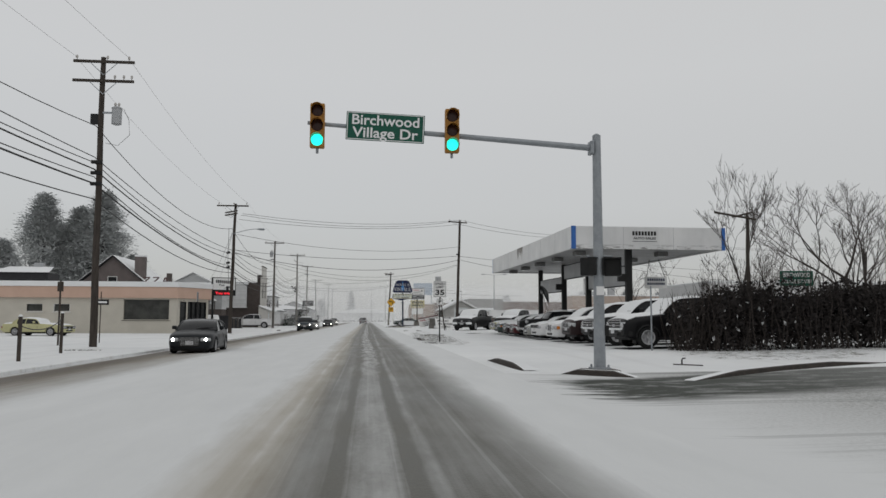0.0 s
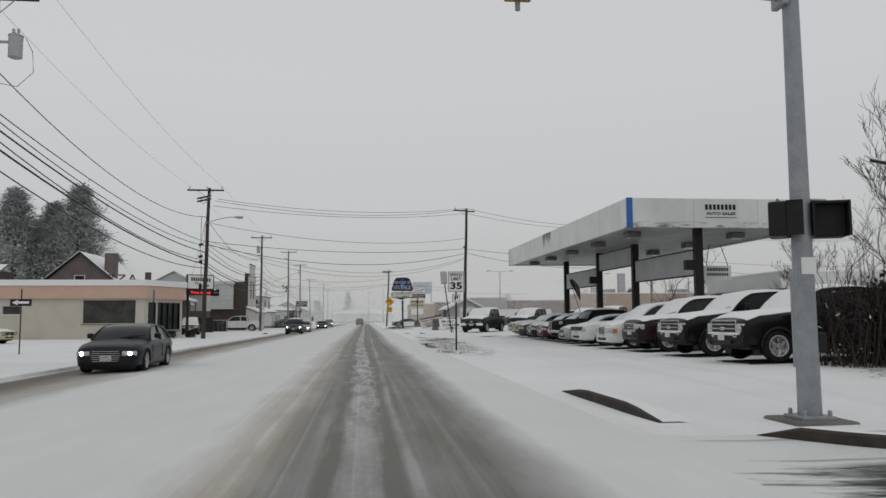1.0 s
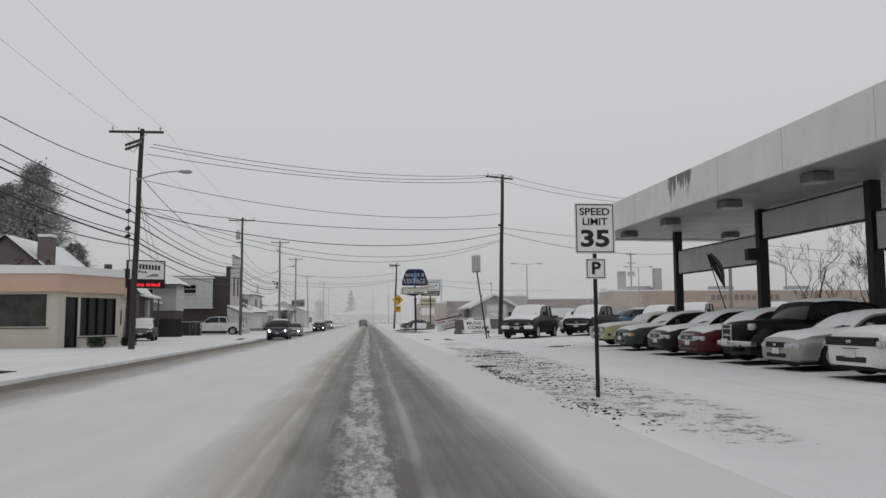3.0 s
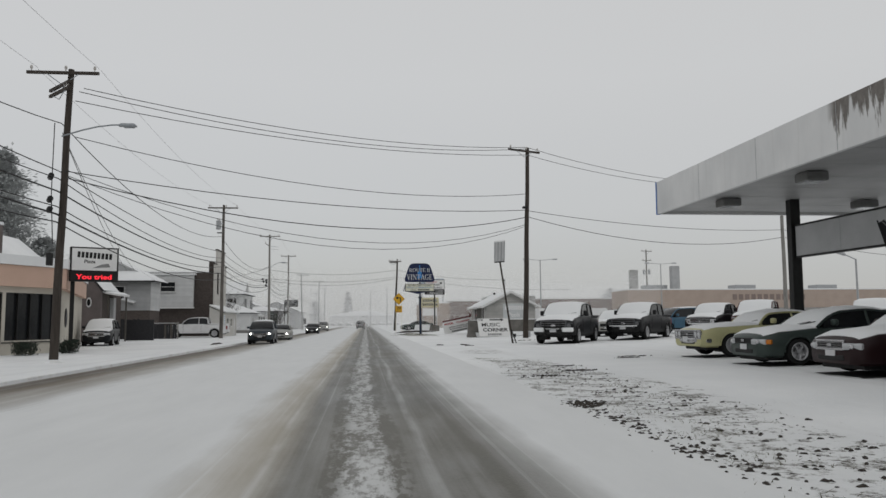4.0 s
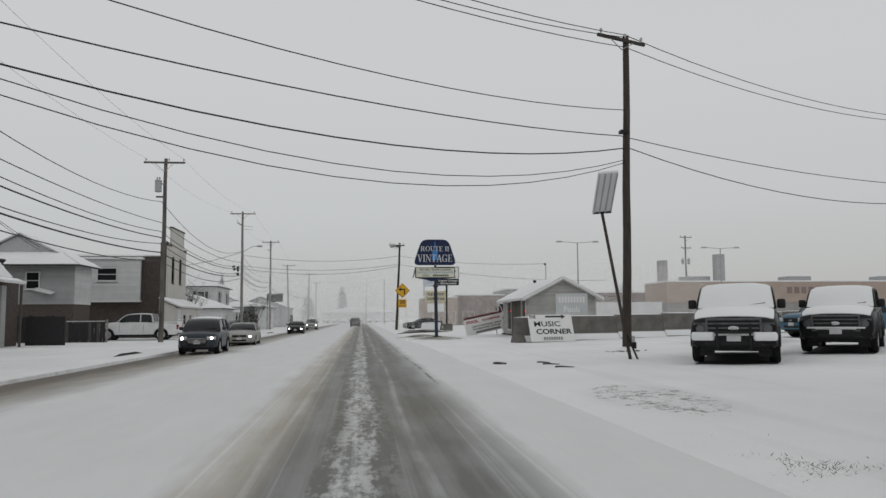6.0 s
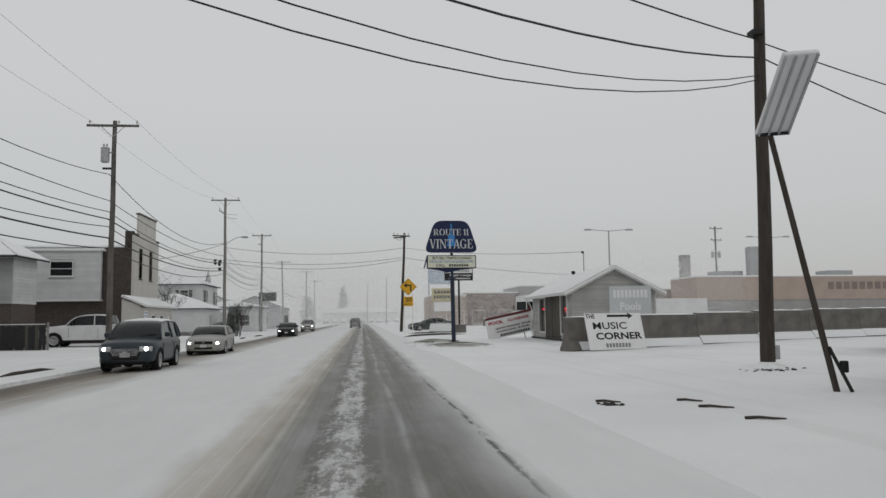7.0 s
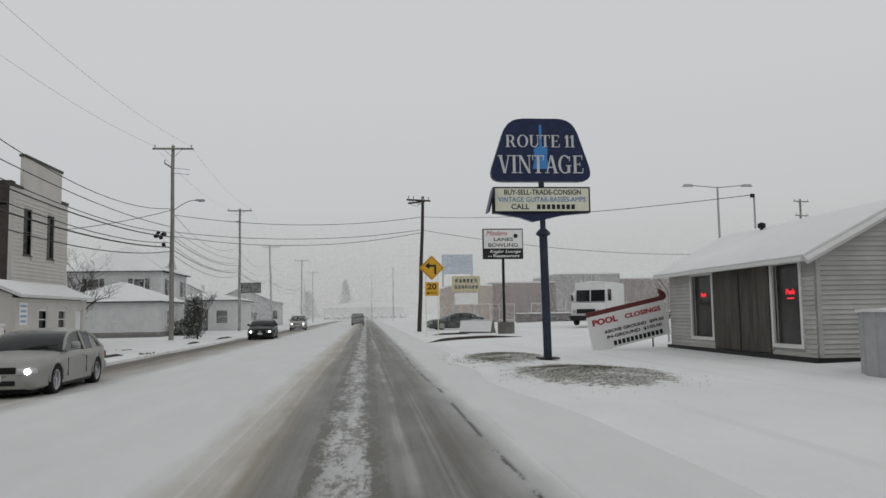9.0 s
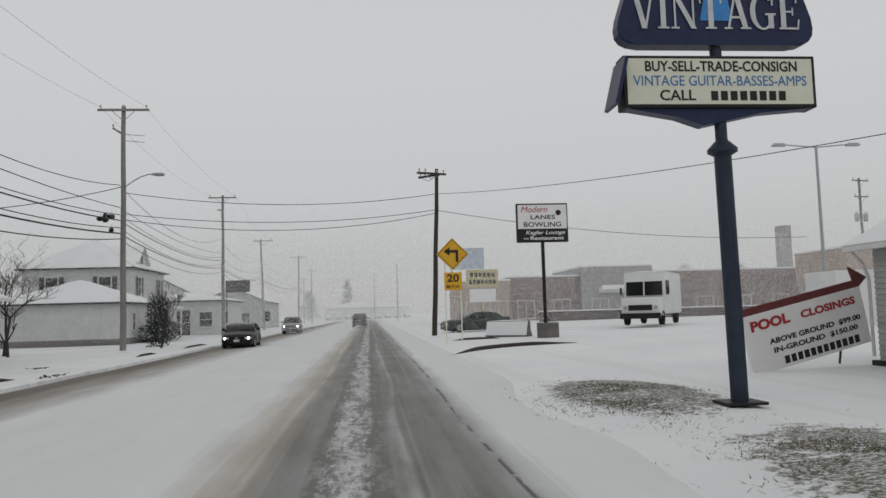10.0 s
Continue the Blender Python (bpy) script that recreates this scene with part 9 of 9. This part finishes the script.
part("bumper", boxed((2.2, 0.25, 0.3), (0, -2.68, 0.5), bevel=0.04), BLACK, van)
part("side_window", boxed((0.04, 0.9, 0.8), (1.16, -0.75, 2.05)), GLASS, van)
for s in (-1, 1):
    part("headlight", lathe(bmesh.new(), [(0.12, 0), (0.1, 0.03)], 12, pose(s * 0.82, -2.65, 0.95, 90, 0, 0)), LAMP_GLASS, van)
    part("mirror", boxed((0.12, 0.06, 0.4), (s * 1.32, -1.4, 1.9), bevel=0.02), BLACK, van)
    for y in (-1.7, 2.6):
        part("tyre", wheel_meshes(0.4, 0.25, "steel")[0], None, van, at=pose(s * 0.95, y, 0.38, 0, s * 90, 0))
bm = bmesh.new()
snow_patch(bm, (-1.1, -1.35, 2.93), (1.1, -1.35, 2.93), (1.1, 3.75, 2.93), (-1.1, 3.75, 2.93), 0.12)
part("roof_snow", bm, SNOW, van, smooth=True)

ow = post_sign("one_way_sign", "black one-way arrow sign on a thin post", -15.2, 45.5, 2.9, 0.03, WOOD)
face = part("sign_face", boxed((0.92, 0.012, 0.31), (0, -0.045, 2.3), bevel=0.004), LETTER_BLACK, ow)
bm = boxed((0.5, 0.004, 0.1), (0.1, -0.054, 2.3))
prism(bm, [(-0.12, 2.42), (-0.38, 2.3), (-0.12, 2.18)], 0.004, pose(0, -0.054, 0))
part("arrow", bm, LETTER_WHITE, face)
bp = post_sign("bare_sign_post", "thin dark steel sign post seen edge on", -11.3, 52.3, 3.1, 0.035, BLACK)
part("sign_face", boxed((0.02, 0.45, 0.6), (0, 0, 2.85)), GALV, bp)
ns = post_sign("no_parking_post", "brown timber post with a small edge-on sign", -15.8, 41.2, 3.3, 0.05, WOOD)
part("sign_face", boxed((0.3, 0.02, 0.5), (0.02, -0.06, 3.0)), WOOD, ns)
for x, y, h in ((-11.2, 26.0, 1.35), (-12.1, 31.8, 1.5)):
    fp = thing("fence_post", "short weathered timber post in the snow", "post", pose(x, y, -0.16), "timber posts by the lot")
    part("post", boxed((0.1, 0.1, h + 0.2), (0, 0, h / 2), bevel=0.01), WOOD, fp)
    part("snow_cap", lathe(bmesh.new(), [(0.07, 0), (0.06, 0.04), (0.02, 0.07)], 8, pose(0, 0, h + 0.1)), SNOW, fp)
cable((-11.2, 26.0, 1.0), (-12.1, 31.8, 1.2), 0.25, 0.012, label="slack rope between two timber posts")
cable((-12.1, 31.8, 1.2), (-15.8, 41.2, 1.3), 0.3, 0.012, label="slack rope between two timber posts")
vehicle("sedan", "classic", C_LIME, "pale yellow-green sedan parked by the restaurant", "car", pose(-26.0, 64.0, -0.15, 0, 0, 80))
gs = thing("estate_sign", "green estate sign with white letters behind the hedge", "sign", pose(16.95, 29.2, gz(17), 0, 0, -8))
part("panel", boxed((1.3, 0.06, 0.6), (0, 0, 2.62), bevel=0.01), SIGN_GREEN, gs)
words("BIRCHWOOD", 0.24, gs, LETTER_WHITE, pose(0, -0.035, 2.75), 1.05, 0.003, bold=0.004)
words("VILLAGE ESTATES", 0.2, gs, LETTER_WHITE, pose(0, -0.035, 2.49), 1.18, 0.003, bold=0.003)
for s in (-0.45, 0.45):
    part("post", boxed((0.08, 0.08, 2.9), (s, 0.06, 1.4)), WOOD, gs)
log = thing("fallen_post", "thin dark post lying in the snow by the hedge", "post", pose(8.3, 19.7, gz(8) - 0.08, 0, 0, -43))
part("post", rod(bmesh.new(), (-0.4, 0, 0.035), (0.4, 0, 0.035), 0.018, seg=6), WOOD, log)
vp = thing("vent_pipe", "short black bent vent pipe standing in the snow", "pipe", pose(8.6, 20.8, gz(8.6) - 0.12))
part("pipe", pipe(bmesh.new(), [(0, 0, 0), (0, 0, 0.15), (0.02, 0, 0.18), (0.1, 0, 0.185)], 0.022, 6), BLACK, vp, smooth=True)
tp = post_sign("bare_sign_post", "thin bare steel post before the parked trucks", 9.98, 26.7, 2.3, 0.03, GALV)
fl = thing("feather_flag", "drooping dark flag with light stripes on a pole", "flag", pose(13.2, 56.0, gz(13)))
part("flag_pole", rod(bmesh.new(), (0.5, 0, 0), (-0.62, 0, 3.55), 0.02, seg=6), BLACK, fl)
def cloth(u0, u1, off):
    rows = []
    for i in range(11):
        q = i / 10
        wide = 0.42 * math.sin(math.pi * min(1.0, q * 0.85 + 0.1)) * (1 - 0.45 * q)
        rows.append([(-0.6 + 0.62 * q + wide * u, 0.05 * math.sin(5 * u + 4 * q) - off, 3.45 - 1.25 * q + 0.12 * u) for u in (u0, (u0 + u1) / 2, u1)])
    bm, vs = grid_mesh(rows)
    ext = bmesh.ops.extrude_face_region(bm, geom=bm.faces[:])
    bmesh.ops.translate(bm, verts=[v for v in ext["geom"] if isinstance(v, bmesh.types.BMVert)], vec=(0, 0.006, 0))
    bmesh.ops.recalc_face_normals(bm, faces=bm.faces[:])
    return bm
part("flag_cloth", cloth(0.0, 1.0, 0.0), SHUTTER, fl, "dark drooping cloth", smooth=True)
for u in (0.35, 0.62, 0.86):
    part("flag_stripe", cloth(u, u + 0.1, 0.008), LETTER_GREY, fl, "pale stripe", smooth=True)


# far end of the street
fb = plain_house("car_showroom", "low wide white building far at the road's bend", -16.0, 14.0, 380.0, 400.0, 4.2, 6.6, WHITE, "hip", [], None, 0.2)
for k in range(9):
    vehicle("sedan", "sedan", C_SILVER if k % 2 else C_TEAL, "snowy car parked in a far row", "car", pose(-14.0 + 3.4 * k, 368.0, 0.1, 0, 0, 8), group="far parked cars")


for k, (x, y, h, r) in enumerate(((-9, 425, 17, 5), (-26, 440, 13, 6), (-60, 300, 16, 7), (-80, 320, 18, 8), (60, 330, 12, 7), (85, 300, 13, 8), (110, 320, 14, 9), (140, 330, 13, 9), (-95, 220, 14, 7))):
    conifer(x, y, h, r, 40 + k, HAZED_TREE, "tree far off with crown colour paled for haze")


# ---- falling snow over the far part of the street ----
def falling_snow(y0, y1, thick, seed):
    """Loose flakes and clumps of flakes in the air, so that what stands behind them pales with distance."""
    rng = np.random.default_rng(seed)
    vs = []
    y = y0
    while y < y1:
        step = 4.0
        s = 0.00062 * (y - 100.0)
        wide = (-30.0 - 0.15 * (y - 150.0), 45.0 + 0.35 * (y - 150.0))
        high = 8.0 + 0.025 * (y - 100.0)
        n = int(thick / (0.217 * s * s) * (wide[1] - wide[0]) * high * step)
        c = np.stack([rng.uniform(wide[0], wide[1], n), rng.uniform(y, y + step, n), 0.3 + rng.uniform(0, high, n)], 1)
        d = rng.normal(size=(n, 3))
        d /= np.linalg.norm(d, axis=1)[:, None]
        e = np.cross(d, rng.normal(size=(n, 3)))
        e /= np.linalg.norm(e, axis=1)[:, None]
        r = s * 0.577
        vs.append(np.stack([c + d * r, c - d * r * 0.5 + e * r * 0.866, c - d * r * 0.5 - e * r * 0.866], 1).reshape(-1, 3))
        y += step
    co = np.concatenate(vs).astype(np.float32)
    m = len(co) // 3
    me = bpy.data.meshes.new("falling_snow")
    me.vertices.add(len(co))
    me.vertices.foreach_set("co", co.ravel())
    me.loops.add(len(co))
    me.loops.foreach_set("vertex_index", np.arange(len(co), dtype=np.int32))
    me.polygons.add(m)
    me.polygons.foreach_set("loop_start", np.arange(0, 3 * m, 3, dtype=np.int32))
    me.update(calc_edges=True)
    me.materials.append(FLAKE)
    return tagged(new("falling_snow", me), "falling snow in the air over the far street", "snow", "", "stuff")


FLAKE, flake_tree, flake_bsdf = shader("snowflake", 0.9)
flake_bsdf.inputs["Base Color"].default_value = (0.96, 0.965, 0.965, 1)
flake_bsdf.inputs["Specular IOR Level"].default_value = 0.0
flake_bsdf.inputs["Transmission Weight"].default_value = 0.0
falling_snow(146.0, 340.0, 0.0056, 3)
